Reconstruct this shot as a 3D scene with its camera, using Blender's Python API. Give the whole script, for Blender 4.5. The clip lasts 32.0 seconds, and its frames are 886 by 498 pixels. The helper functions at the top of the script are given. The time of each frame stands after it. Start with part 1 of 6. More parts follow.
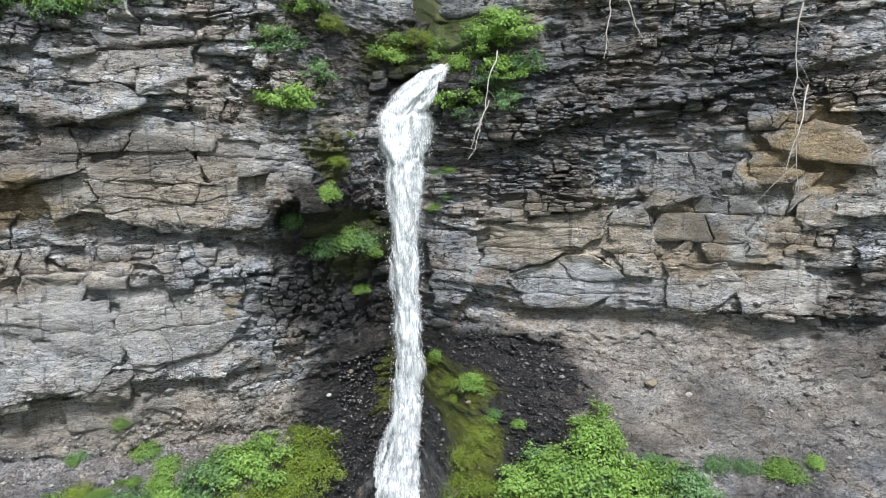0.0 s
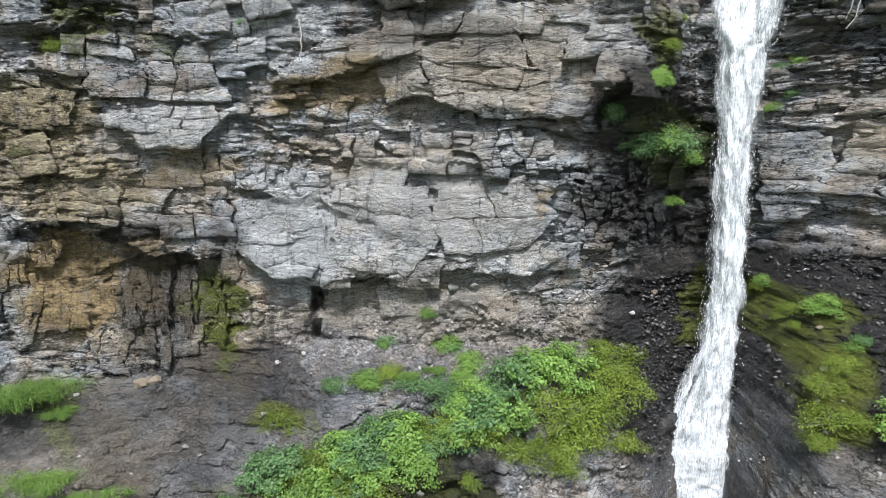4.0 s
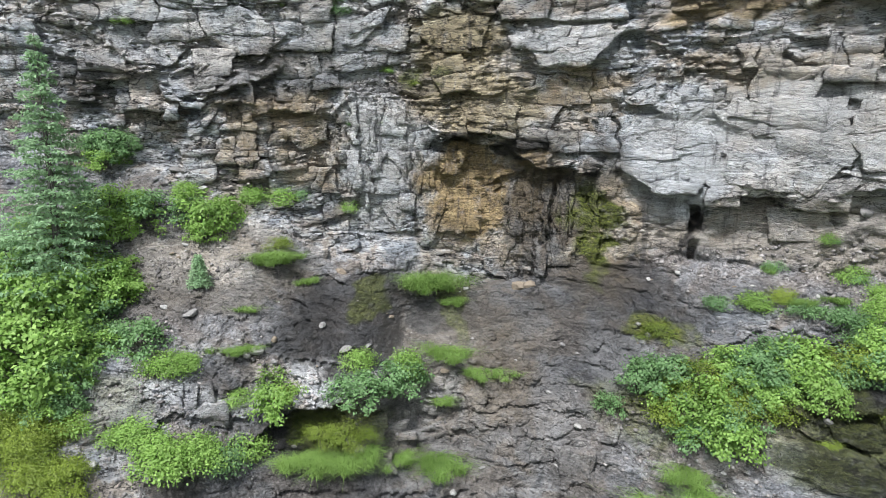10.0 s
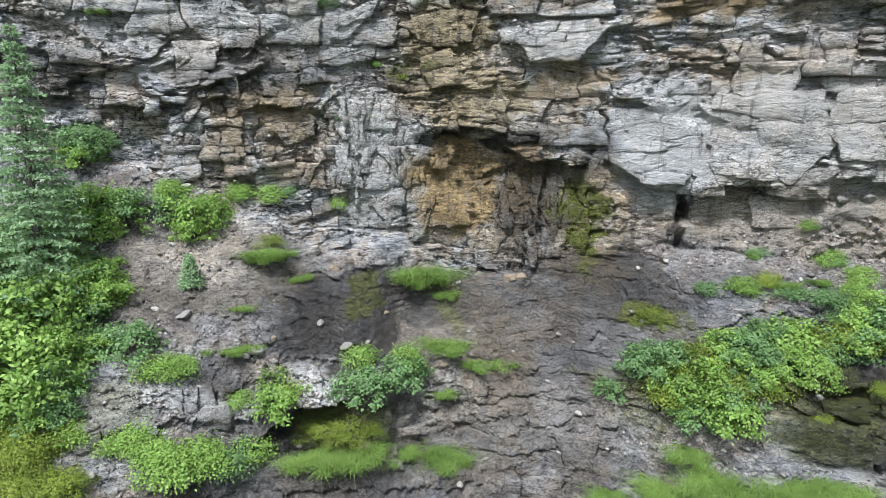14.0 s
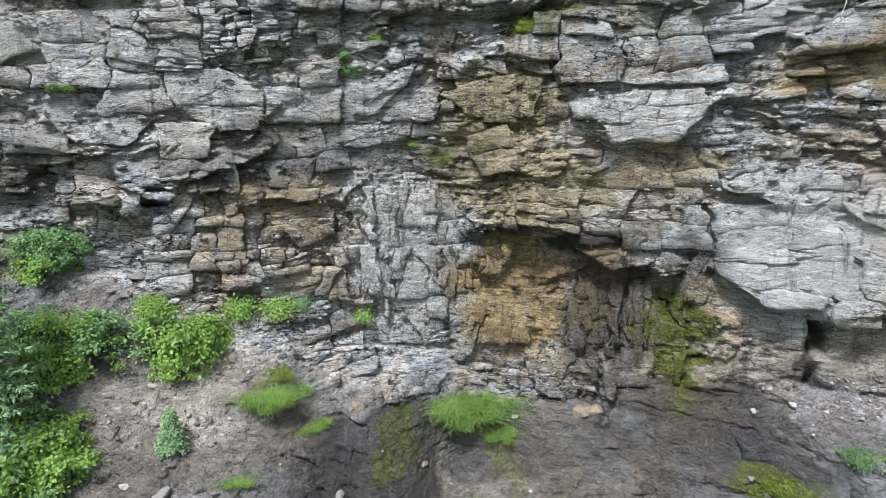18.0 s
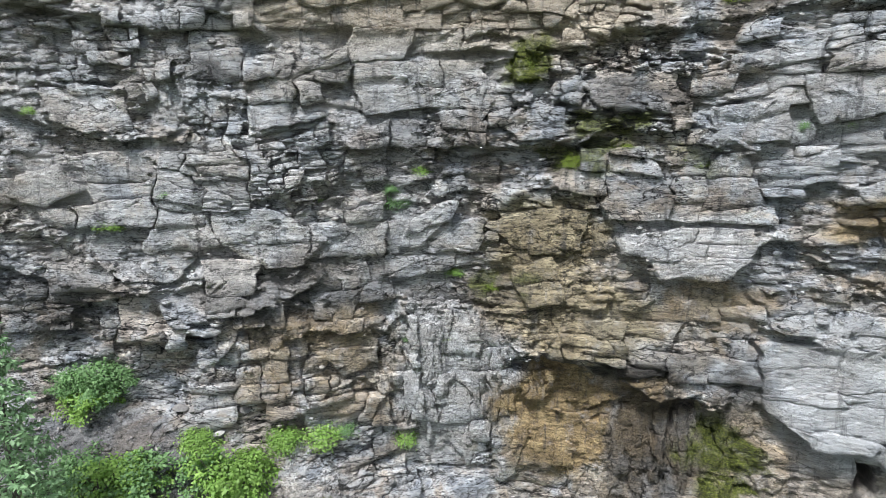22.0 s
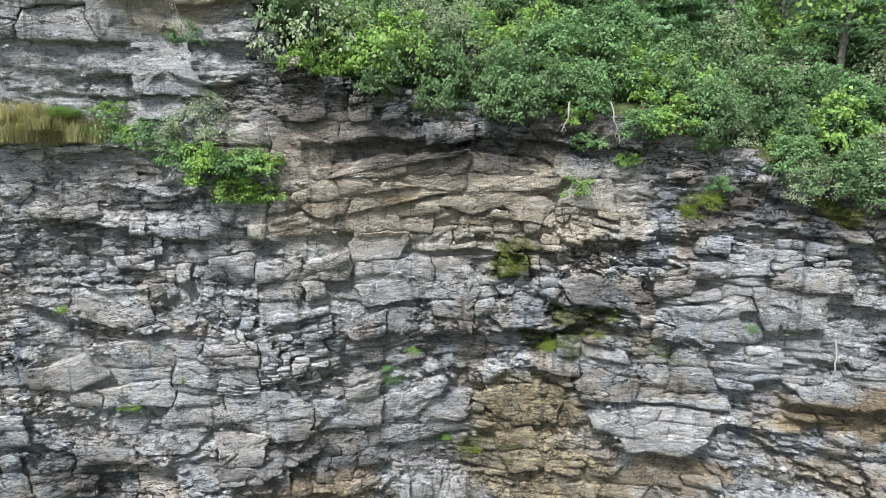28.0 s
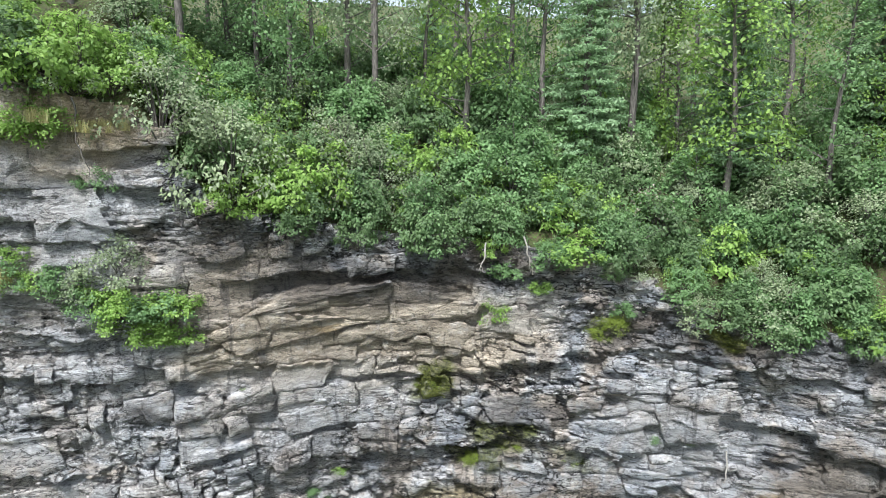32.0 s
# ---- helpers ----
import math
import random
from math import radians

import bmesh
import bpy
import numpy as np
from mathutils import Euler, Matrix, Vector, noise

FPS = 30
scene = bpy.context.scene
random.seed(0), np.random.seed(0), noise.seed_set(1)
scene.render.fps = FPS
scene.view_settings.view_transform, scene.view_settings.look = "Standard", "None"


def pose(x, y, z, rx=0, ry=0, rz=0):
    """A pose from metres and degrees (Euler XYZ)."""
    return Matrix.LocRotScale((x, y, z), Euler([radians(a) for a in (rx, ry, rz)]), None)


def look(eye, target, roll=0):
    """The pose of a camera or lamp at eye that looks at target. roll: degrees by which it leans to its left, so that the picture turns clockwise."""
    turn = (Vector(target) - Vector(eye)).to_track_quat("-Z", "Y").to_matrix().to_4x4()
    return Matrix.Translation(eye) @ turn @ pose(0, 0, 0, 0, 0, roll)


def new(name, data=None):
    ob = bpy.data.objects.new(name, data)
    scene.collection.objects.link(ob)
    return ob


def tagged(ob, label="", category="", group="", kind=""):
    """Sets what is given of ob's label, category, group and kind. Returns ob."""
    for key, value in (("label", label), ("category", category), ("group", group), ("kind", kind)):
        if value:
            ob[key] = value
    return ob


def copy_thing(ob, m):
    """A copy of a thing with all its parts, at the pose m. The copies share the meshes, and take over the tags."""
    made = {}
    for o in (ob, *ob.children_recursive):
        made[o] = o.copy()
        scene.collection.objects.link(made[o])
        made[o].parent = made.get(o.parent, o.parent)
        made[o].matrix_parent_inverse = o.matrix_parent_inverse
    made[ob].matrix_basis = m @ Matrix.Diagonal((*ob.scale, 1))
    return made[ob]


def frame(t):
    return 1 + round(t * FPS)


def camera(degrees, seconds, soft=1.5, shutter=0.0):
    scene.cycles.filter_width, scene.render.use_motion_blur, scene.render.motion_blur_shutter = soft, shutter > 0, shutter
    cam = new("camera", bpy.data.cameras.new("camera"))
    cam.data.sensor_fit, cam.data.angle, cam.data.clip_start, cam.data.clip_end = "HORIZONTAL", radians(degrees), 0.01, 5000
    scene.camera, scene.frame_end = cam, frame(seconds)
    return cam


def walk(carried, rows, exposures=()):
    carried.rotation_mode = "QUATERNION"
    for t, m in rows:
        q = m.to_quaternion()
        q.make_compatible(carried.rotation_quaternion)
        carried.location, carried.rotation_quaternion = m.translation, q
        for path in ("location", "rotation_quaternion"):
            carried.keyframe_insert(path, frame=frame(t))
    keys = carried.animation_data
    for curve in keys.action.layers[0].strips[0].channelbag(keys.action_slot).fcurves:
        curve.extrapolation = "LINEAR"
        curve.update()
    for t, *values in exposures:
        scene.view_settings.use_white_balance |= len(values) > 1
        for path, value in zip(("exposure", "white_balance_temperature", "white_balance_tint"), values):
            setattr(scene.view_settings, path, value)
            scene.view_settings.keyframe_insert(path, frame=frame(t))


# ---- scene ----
cam = camera(72.3, 32.0, soft=0.55)
PATH = [
    (0, (2.764, -22.466, 8.157), (3.801, -20.791, 7.807), -0.08),
    (0.5, (2.53, -22.266, 7.671), (3.562, -20.59, 7.32), -0.09),
    (1, (2.255, -22.015, 7.125), (3.266, -20.324, 6.778), -0.07),
    (1.5, (1.854, -21.73, 6.552), (2.843, -20.025, 6.212), -0.05),
    (2, (1.58, -21.444, 6.158), (2.467, -19.685, 5.813), 0.0),
    (2.5, (1.057, -21.058, 5.822), (1.821, -19.243, 5.469), 0.08),
    (3, (0.594, -20.697, 5.45), (1.237, -18.837, 5.096), 0.18),
    (3.5, (0.012, -20.342, 4.958), (0.563, -18.449, 4.619), 0.28),
    (5.5, (-1.65, -19.791, 3.587), (-1.534, -17.822, 3.258), 0.44),
    (6, (-2.105, -19.711, 3.646), (-2.145, -17.745, 3.282), 0.77),
    (6.5, (-2.214, -19.707, 3.331), (-2.408, -17.75, 2.971), 0.73),
    (7, (-2.469, -19.79, 2.963), (-2.776, -17.845, 2.61), 0.72),
    (7.5, (-2.821, -19.896, 2.682), (-3.22, -17.969, 2.327), 0.67),
    (8, (-3.091, -19.925, 2.499), (-3.576, -18.019, 2.135), 0.53),
    (8.5, (-3.525, -20.102, 2.288), (-4.031, -18.203, 1.917), 0.47),
    (9, (-3.874, -20.283, 2.144), (-4.347, -18.376, 1.774), 0.46),
    (9.5, (-4.378, -20.551, 2.151), (-4.812, -18.635, 1.778), 0.36),
    (10, (-4.673, -20.786, 2.19), (-5.014, -18.852, 1.814), 0.32),
    (10.5, (-4.993, -21.014, 2.288), (-5.237, -19.067, 1.903), 0.29),
    (11, (-5.276, -21.246, 2.388), (-5.459, -19.293, 1.993), 0.26),
    (11.5, (-5.529, -21.449, 2.381), (-5.661, -19.493, 1.989), 0.31),
    (12, (-5.751, -21.559, 2.303), (-5.875, -19.601, 1.913), 0.23),
    (12.5, (-5.891, -21.557, 2.23), (-6.04, -19.601, 1.841), 0.16),
    (13, (-6.036, -21.482, 2.17), (-6.198, -19.526, 1.784), 0.22),
    (13.5, (-6.161, -21.346, 2.082), (-6.328, -19.389, 1.703), 0.11),
    (15.5, (-6.409, -19.304, 1.979), (-6.599, -17.35, 1.599), -0.26),
    (16, (-6.513, -18.56, 2.297), (-6.71, -16.604, 1.932), -0.27),
    (16.5, (-6.689, -17.817, 2.884), (-6.89, -15.862, 2.512), -0.39),
    (17, (-6.962, -17.18, 3.324), (-7.219, -15.229, 2.967), -0.34),
    (17.5, (-7.233, -16.539, 3.87), (-7.49, -14.587, 3.522), -0.34),
    (18, (-7.411, -15.938, 4.621), (-7.674, -13.99, 4.253), -0.46),
    (18.5, (-7.709, -15.517, 5.088), (-7.965, -13.566, 4.734), -0.44),
    (19, (-8.008, -15.191, 5.699), (-8.259, -13.24, 5.335), -0.43),
    (19.5, (-8.149, -15.007, 6.213), (-8.41, -13.059, 5.845), -0.56),
    (20, (-8.298, -14.917, 6.766), (-8.568, -12.972, 6.387), -0.58),
    (20.5, (-8.451, -14.941, 7.151), (-8.723, -12.996, 6.77), -0.59),
    (21, (-8.662, -15.05, 7.589), (-8.924, -13.106, 7.198), -0.56),
    (21.5, (-8.742, -15.206, 7.857), (-9.001, -13.26, 7.478), -0.45),
    (22, (-8.707, -15.369, 8.265), (-8.969, -13.423, 7.886), -0.56),
    (22.5, (-8.706, -15.483, 8.752), (-8.959, -13.535, 8.376), -0.44),
    (23, (-8.612, -15.594, 9.257), (-8.866, -13.646, 8.882), -0.44),
    (23.5, (-8.613, -15.686, 9.678), (-8.859, -13.737, 9.305), -0.42),
    (24, (-8.576, -15.807, 10.049), (-8.822, -13.856, 9.681), -0.41),
    (24.5, (-8.564, -15.961, 10.455), (-8.807, -14.01, 10.088), -0.31),
    (25, (-8.56, -16.114, 10.933), (-8.798, -14.163, 10.561), -0.29),
    (25.5, (-8.571, -16.206, 11.444), (-8.807, -14.255, 11.071), -0.18),
    (27.5, (-8.56, -16.231, 13.09), (-8.794, -14.28, 12.719), -0.18),
    (28, (-8.565, -16.231, 13.552), (-8.797, -14.278, 13.186), -0.07),
    (28.5, (-8.593, -16.224, 14.041), (-8.823, -14.272, 13.67), -0.07),
    (29, (-8.626, -16.215, 14.564), (-8.854, -14.265, 14.185), 0.04),
    (29.5, (-8.584, -16.189, 14.992), (-8.812, -14.238, 14.616), 0.04),
    (30, (-8.579, -16.168, 15.459), (-8.785, -14.215, 15.081), -0.0),
    (30.5, (-8.604, -16.141, 15.883), (-8.808, -14.187, 15.506), 0.0),
    (31, (-8.599, -16.099, 16.399), (-8.806, -14.146, 16.02), -0.0),
    (31.5, (-8.643, -16.041, 16.914), (-8.76, -14.081, 16.534), 0.15),
    (32, (-8.608, -16.002, 17.316), (-8.579, -14.037, 16.941), 0.18),
]
walk(cam, [(t, look(eye, target, roll)) for t, eye, target, roll in PATH], ((0, 0.76), (3.5, 0.82), (8, 1.02), (20, 1.02), (26, 0.95), (32, 1.04)))

# ---- light: an overcast summer sky with a wide, weak sun behind the camera ----
world = bpy.data.worlds.new("sky")
scene.world = world
world.use_nodes = True
wn = world.node_tree.nodes
sky = wn.new("ShaderNodeTexSky")
sky.sky_type, sky.sun_disc = "NISHITA", False
sky.sun_elevation, sky.sun_rotation = radians(59.5), radians(199)
sky.air_density, sky.dust_density, sky.ozone_density = 1.0, 3.0, 1.0
soften = wn.new("ShaderNodeMix")
soften.data_type = "RGBA"
soften.inputs["Factor"].default_value = 0.6
soften.inputs["B"].default_value = (5.7, 6.35, 7.2, 1)
world.node_tree.links.new(sky.outputs["Color"], soften.inputs["A"])
world.node_tree.links.new(soften.outputs["Result"], wn["Background"].inputs["Color"])
wn["Background"].inputs["Strength"].default_value = 0.1
sun = new("sun", bpy.data.lights.new("sun", "SUN"))
sun.data.energy, sun.data.angle, sun.data.color = 3.9, radians(15), (0.98, 0.985, 1.0)
sun.matrix_world = look((-7, -20, 36), (0, 0, 0))
scene.view_settings.exposure = 1.2

# ---- materials ----


class Nodes:
    """A small helper to write node trees as expressions."""

    def __init__(self, name):
        self.mat = bpy.data.materials.new(name)
        self.mat.use_nodes = True
        self.tree = self.mat.node_tree
        self.bsdf = self.tree.nodes["Principled BSDF"]
        self.out = self.tree.nodes["Material Output"]

    def put(self, socket, value):
        if isinstance(value, bpy.types.NodeSocket):
            self.tree.links.new(value, socket)
        else:
            socket.default_value = value

    def place(self, scale=(1, 1, 1), turn=(0, 0, 0)):
        geo = self.tree.nodes.new("ShaderNodeNewGeometry")
        m = self.tree.nodes.new("ShaderNodeMapping")
        m.inputs["Scale"].default_value = scale
        m.inputs["Rotation"].default_value = turn
        self.tree.links.new(geo.outputs["Position"], m.inputs["Vector"])
        return m.outputs["Vector"]

    def own(self, scale=(1, 1, 1)):
        tc = self.tree.nodes.new("ShaderNodeTexCoord")
        m = self.tree.nodes.new("ShaderNodeMapping")
        m.inputs["Scale"].default_value = scale
        self.tree.links.new(tc.outputs["Object"], m.inputs["Vector"])
        return m.outputs["Vector"]

    def noise(self, vector, scale, detail=5.0, rough=0.6, twist=0.0):
        n = self.tree.nodes.new("ShaderNodeTexNoise")
        self.tree.links.new(vector, n.inputs["Vector"])
        n.inputs["Scale"].default_value, n.inputs["Detail"].default_value = scale, detail
        n.inputs["Roughness"].default_value, n.inputs["Distortion"].default_value = rough, twist
        return n.outputs["Fac"]

    def cells(self, vector, scale, feature="F1"):
        n = self.tree.nodes.new("ShaderNodeTexVoronoi")
        n.feature = feature
        self.tree.links.new(vector, n.inputs["Vector"])
        n.inputs["Scale"].default_value = scale
        return n

    def span(self, value, a, b, c=0.0, d=1.0):
        n = self.tree.nodes.new("ShaderNodeMapRange")
        n.interpolation_type = "SMOOTHSTEP"
        self.put(n.inputs["Value"], value)
        for key, v in zip(("From Min", "From Max", "To Min", "To Max"), (a, b, c, d)):
            n.inputs[key].default_value = v
        return n.outputs["Result"]

    def math(self, op, a, b=0.0):
        n = self.tree.nodes.new("ShaderNodeMath")
        n.operation = op
        n.use_clamp = op == "ADD"
        self.put(n.inputs[0], a)
        self.put(n.inputs[1], b)
        return n.outputs[0]

    def mix(self, f, a, b, blend="MIX"):
        n = self.tree.nodes.new("ShaderNodeMix")
        n.data_type, n.blend_type = "RGBA", blend
        self.put(n.inputs["Factor"], f)
        for key, v in (("A", a), ("B", b)):
            self.put(n.inputs[key], v if isinstance(v, bpy.types.NodeSocket) else (*v, 1))
        return n.outputs["Result"]

    def attr(self, name):
        n = self.tree.nodes.new("ShaderNodeAttribute")
        n.attribute_name = name
        return n

    def split(self, colour):
        n = self.tree.nodes.new("ShaderNodeSeparateColor")
        self.tree.links.new(colour, n.inputs["Color"])
        return n.outputs

    def island(self):
        return self.tree.nodes.new("ShaderNodeNewGeometry").outputs["Random Per Island"]

    def each(self):
        return self.tree.nodes.new("ShaderNodeObjectInfo").outputs["Random"]

    def bump(self, height, distance, strength=1.0, under=None):
        n = self.tree.nodes.new("ShaderNodeBump")
        n.inputs["Distance"].default_value, n.inputs["Strength"].default_value = distance, strength
        self.tree.links.new(height, n.inputs["Height"])
        if under:
            self.tree.links.new(under, n.inputs["Normal"])
        return n.outputs["Normal"]

    def done(self, colour, rough, normal=None, spec=0.3):
        self.put(self.bsdf.inputs["Base Color"], colour if isinstance(colour, bpy.types.NodeSocket) else (*colour, 1))
        self.put(self.bsdf.inputs["Roughness"], rough)
        self.bsdf.inputs["Specular IOR Level"].default_value = spec
        if normal:
            self.tree.links.new(normal, self.bsdf.inputs["Normal"])
        return self.mat


FLAKES, RIFTS = [], []


def rock_material():
    """Layered grey sandstone and shale, with ochre, mossy, bleached, tan, bluish and gravelly areas, and dark ones: wet
    rock and painted shade.
    """
    k = Nodes("cliff_rock")
    p = k.place()
    flat = k.place((0.75, 0.75, 2.0))
    hang = k.place((2.6, 2.6, 0.22))
    coarse, mid, fine = k.noise(p, 0.55, 6), k.noise(p, 2.6, 8, 0.68), k.noise(p, 14, 8, 0.72)
    bands, streaks = k.noise(flat, 2.2, 8, 0.7, 0.3), k.noise(hang, 1.3, 6, 0.65)
    a, b = k.attr("tint_a"), k.attr("tint_b")
    ra, rb = k.split(a.outputs["Color"]), k.split(b.outputs["Color"])
    ochre, olive, wet_shade, moss = ra["Red"], ra["Green"], ra["Blue"], a.outputs["Alpha"]
    pale, tan, blue, gravel = rb["Red"], rb["Green"], rb["Blue"], b.outputs["Alpha"]
    chip = k.attr("chip").outputs["Fac"]
    c = k.mix(k.span(chip, 0.0, 0.55), (0.33, 0.333, 0.338), (0.60, 0.605, 0.613))
    c = k.mix(k.span(chip, 0.45, 0.95), c, (0.66, 0.662, 0.66))
    warm = k.noise(p, 0.75, 6, 0.66, 0.6)
    grit = k.split(k.cells(p, 15).outputs["Color"])["Red"]
    lam = k.noise(k.place((0.5, 0.5, 2.9), (0.0, 0.05, 0.0)), 2.6, 9, 0.7, 0.5)
    firm = k.math("SUBTRACT", 1.0, gravel)
    seam = k.math("ABSOLUTE", k.math("SUBTRACT", lam, 0.47))
    sound = k.math("ADD", k.math("ADD", k.math("MULTIPLY", pale, 0.6), k.math("MULTIPLY", tan, 0.75)), k.math("ADD", k.math("MULTIPLY", blue, 0.6), k.math("MULTIPLY", ochre, 0.8)))
    worn = k.math("SUBTRACT", 1.0, k.math("MULTIPLY", sound, 0.75))
    c = k.mix(k.span(warm, 0.46, 0.58, 0.0, 0.8), c, k.mix(chip, (0.28, 0.225, 0.175), (0.64, 0.555, 0.465)))
    c = k.mix(k.span(warm, 0.48, 0.36, 0.0, 0.75), c, k.mix(chip, (0.175, 0.20, 0.24), (0.47, 0.53, 0.60)))
    c = k.mix(k.math("MULTIPLY", k.span(bands, 0.5, 0.70), 0.42), c, (0.56, 0.56, 0.545))
    c = k.mix(k.math("MULTIPLY", k.span(bands, 0.43, 0.32), 0.4), c, (0.13, 0.13, 0.13))
    c = k.mix(k.math("MULTIPLY", gravel, 0.85), c, k.mix(k.span(k.math("ADD", k.math("MULTIPLY", grit, 0.6), k.math("MULTIPLY", fine, 0.5)), 0.2, 0.85), (0.055, 0.052, 0.055), (0.255, 0.243, 0.25)))
    c = k.mix(k.math("MULTIPLY", tan, k.span(mid, 0.2, 0.5, 0.25, 1.0)), c, k.mix(k.span(bands, 0.3, 0.7), (0.36, 0.305, 0.235), (0.58, 0.51, 0.41)))
    c = k.mix(k.math("MULTIPLY", blue, k.span(mid, 0.25, 0.6, 0.2, 0.9)), c, k.mix(k.span(bands, 0.3, 0.7), (0.28, 0.315, 0.36), (0.50, 0.545, 0.585)))
    c = k.mix(k.math("MULTIPLY", pale, k.span(bands, 0.2, 0.55, 0.2, 0.95)), c, k.mix(k.span(mid, 0.3, 0.6), (0.38, 0.39, 0.40), (0.56, 0.565, 0.57)))
    c = k.mix(k.math("MULTIPLY", olive, k.span(mid, 0.2, 0.5, 0.3, 1.0)), c, k.mix(k.span(mid, 0.35, 0.7), (0.24, 0.21, 0.12), (0.50, 0.45, 0.31)))
    c = k.mix(k.math("MULTIPLY", ochre, k.span(mid, 0.2, 0.5, 0.3, 1.0)), c, k.mix(k.span(mid, 0.3, 0.7), (0.22, 0.15, 0.075), (0.46, 0.35, 0.19)))
    c = k.mix(k.math("MULTIPLY", k.span(streaks, 0.565, 0.66), 0.55), c, (0.06, 0.06, 0.064))
    c = k.mix(k.math("MULTIPLY", k.span(streaks, 0.42, 0.32), 0.3), c, (0.60, 0.585, 0.56))
    # dark mask: wet rock and soil, plus shade painted into recesses
    c = k.mix(k.math("MULTIPLY", wet_shade, k.span(mid, 0.15, 0.5, 0.65, 1.0)), c, k.mix(k.span(fine, 0.4, 0.75), (0.016, 0.016, 0.018), (0.085, 0.08, 0.077)))
    c = k.mix(k.math("MULTIPLY", moss, k.span(mid, 0.25, 0.5, 0.2, 1.0)), c, k.mix(k.span(fine, 0.3, 0.7), (0.045, 0.065, 0.012), (0.18, 0.20, 0.035)))
    for scale, shape, most, thin, lines in ((1.1, (0.6, 0.6, 2.1), 0.22, 0.018, 0.5), (3.6, (0.55, 0.55, 2.3), 0.36, 0.03, 0.22), (11.0, (0.6, 0.6, 2.0), 0.36, 0.05, 0.12)):
        q = k.tree.nodes.new("ShaderNodeVectorMath")
        q.operation = "ADD"
        jig = k.tree.nodes.new("ShaderNodeVectorMath")
        jig.operation = "SCALE"
        n3 = k.tree.nodes.new("ShaderNodeTexNoise")
        k.tree.links.new(p, n3.inputs["Vector"])
        n3.inputs["Scale"].default_value, n3.inputs["Detail"].default_value = scale * 1.4, 4
        k.tree.links.new(n3.outputs["Color"], jig.inputs[0])
        jig.inputs["Scale"].default_value = 0.9 / scale
        k.tree.links.new(k.place(shape), q.inputs[0])
        k.tree.links.new(jig.outputs[0], q.inputs[1])
        cell = k.cells(q.outputs[0], scale)
        flake = k.split(cell.outputs["Color"])["Red"]
        FLAKES.append(flake)
        c = k.mix(k.math("MULTIPLY", k.math("MULTIPLY", worn, k.span(flake, 0.34, 0.0)), most), c, k.mix(1.0, c, (0.42, 0.42, 0.43), "MULTIPLY"))
        c = k.mix(k.math("MULTIPLY", k.span(flake, 0.55, 1.0, 0.0, 0.6), k.math("SUBTRACT", 1.0, wet_shade)), c, k.mix(1.0, c, (1.3, 1.3, 1.3), "MULTIPLY"))
        rift = k.cells(q.outputs[0], scale, "DISTANCE_TO_EDGE").outputs["Distance"]
        RIFTS.append(rift)
        c = k.mix(k.math("MULTIPLY", k.span(rift, thin, thin * 0.3, 0.0, lines), k.math("MULTIPLY", worn, k.span(k.noise(p, 0.8 * scale, 3), 0.42, 0.56))), c, (0.014, 0.014, 0.014))
    c = k.mix(k.math("MULTIPLY", k.math("MULTIPLY", k.math("MULTIPLY", firm, worn), k.span(seam, 0.024, 0.006)), k.span(mid, 0.38, 0.49, 0.0, 0.95)), c, (0.02, 0.02, 0.021))
    c = k.mix(k.math("MULTIPLY", k.math("MULTIPLY", firm, worn), k.span(lam, 0.42, 0.30, 0.0, 0.4)), c, k.mix(1.0, c, (0.4, 0.4, 0.41), "MULTIPLY"))
    pits = k.noise(k.place((0.7, 0.7, 1.7)), 5.5, 7, 0.7, 0.4)
    c = k.mix(k.math("MULTIPLY", worn, k.span(pits, 0.38, 0.34, 0.0, 0.92)), c, (0.02, 0.02, 0.02))
    dry = k.math("SUBTRACT", 1.0, k.math("MULTIPLY", wet_shade, 0.85))
    c = k.mix(k.math("MULTIPLY", worn, k.span(fine, 0.44, 0.30, 0.0, 0.75)), c, (0.04, 0.039, 0.038))
    c = k.mix(k.math("MULTIPLY", k.span(fine, 0.56, 0.70, 0.0, 0.38), dry), c, k.mix(0.5, k.mix(1.0, c, (1.5, 1.5, 1.5), "MULTIPLY"), (0.66, 0.655, 0.64)))
    crack = k.math("ABSOLUTE", k.math("SUBTRACT", k.noise(k.place((0.55, 0.55, 1.5)), 1.5, 5, 0.6, 0.4), 0.5))
    c = k.mix(k.math("MULTIPLY", k.math("MULTIPLY", k.math("MULTIPLY", worn, firm), k.span(crack, 0.02, 0.006)), k.span(coarse, 0.42, 0.52, 0.0, 0.95)), c, (0.016, 0.016, 0.016))
    rough = k.math("SUBTRACT", k.span(fine, 0.2, 0.8, 0.75, 0.95), k.math("MULTIPLY", wet_shade, 0.42))
    n = k.bump(k.noise(k.place((0.9, 0.9, 1.6)), 5.0, 9, 0.7), 0.08)
    n = k.bump(lam, 0.08, 1.0, n)
    n = k.bump(k.math("MULTIPLY", grit, gravel), 0.05, 0.8, n)
    n = k.bump(k.math("MINIMUM", crack, 0.03), 0.6, 0.5, n)
    for flake, rift, high in zip(FLAKES, RIFTS, (0.1, 0.08, 0.04)):
        n = k.bump(flake, high, 0.9, n)
        n = k.bump(k.span(rift, 0.0, 0.16), high * 0.6, 0.9, n)
    n = k.bump(pits, 0.12, 0.8, n)
    n = k.bump(k.noise(p, 26, 7, 0.75), 0.06, 1.0, n)
    return k.done(c, rough, n)


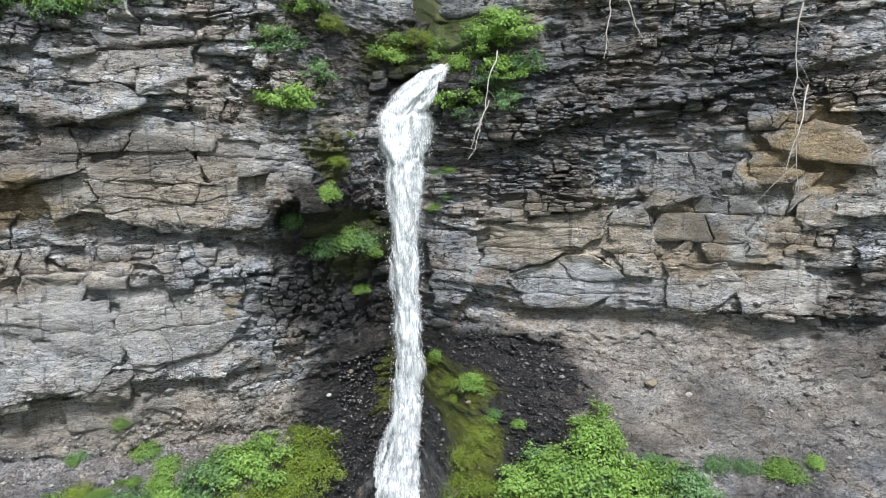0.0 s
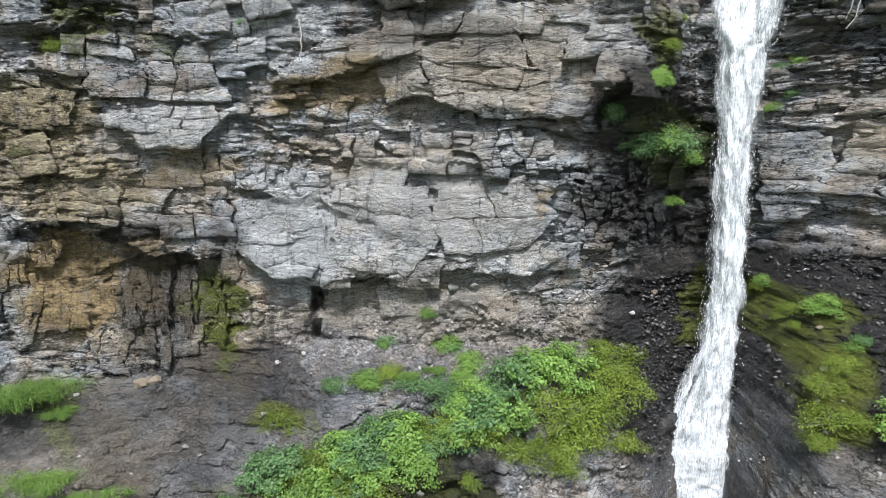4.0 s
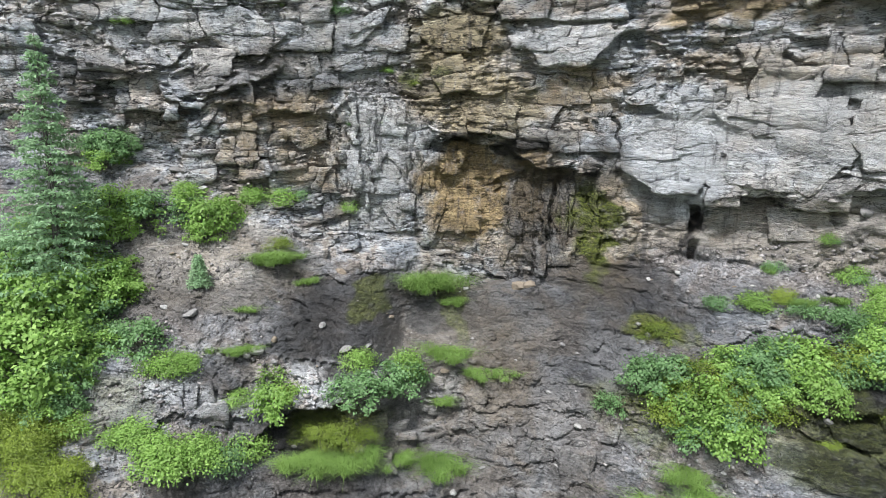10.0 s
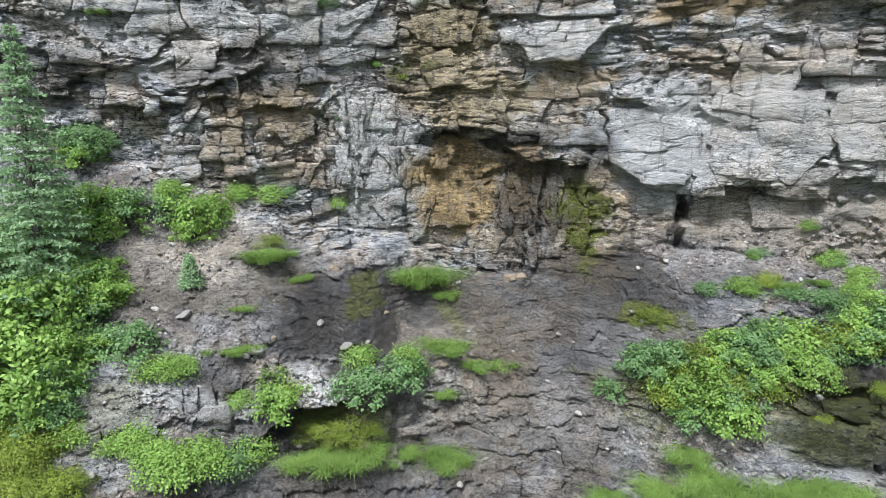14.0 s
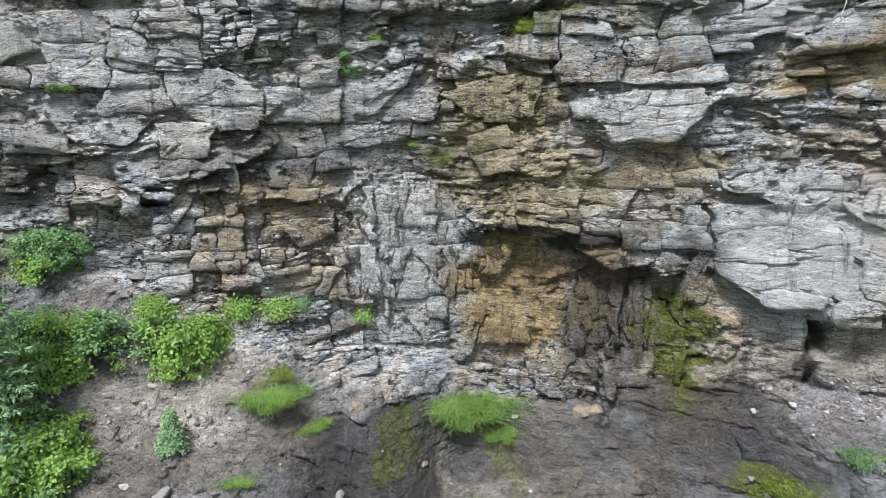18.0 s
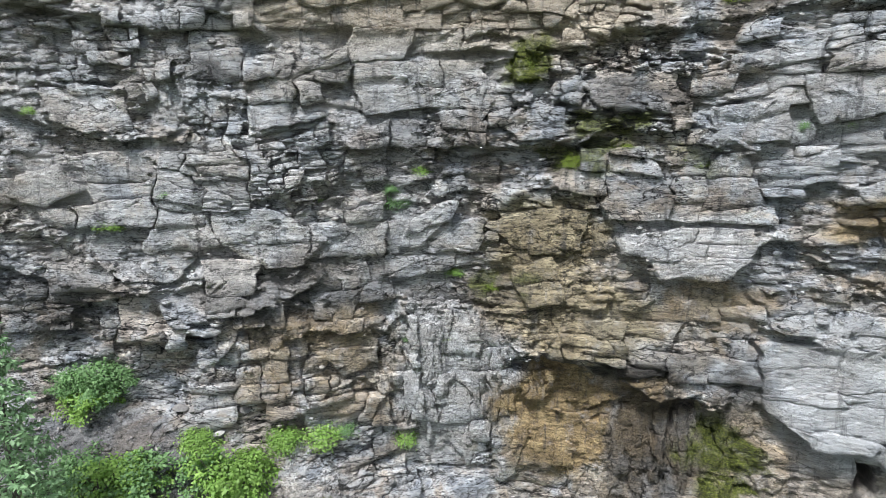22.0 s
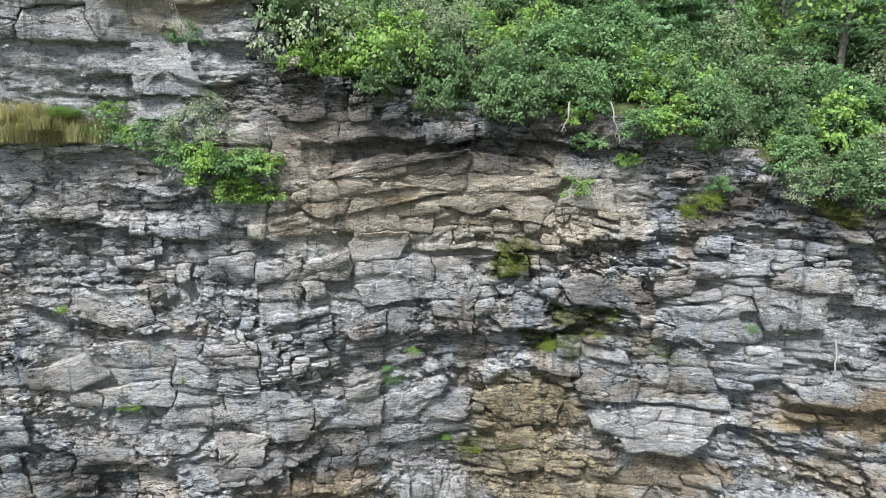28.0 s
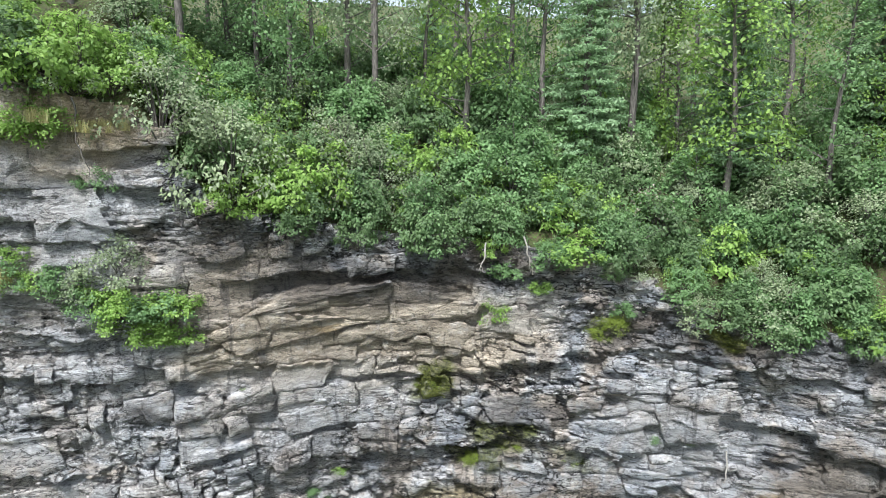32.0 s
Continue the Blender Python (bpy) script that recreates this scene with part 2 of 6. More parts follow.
def stone_material(name, dark, light, scale=6.0):
    k = Nodes(name)
    p = k.own()
    m, f = k.noise(p, scale, 8, 0.65), k.noise(p, scale * 6, 6, 0.7)
    c = k.mix(k.span(m, 0.3, 0.7), dark, light)
    c = k.mix(k.math("MULTIPLY", k.each(), 0.5), c, tuple(v * 0.6 for v in light))
    c = k.mix(k.span(f, 0.45, 0.3, 0, 0.6), c, tuple(v * 0.35 for v in dark))
    return k.done(c, 0.88, k.bump(f, 0.03, 0.8))


def gravel_material():
    k = Nodes("loose_stone")
    r = k.island()
    c = k.mix(k.span(r, 0.3, 1.0), (0.06, 0.057, 0.057), (0.34, 0.32, 0.31))
    c = k.mix(k.span(k.noise(k.place(), 9, 5), 0.3, 0.7, 0, 0.5), c, (0.22, 0.2, 0.19))
    return k.done(c, 0.9)


def wet_stone_material():
    k = Nodes("wet_stone")
    c = k.mix(k.span(k.island(), 0.3, 1.0), (0.012, 0.012, 0.013), (0.10, 0.095, 0.092))
    return k.done(c, 0.42, None, 0.5)


def leaf_material(name, low, high, back=0.35):
    k = Nodes(name)
    r = k.island()
    c = k.mix(r, low, high)
    c = k.mix(k.span(k.noise(k.place(), 1.1, 3), 0.35, 0.65, 0, 0.55), c, tuple(v * 0.55 for v in low))
    c = k.mix(k.math("MULTIPLY", k.each(), 0.35), c, tuple(v * 1.25 for v in high))
    k.done(c, 0.55, None, 0.35)
    t = k.tree.nodes.new("ShaderNodeBsdfTranslucent")
    k.put(t.inputs["Color"], k.mix(0.5, c, high))
    m = k.tree.nodes.new("ShaderNodeMixShader")
    m.inputs["Fac"].default_value = back
    k.tree.links.new(k.bsdf.outputs[0], m.inputs[1])
    k.tree.links.new(t.outputs[0], m.inputs[2])
    k.tree.links.new(m.outputs[0], k.out.inputs["Surface"])
    return k.mat


def bark_material(name, dark, light):
    k = Nodes(name)
    p = k.own((1, 1, 0.2))
    m = k.noise(p, 22, 7, 0.7)
    return k.done(k.mix(k.span(m, 0.3, 0.7), dark, light), 0.9, k.bump(m, 0.02))


def soil_material():
    k = Nodes("forest_soil")
    p = k.place()
    m, f = k.noise(p, 1.3, 7), k.noise(p, 18, 6, 0.7)
    c = k.mix(k.span(m, 0.35, 0.65), (0.035, 0.028, 0.02), (0.10, 0.075, 0.05))
    c = k.mix(k.span(f, 0.42, 0.6), c, (0.07, 0.12, 0.03))
    return k.done(c, 0.95, k.bump(f, 0.06))


def water_material():
    """Falling white water: streaks of foam with clear gaps."""
    k = Nodes("white_water")
    p = k.place((11, 11, 1.5))
    q = k.place((21, 21, 8.0))
    s = k.math("ADD", k.math("MULTIPLY", k.noise(p, 1.6, 6, 0.62, 0.9), 0.54), k.math("MULTIPLY", k.noise(q, 1.5, 7, 0.7), 0.5))
    c = k.mix(k.span(s, 0.40, 0.62), (0.44, 0.48, 0.52), (0.76, 0.79, 0.81))
    k.done(c, 0.35, k.bump(s, 0.05, 0.5), 0.5)
    clear = k.tree.nodes.new("ShaderNodeBsdfTransparent")
    m = k.tree.nodes.new("ShaderNodeMixShader")
    edge = k.attr("body").outputs["Fac"]
    k.tree.links.new(k.span(k.math("ADD", k.math("MULTIPLY", edge, 0.75), k.math("MULTIPLY", k.math("SUBTRACT", s, 0.5), 1.6)), 0.25, 0.88), m.inputs["Fac"])
    k.tree.links.new(clear.outputs[0], m.inputs[1])
    k.tree.links.new(k.bsdf.outputs[0], m.inputs[2])
    k.tree.links.new(m.outputs[0], k.out.inputs["Surface"])
    return k.mat


ROCK = rock_material()
PALE_STONE = stone_material("pale_stone", (0.27, 0.265, 0.25), (0.5, 0.49, 0.47))
GREY_STONE = stone_material("grey_stone", (0.14, 0.135, 0.13), (0.32, 0.31, 0.30))
TAN_STONE = stone_material("tan_stone", (0.15, 0.12, 0.09), (0.30, 0.25, 0.19))
GRAVEL = gravel_material()
WET_STONE = wet_stone_material()
LEAF = leaf_material("shrub_leaf", (0.075, 0.160, 0.063), (0.235, 0.388, 0.168), 0.45)
LEAF_DARK = leaf_material("alder_leaf", (0.07, 0.125, 0.06), (0.21, 0.33, 0.145), 0.45)
LEAF_GREY = leaf_material("willow_leaf", (0.15, 0.21, 0.125), (0.40, 0.48, 0.29), 0.45)
LEAF_LIME = leaf_material("herb_leaf", (0.125, 0.245, 0.05), (0.33, 0.50, 0.135), 0.45)
LEAF_YELLOW = leaf_material("mossy_leaf", (0.09, 0.145, 0.02), (0.27, 0.35, 0.06), 0.4)
GRASS = leaf_material("grass_blade", (0.10, 0.20, 0.042), (0.27, 0.40, 0.115), 0.4)
STRAW = leaf_material("dry_grass", (0.27, 0.26, 0.11), (0.56, 0.53, 0.27), 0.35)
NEEDLE = leaf_material("spruce_needle", (0.12, 0.23, 0.11), (0.34, 0.50, 0.28), 0.45)
DEAD = leaf_material("dead_twig_leaf", (0.18, 0.16, 0.12), (0.36, 0.33, 0.27), 0.1)
BARK = bark_material("bark", (0.05, 0.045, 0.04), (0.20, 0.185, 0.17))
PALE_BARK = bark_material("pale_root", (0.28, 0.26, 0.23), (0.52, 0.5, 0.46))
SOIL = soil_material()
WATER = water_material()

# ---- wall plan: the cliff is drawn round the point CX, CY in the gorge ----
CX, CY = -2.0, -26.0
WALL_X = [-60, -45, -30, -24, -20, -16, -12, -8, -4, -1, 2, 6, 10, 12.2, 13.6, 14.6, 16, 18.3, 21.5, 25, 34]
WALL_Y = [-24, -14, -5, -2.6, -1.0, 0.2, 1.2, 1.5, 1.4, 0.5, -0.5, -1.7, -2.5, -2.2, -2.7, -4.7, -6.6, -9.0, -12.2, -15.4, -23]
TOP_X = [-60, -30, -20, -16.5, -14.5, -10, -6, -3, 0, 3, 4.5, 9, 11.9, 13.6, 14.0, 14.9, 15.2, 16.5, 20, 34]
TOP_Z = [19, 18.8, 18.6, 17.8, 15.2, 14.4, 14.0, 13.2, 11.9, 11.9, 12.6, 13.0, 13.1, 13.2, 10.3, 10.3, 13.2, 13.8, 14, 14]
FOOT_X = [-60, -24, -20, -16, -12.5, -9.5, -6, -2, 1.5, 4, 7.5, 10.5, 13.2, 15, 18, 22, 34]
FOOT_Z = [2, 1.5, 1.0, -0.2, -1.7, -2.9, -3.1, -2.2, -1.2, -0.8, -0.2, 0.5, 0.3, 2.1, 2.2, 2.1, 2.1]

# cross-sections of the slope under the wall: height, distance in front of the wall
SECTIONS = {}


def section(u, *pairs):
    SECTIONS[u] = pairs


section(-60, (2, 0), (-5, 8), (-14, 18))
section(-24, (1.5, 0.0), (-2, 3.5), (-5, 7), (-14, 17))
section(-20, (1.0, 0.2), (-2, 3.4), (-5, 6.6), (-7, 8.6), (-14, 16))
section(-16, (-0.2, 0.8), (-2, 3.0), (-4, 5.2), (-5.2, 6.0), (-6.7, 6.9), (-8, 8), (-14, 14))
section(-12.5, (-1.7, 0.5), (-4.4, 4.8), (-5.4, 5.9), (-6.5, 6.1), (-7.0, 6.3), (-8, 7.1), (-14, 13))
section(-9.5, (-2.9, 0.3), (-4.3, 1.7), (-5.2, 3.8), (-6.3, 4.3), (-7.4, 4.6), (-8.5, 6.3), (-14, 12))
section(-6, (-3.1, 0.4), (-3.6, 1.4), (-5.5, 3.3), (-6.6, 4.3), (-8.6, 5.9), (-14, 11))
section(-2, (-2.4, 0.2), (-3.5, 1.7), (-5.3, 3.6), (-6.6, 4.2), (-8.4, 5.5), (-14, 11))
section(1.5, (-1.9, 0.1), (-2.7, 1.6), (-3.6, 2.6), (-4.9, 4.1), (-6.5, 5.1), (-14, 10))
section(4, (-1.9, 0.3), (-2.9, 1.7), (-4.1, 2.4), (-4.6, 3.8), (-6, 4.5), (-14, 10))
section(7.5, (-1.8, 0.3), (-2.4, 1.3), (-3.3, 2.8), (-5, 4.2), (-14, 11))
section(10.5, (11, 1.0), (6.2, 1.5), (5.6, 0.6), (3, 0.2), (-0.6, 0.1), (-2, 1.0), (-4, 2.8), (-14, 11))
section(13.4, (10, 0), (-0.5, -0.3), (-3, 0.1), (-6, 0.5), (-8, 1.2), (-14, 7))
section(15, (2.7, 0.1), (2.2, 0.0), (0.9, 0.6), (-0.6, 2.6), (-2.8, 4.6), (-14, 15))
section(18, (2.6, 0.1), (2.2, 0.0), (1.0, 0.9), (-0.4, 2.4), (-3, 5.3), (-14, 16))
section(22, (2.4, 0.1), (2.0, 0.0), (0.8, 0.7), (-0.5, 2.2), (-3, 5.0), (-14, 16))
section(34, (2.4, 0.1), (2.0, 0.0), (0.8, 0.7), (-0.5, 2.2), (-3, 5.0), (-14, 16))


def wall_y(u):
    return np.interp(u, WALL_X, WALL_Y)


def base_depth(u, z):
    """Distance of the rough terrain in front of the wall line, for arrays u, z of one shape."""
    us = sorted(SECTIONS)
    at = [np.interp(-z, [-p[0] for p in SECTIONS[k]], [p[1] for p in SECTIONS[k]]) for k in us]
    out = np.zeros_like(z, dtype=float)
    for n in range(len(us) - 1):
        w = (u - us[n]) / (us[n + 1] - us[n])
        m = (w >= 0) & (w <= 1)
        s = w * w * (3 - 2 * w)
        out = np.where(m, at[n] * (1 - s) + at[n + 1] * s, out)
    over = np.maximum(z - np.interp(u, TOP_X, TOP_Z), 0)
    return out - np.minimum(over, 3.5) * 1.35 - np.maximum(over - 3.5, 0) * 3.5


def outward(u):
    x, y = CX - u, CY - wall_y(u)
    r = np.hypot(x, y)
    return x / r, y / r

# ---- value noise and broken strata on arrays ----


def scatter_hash(i, j, seed):
    h = (i.astype(np.int64) * 374761393 + j.astype(np.int64) * 668265263 + seed * 974711) & 0xFFFFFFFF
    h = ((h ^ (h >> 13)) * 1274126177) & 0xFFFFFFFF
    h = ((h ^ (h >> 16)) * 2246822519) & 0xFFFFFFFF
    return ((h ^ (h >> 15)) & 0xFFFFFF) / 16777216.0


def soft_noise(x, y, seed):
    i, j = np.floor(x), np.floor(y)
    a, b = x - i, y - j
    a, b = a * a * (3 - 2 * a), b * b * (3 - 2 * b)
    lo = scatter_hash(i, j, seed) * (1 - a) + scatter_hash(i + 1, j, seed) * a
    hi = scatter_hash(i, j + 1, seed) * (1 - a) + scatter_hash(i + 1, j + 1, seed) * a
    return (lo * (1 - b) + hi * b) * 2 - 1


def fractal(x, y, seed, octaves=4, fall=0.5):
    out, size = np.zeros_like(x), 1.0
    for n in range(octaves):
        out += size * soft_noise(x * 2**n + 17.3 * n, y * 2**n - 9.1 * n, seed + n)
        size *= fall
    return out


def strata(u, z, seed, thick, wide, slant):
    """Beds of uneven thickness, cut by joints: for each place a random number of its block, of its bed, the distance to the
    bed's edge and to the joint, and how far up the bed it lies."""
    rng = np.random.default_rng(seed)
    edges = np.cumsum(np.r_[-18.0, rng.uniform(*thick, 1200)])
    bed = np.clip(np.searchsorted(edges, z) - 1, 0, 1198)
    low, high = z - edges[bed], edges[bed + 1] - z
    width = rng.uniform(*wide, 1200)[bed]
    v = (u + slant * z + rng.uniform(-9, 9, 1200)[bed]) / width
    c = np.floor(v)
    f = v - c
    left = 0.5 * scatter_hash(bed, c, seed + 5) - 0.25
    right = 1 + 0.5 * scatter_hash(bed, c + 1, seed + 5) - 0.25
    cell = np.where(f < left, c - 1, np.where(f > right, c + 1, c))
    joint = np.minimum(abs(f - left), abs(f - right)) * width
    block = scatter_hash(bed, cell, seed + 11)
    tilt = scatter_hash(bed, cell, seed + 23) - 0.5
    return block, rng.uniform(0, 1, 1200)[bed], np.minimum(low, high), joint, tilt * (f - 0.5) * width, low


def facets(u, z, su, sz, seed):
    """Broken angular faces: for each place a random number of its face, the slope across the face and the distance to its edge."""
    x, y = u / su, z / sz
    i, j = np.floor(x), np.floor(y)
    best, second = np.full(u.shape, 9.0), np.full(u.shape, 9.0)
    ci, cj, cx, cy = i, j, x, y
    for a in (-1, 0, 1):
        for b in (-1, 0, 1):
            px = i + a + scatter_hash(i + a, j + b, seed)
            py = j + b + scatter_hash(i + a, j + b, seed + 1)
            d = np.hypot(px - x, py - y)
            m = d < best
            second = np.where(m, best, np.minimum(second, d))
            ci, cj, cx, cy = (np.where(m, p, q) for p, q in ((i + a, ci), (j + b, cj), (px, cx), (py, cy)))
            best = np.where(m, d, best)
    lean = (scatter_hash(ci, cj, seed + 2) - 0.5) * (x - cx) * su + (scatter_hash(ci, cj, seed + 3) - 0.65) * (y - cy) * sz
    return scatter_hash(ci, cj, seed + 4), lean, (second - best) * min(su, sz) * 0.5


# ---- the grid of the cliff: u runs along the wall, z up ----
fine_u = np.arange(-23.5, 24.0, 0.046)
U1 = np.r_[np.linspace(-58, -23.6, 90), fine_u, np.linspace(24.1, 33.5, 60)]
Z1 = np.r_[np.linspace(-14, -9.4, 22), np.arange(-9.35, 15.2, 0.044), np.linspace(15.25, 24, 120), 25, 27, 30]
U, Z = np.meshgrid(U1, Z1, indexing="ij")
FOOT = np.interp(U, FOOT_X, FOOT_Z) + 0.5 * fractal(U / 2.5, Z / 9, 71, 3)
TOP = np.interp(U, TOP_X, TOP_Z)
KINDS = ("ochre", "olive", "dark", "moss", "pale", "tan", "blue", "gravel")
TINT = {kind: np.zeros(U.shape, np.float32) for kind in KINDS}
WARP_U = 0.55 * fractal(U / 1.1, Z / 0.8, 31, 4, 0.6)
WARP_Z = 0.32 * fractal(U / 1.3, Z / 0.6, 41, 4, 0.6)
RELIEF, JOINT, OUTCROP = np.zeros(U.shape), np.zeros(U.shape), np.zeros(U.shape)
LINE = 0.10 * fractal(U / 0.9, 0 * U, 51, 4, 0.65)


def window(u0, u1, z0, z1):
    i = np.searchsorted(U1, (u0, u1))
    j = np.searchsorted(Z1, (z0, z1))
    return slice(max(i[0], 0), i[1] + 1), slice(max(j[0], 0), j[1] + 1)


def stain_or_shade(kind, u, z, ru, rz, strength):
    """A coloured area of the rock with a ragged edge; some dark ones paint the shade of recesses and overhangs."""
    w = window(u - 1.9 * ru - 0.8, u + 1.9 * ru + 0.8, z - 1.9 * rz - 0.6, z + 1.9 * rz + 0.6)
    r = np.hypot((U[w] + WARP_U[w] - u) / ru, (Z[w] + WARP_Z[w] - z) / rz)
    m = np.clip(1.32 - r, 0, 0.42) / 0.42 * strength
    layer = JOINT if kind == "joint" else OUTCROP if kind == "outcrop" else TINT[kind]
    layer[w] = np.maximum(layer[w], m)


def ledge(out, up, recess, down, *line):
    """An overhanging edge along a line of (u, z): rock juts out above it, and is cut back under it."""
    lu, lz = [p[0] for p in line], [p[1] for p in line]
    w = window(lu[0] - 0.3, lu[-1] + 0.3, min(lz) - 4 * abs(down), max(lz) + 4 * abs(up))
    u, z = U[w], Z[w]
    edge = np.interp(u, lu, lz) + LINE[w]
    near = np.clip(np.minimum(u - lu[0], lu[-1] - u) / 0.5 + 0.5, 0, 1)
    ragged = 0.75 + 0.35 * soft_noise(u / 0.7, z / 3, 61)
    h = z - edge
    RELIEF[w] += near * ragged * np.where(h >= 0, out * np.exp(-(np.maximum(h, 0) / up) ** 1.6), -recess * np.exp(-(np.maximum(-h, 0) / down) ** 1.3))


ledge(0.36, 0.7, 0.21, 0.5, (-14.31, 7.89), (-12.20, 7.81), (-11.97, 7.73), (-10.77, 8.01), (-9.82, 7.90), (-7.52, 7.90), (-6.93, 8.28), (-4.58, 8.28), (-4.11, 7.76), (-2.28, 7.81))
ledge(0.48, 0.8, 0.24, 0.5, (-20.51, 3.88), (-18.71, 4.19), (-18.36, 3.38), (-17.23, 3.27), (-16.19, 3.57), (-14.48, 4.31))
ledge(0.6, 0.9, 0.6, 1.3, (-9.30, 1.87), (-8.47, 1.89), (-7.99, 2.09), (-6.71, 2.19), (-6.04, 1.45), (-4.74, 0.91), (-3.09, 1.01))
ledge(0.4, 0.7, 0.12, 0.4, (-6.02, 5.12), (-5.41, 4.49), (-4.02, 4.28), (-2.84, 5.10))
ledge(0.32, 0.6, 0.18, 0.4, (-21.66, 8.94), (-20.76, 8.57), (-19.81, 8.26), (-18.90, 8.14), (-17.80, 8.39))
ledge(0.48, 0.5, 0.24, 0.6, (-21.13, 11.52), (-20.24, 11.28), (-19.01, 11.05), (-17.85, 10.90), (-16.65, 11.19), (-15.46, 10.65))
ledge(0.16, 0.4, 0.06, 0.3, (-13.49, 9.66), (-12.16, 9.55), (-10.92, 9.72))
ledge(0.24, 0.4, 0.12, 0.3, (-11.22, 10.31), (-9.83, 10.38), (-8.18, 10.24), (-6.73, 10.54), (-5.02, 10.72), (-3.38, 10.82))
ledge(0.28, 0.5, 0.12, 0.3, (-7.54, 8.80), (-5.63, 8.72), (-4.47, 8.84))
ledge(-0.24, 0.4, -0.18, 0.9, (-12.45, 3.75), (-11.30, 3.62), (-9.97, 3.35))
ledge(0.2, 0.4, 0.12, 0.3, (-9.65, 6.08), (-8.56, 6.72), (-7.47, 6.42), (-6.55, 6.13))
ledge(0.32, 0.5, 0.12, 0.3, (-9.15, 3.27), (-7.71, 3.65), (-6.13, 3.40), (-5.37, 3.60))
ledge(0.28, 0.4, 0.15, 0.3, (-15.96, 4.88), (-15.08, 4.59), (-14.43, 5.26), (-13.80, 5.71))
ledge(0.24, 0.3, 0.12, 0.3, (-2.73, 5.34), (-1.74, 5.73), (-0.81, 5.95), (0.15, 6.18))
ledge(0.24, 0.3, 0.12, 0.3, (-2.35, 3.98), (-1.13, 4.30), (0.36, 4.20))
ledge(0.24, 0.3, 0.18, 0.3, (-22.03, 5.84), (-21.19, 5.71), (-20.48, 5.44), (-19.25, 4.44))
ledge(0.2, 0.25, 0.12, 0.2, (-20.65, 9.56), (-19.44, 9.34), (-18.10, 9.61), (-17.15, 9.81))
ledge(0.24, 0.3, 0.18, 0.4, (-15.49, 2.74), (-14.38, 2.98), (-13.28, 2.69), (-12.98, 1.80))
ledge(0.16, 0.2, 0.12, 0.3, (-12.25, 5.47), (-10.62, 6.09), (-10.54, 5.60))
ledge(0.24, 0.3, 0.12, 0.2, (-4.35, 9.23), (-3.25, 9.00), (-1.79, 9.07), (-0.12, 8.87))
ledge(0.24, 0.3, 0.12, 0.2, (-4.70, 10.01), (-2.94, 9.84), (-1.50, 9.67), (-0.19, 9.52))
ledge(0.2, 0.4, 0.09, 0.3, (-15.21, 11.32), (-13.13, 10.77), (-11.20, 10.71), (-9.49, 10.78))
ledge(-0.2, 0.5, -0.21, 1, (-14.55, 12.64), (-13.34, 12.85), (-11.46, 13.10), (-9.81, 13.21), (-8.82, 13.05), (-7.33, 12.58))
ledge(0.24, 0.3, 0.12, 0.3, (-8.48, 10.97), (-6.45, 10.64), (-3.10, 11.09), (-0.13, 11.03), (2.54, 10.73))
ledge(0.4, 0.6, 0.24, 0.6, (-19.76, 12.36), (-18.83, 12.07), (-17.58, 12.02), (-15.59, 12.04))
ledge(0.24, 0.3, 0.12, 0.3, (-19.30, 16.56), (-17.92, 16.41), (-16.75, 15.85), (-15.33, 15.67))
ledge(0.24, 0.3, 0.18, 0.3, (-19.45, 15.18), (-17.91, 15.22), (-16.96, 14.84), (-15.79, 14.95))
ledge(0.32, 0.3, 0.18, 0.4, (-14.79, 13.38), (-12.71, 13.36), (-10.79, 13.61), (-8.16, 13.39), (-4.86, 13.58))
ledge(0.48, 1, 0.18, 0.4, (-2.50, 1.00), (-1.33, 0.24), (-0.05, 0.09), (1.79, 0.45), (3.14, 0.24), (3.80, 0.45), (4.96, 0.71))
ledge(0.24, 0.4, 0.12, 0.4, (-15.76, 3.11), (-14.23, 2.93), (-12.67, 2.75), (-12.05, 3.36))
ledge(0.32, 0.5, 0.18, 0.4, (-6.80, 0.43), (-5.55, 0.96), (-4.91, 0.55))
ledge(0.24, 0.4, 0.18, 0.4, (-22.27, 5.02), (-21.12, 4.52), (-19.21, 4.21), (-16.94, 4.41))
ledge(0.48, 0.5, 0.3, 0.5, (-19.31, 3.08), (-17.22, 3.00), (-15.76, 3.11))
ledge(0.32, 0.6, 0.18, 0.5, (-2.41, 2.97), (-0.94, 2.86), (0.10, 2.94), (0.97, 2.48))
ledge(0.24, 0.3, 0.12, 0.2, (-2.16, 5.22), (-0.00, 4.41), (2.07, 4.50), (3.44, 4.09), (5.55, 3.94))
ledge(0.44, 0.9, 0.18, 0.4, (-1.13, 6.51), (0.71, 6.61), (2.07, 7.04), (3.26, 7.29))
ledge(0.56, 1, 0.18, 0.5, (3.23, 6.44), (4.40, 5.49), (5.60, 5.67), (7.37, 5.38), (8.65, 5.33), (9.00, 6.28), (10.34, 6.19))
ledge(0.32, 0.4, 0.36, 0.4, (1.98, 8.80), (3.97, 8.87), (5.47, 9.22))
ledge(0.28, 0.3, 0.15, 0.3, (5.59, 4.88), (6.65, 5.15), (8.85, 4.66))
ledge(0.32, 0.3, 0.18, 0.25, (4.02, 3.99), (6.29, 3.62), (8.86, 4.06))
ledge(0.24, 0.4, 0.12, 0.4, (0.06, 4.15), (2.10, 3.89), (3.85, 3.99))
ledge(0.44, 0.8, 0.15, 0.4, (1.06, 0.14), (3.03, 0.17), (3.76, 0.66), (6.65, 0.33), (7.96, 1.16), (9.86, 1.67))
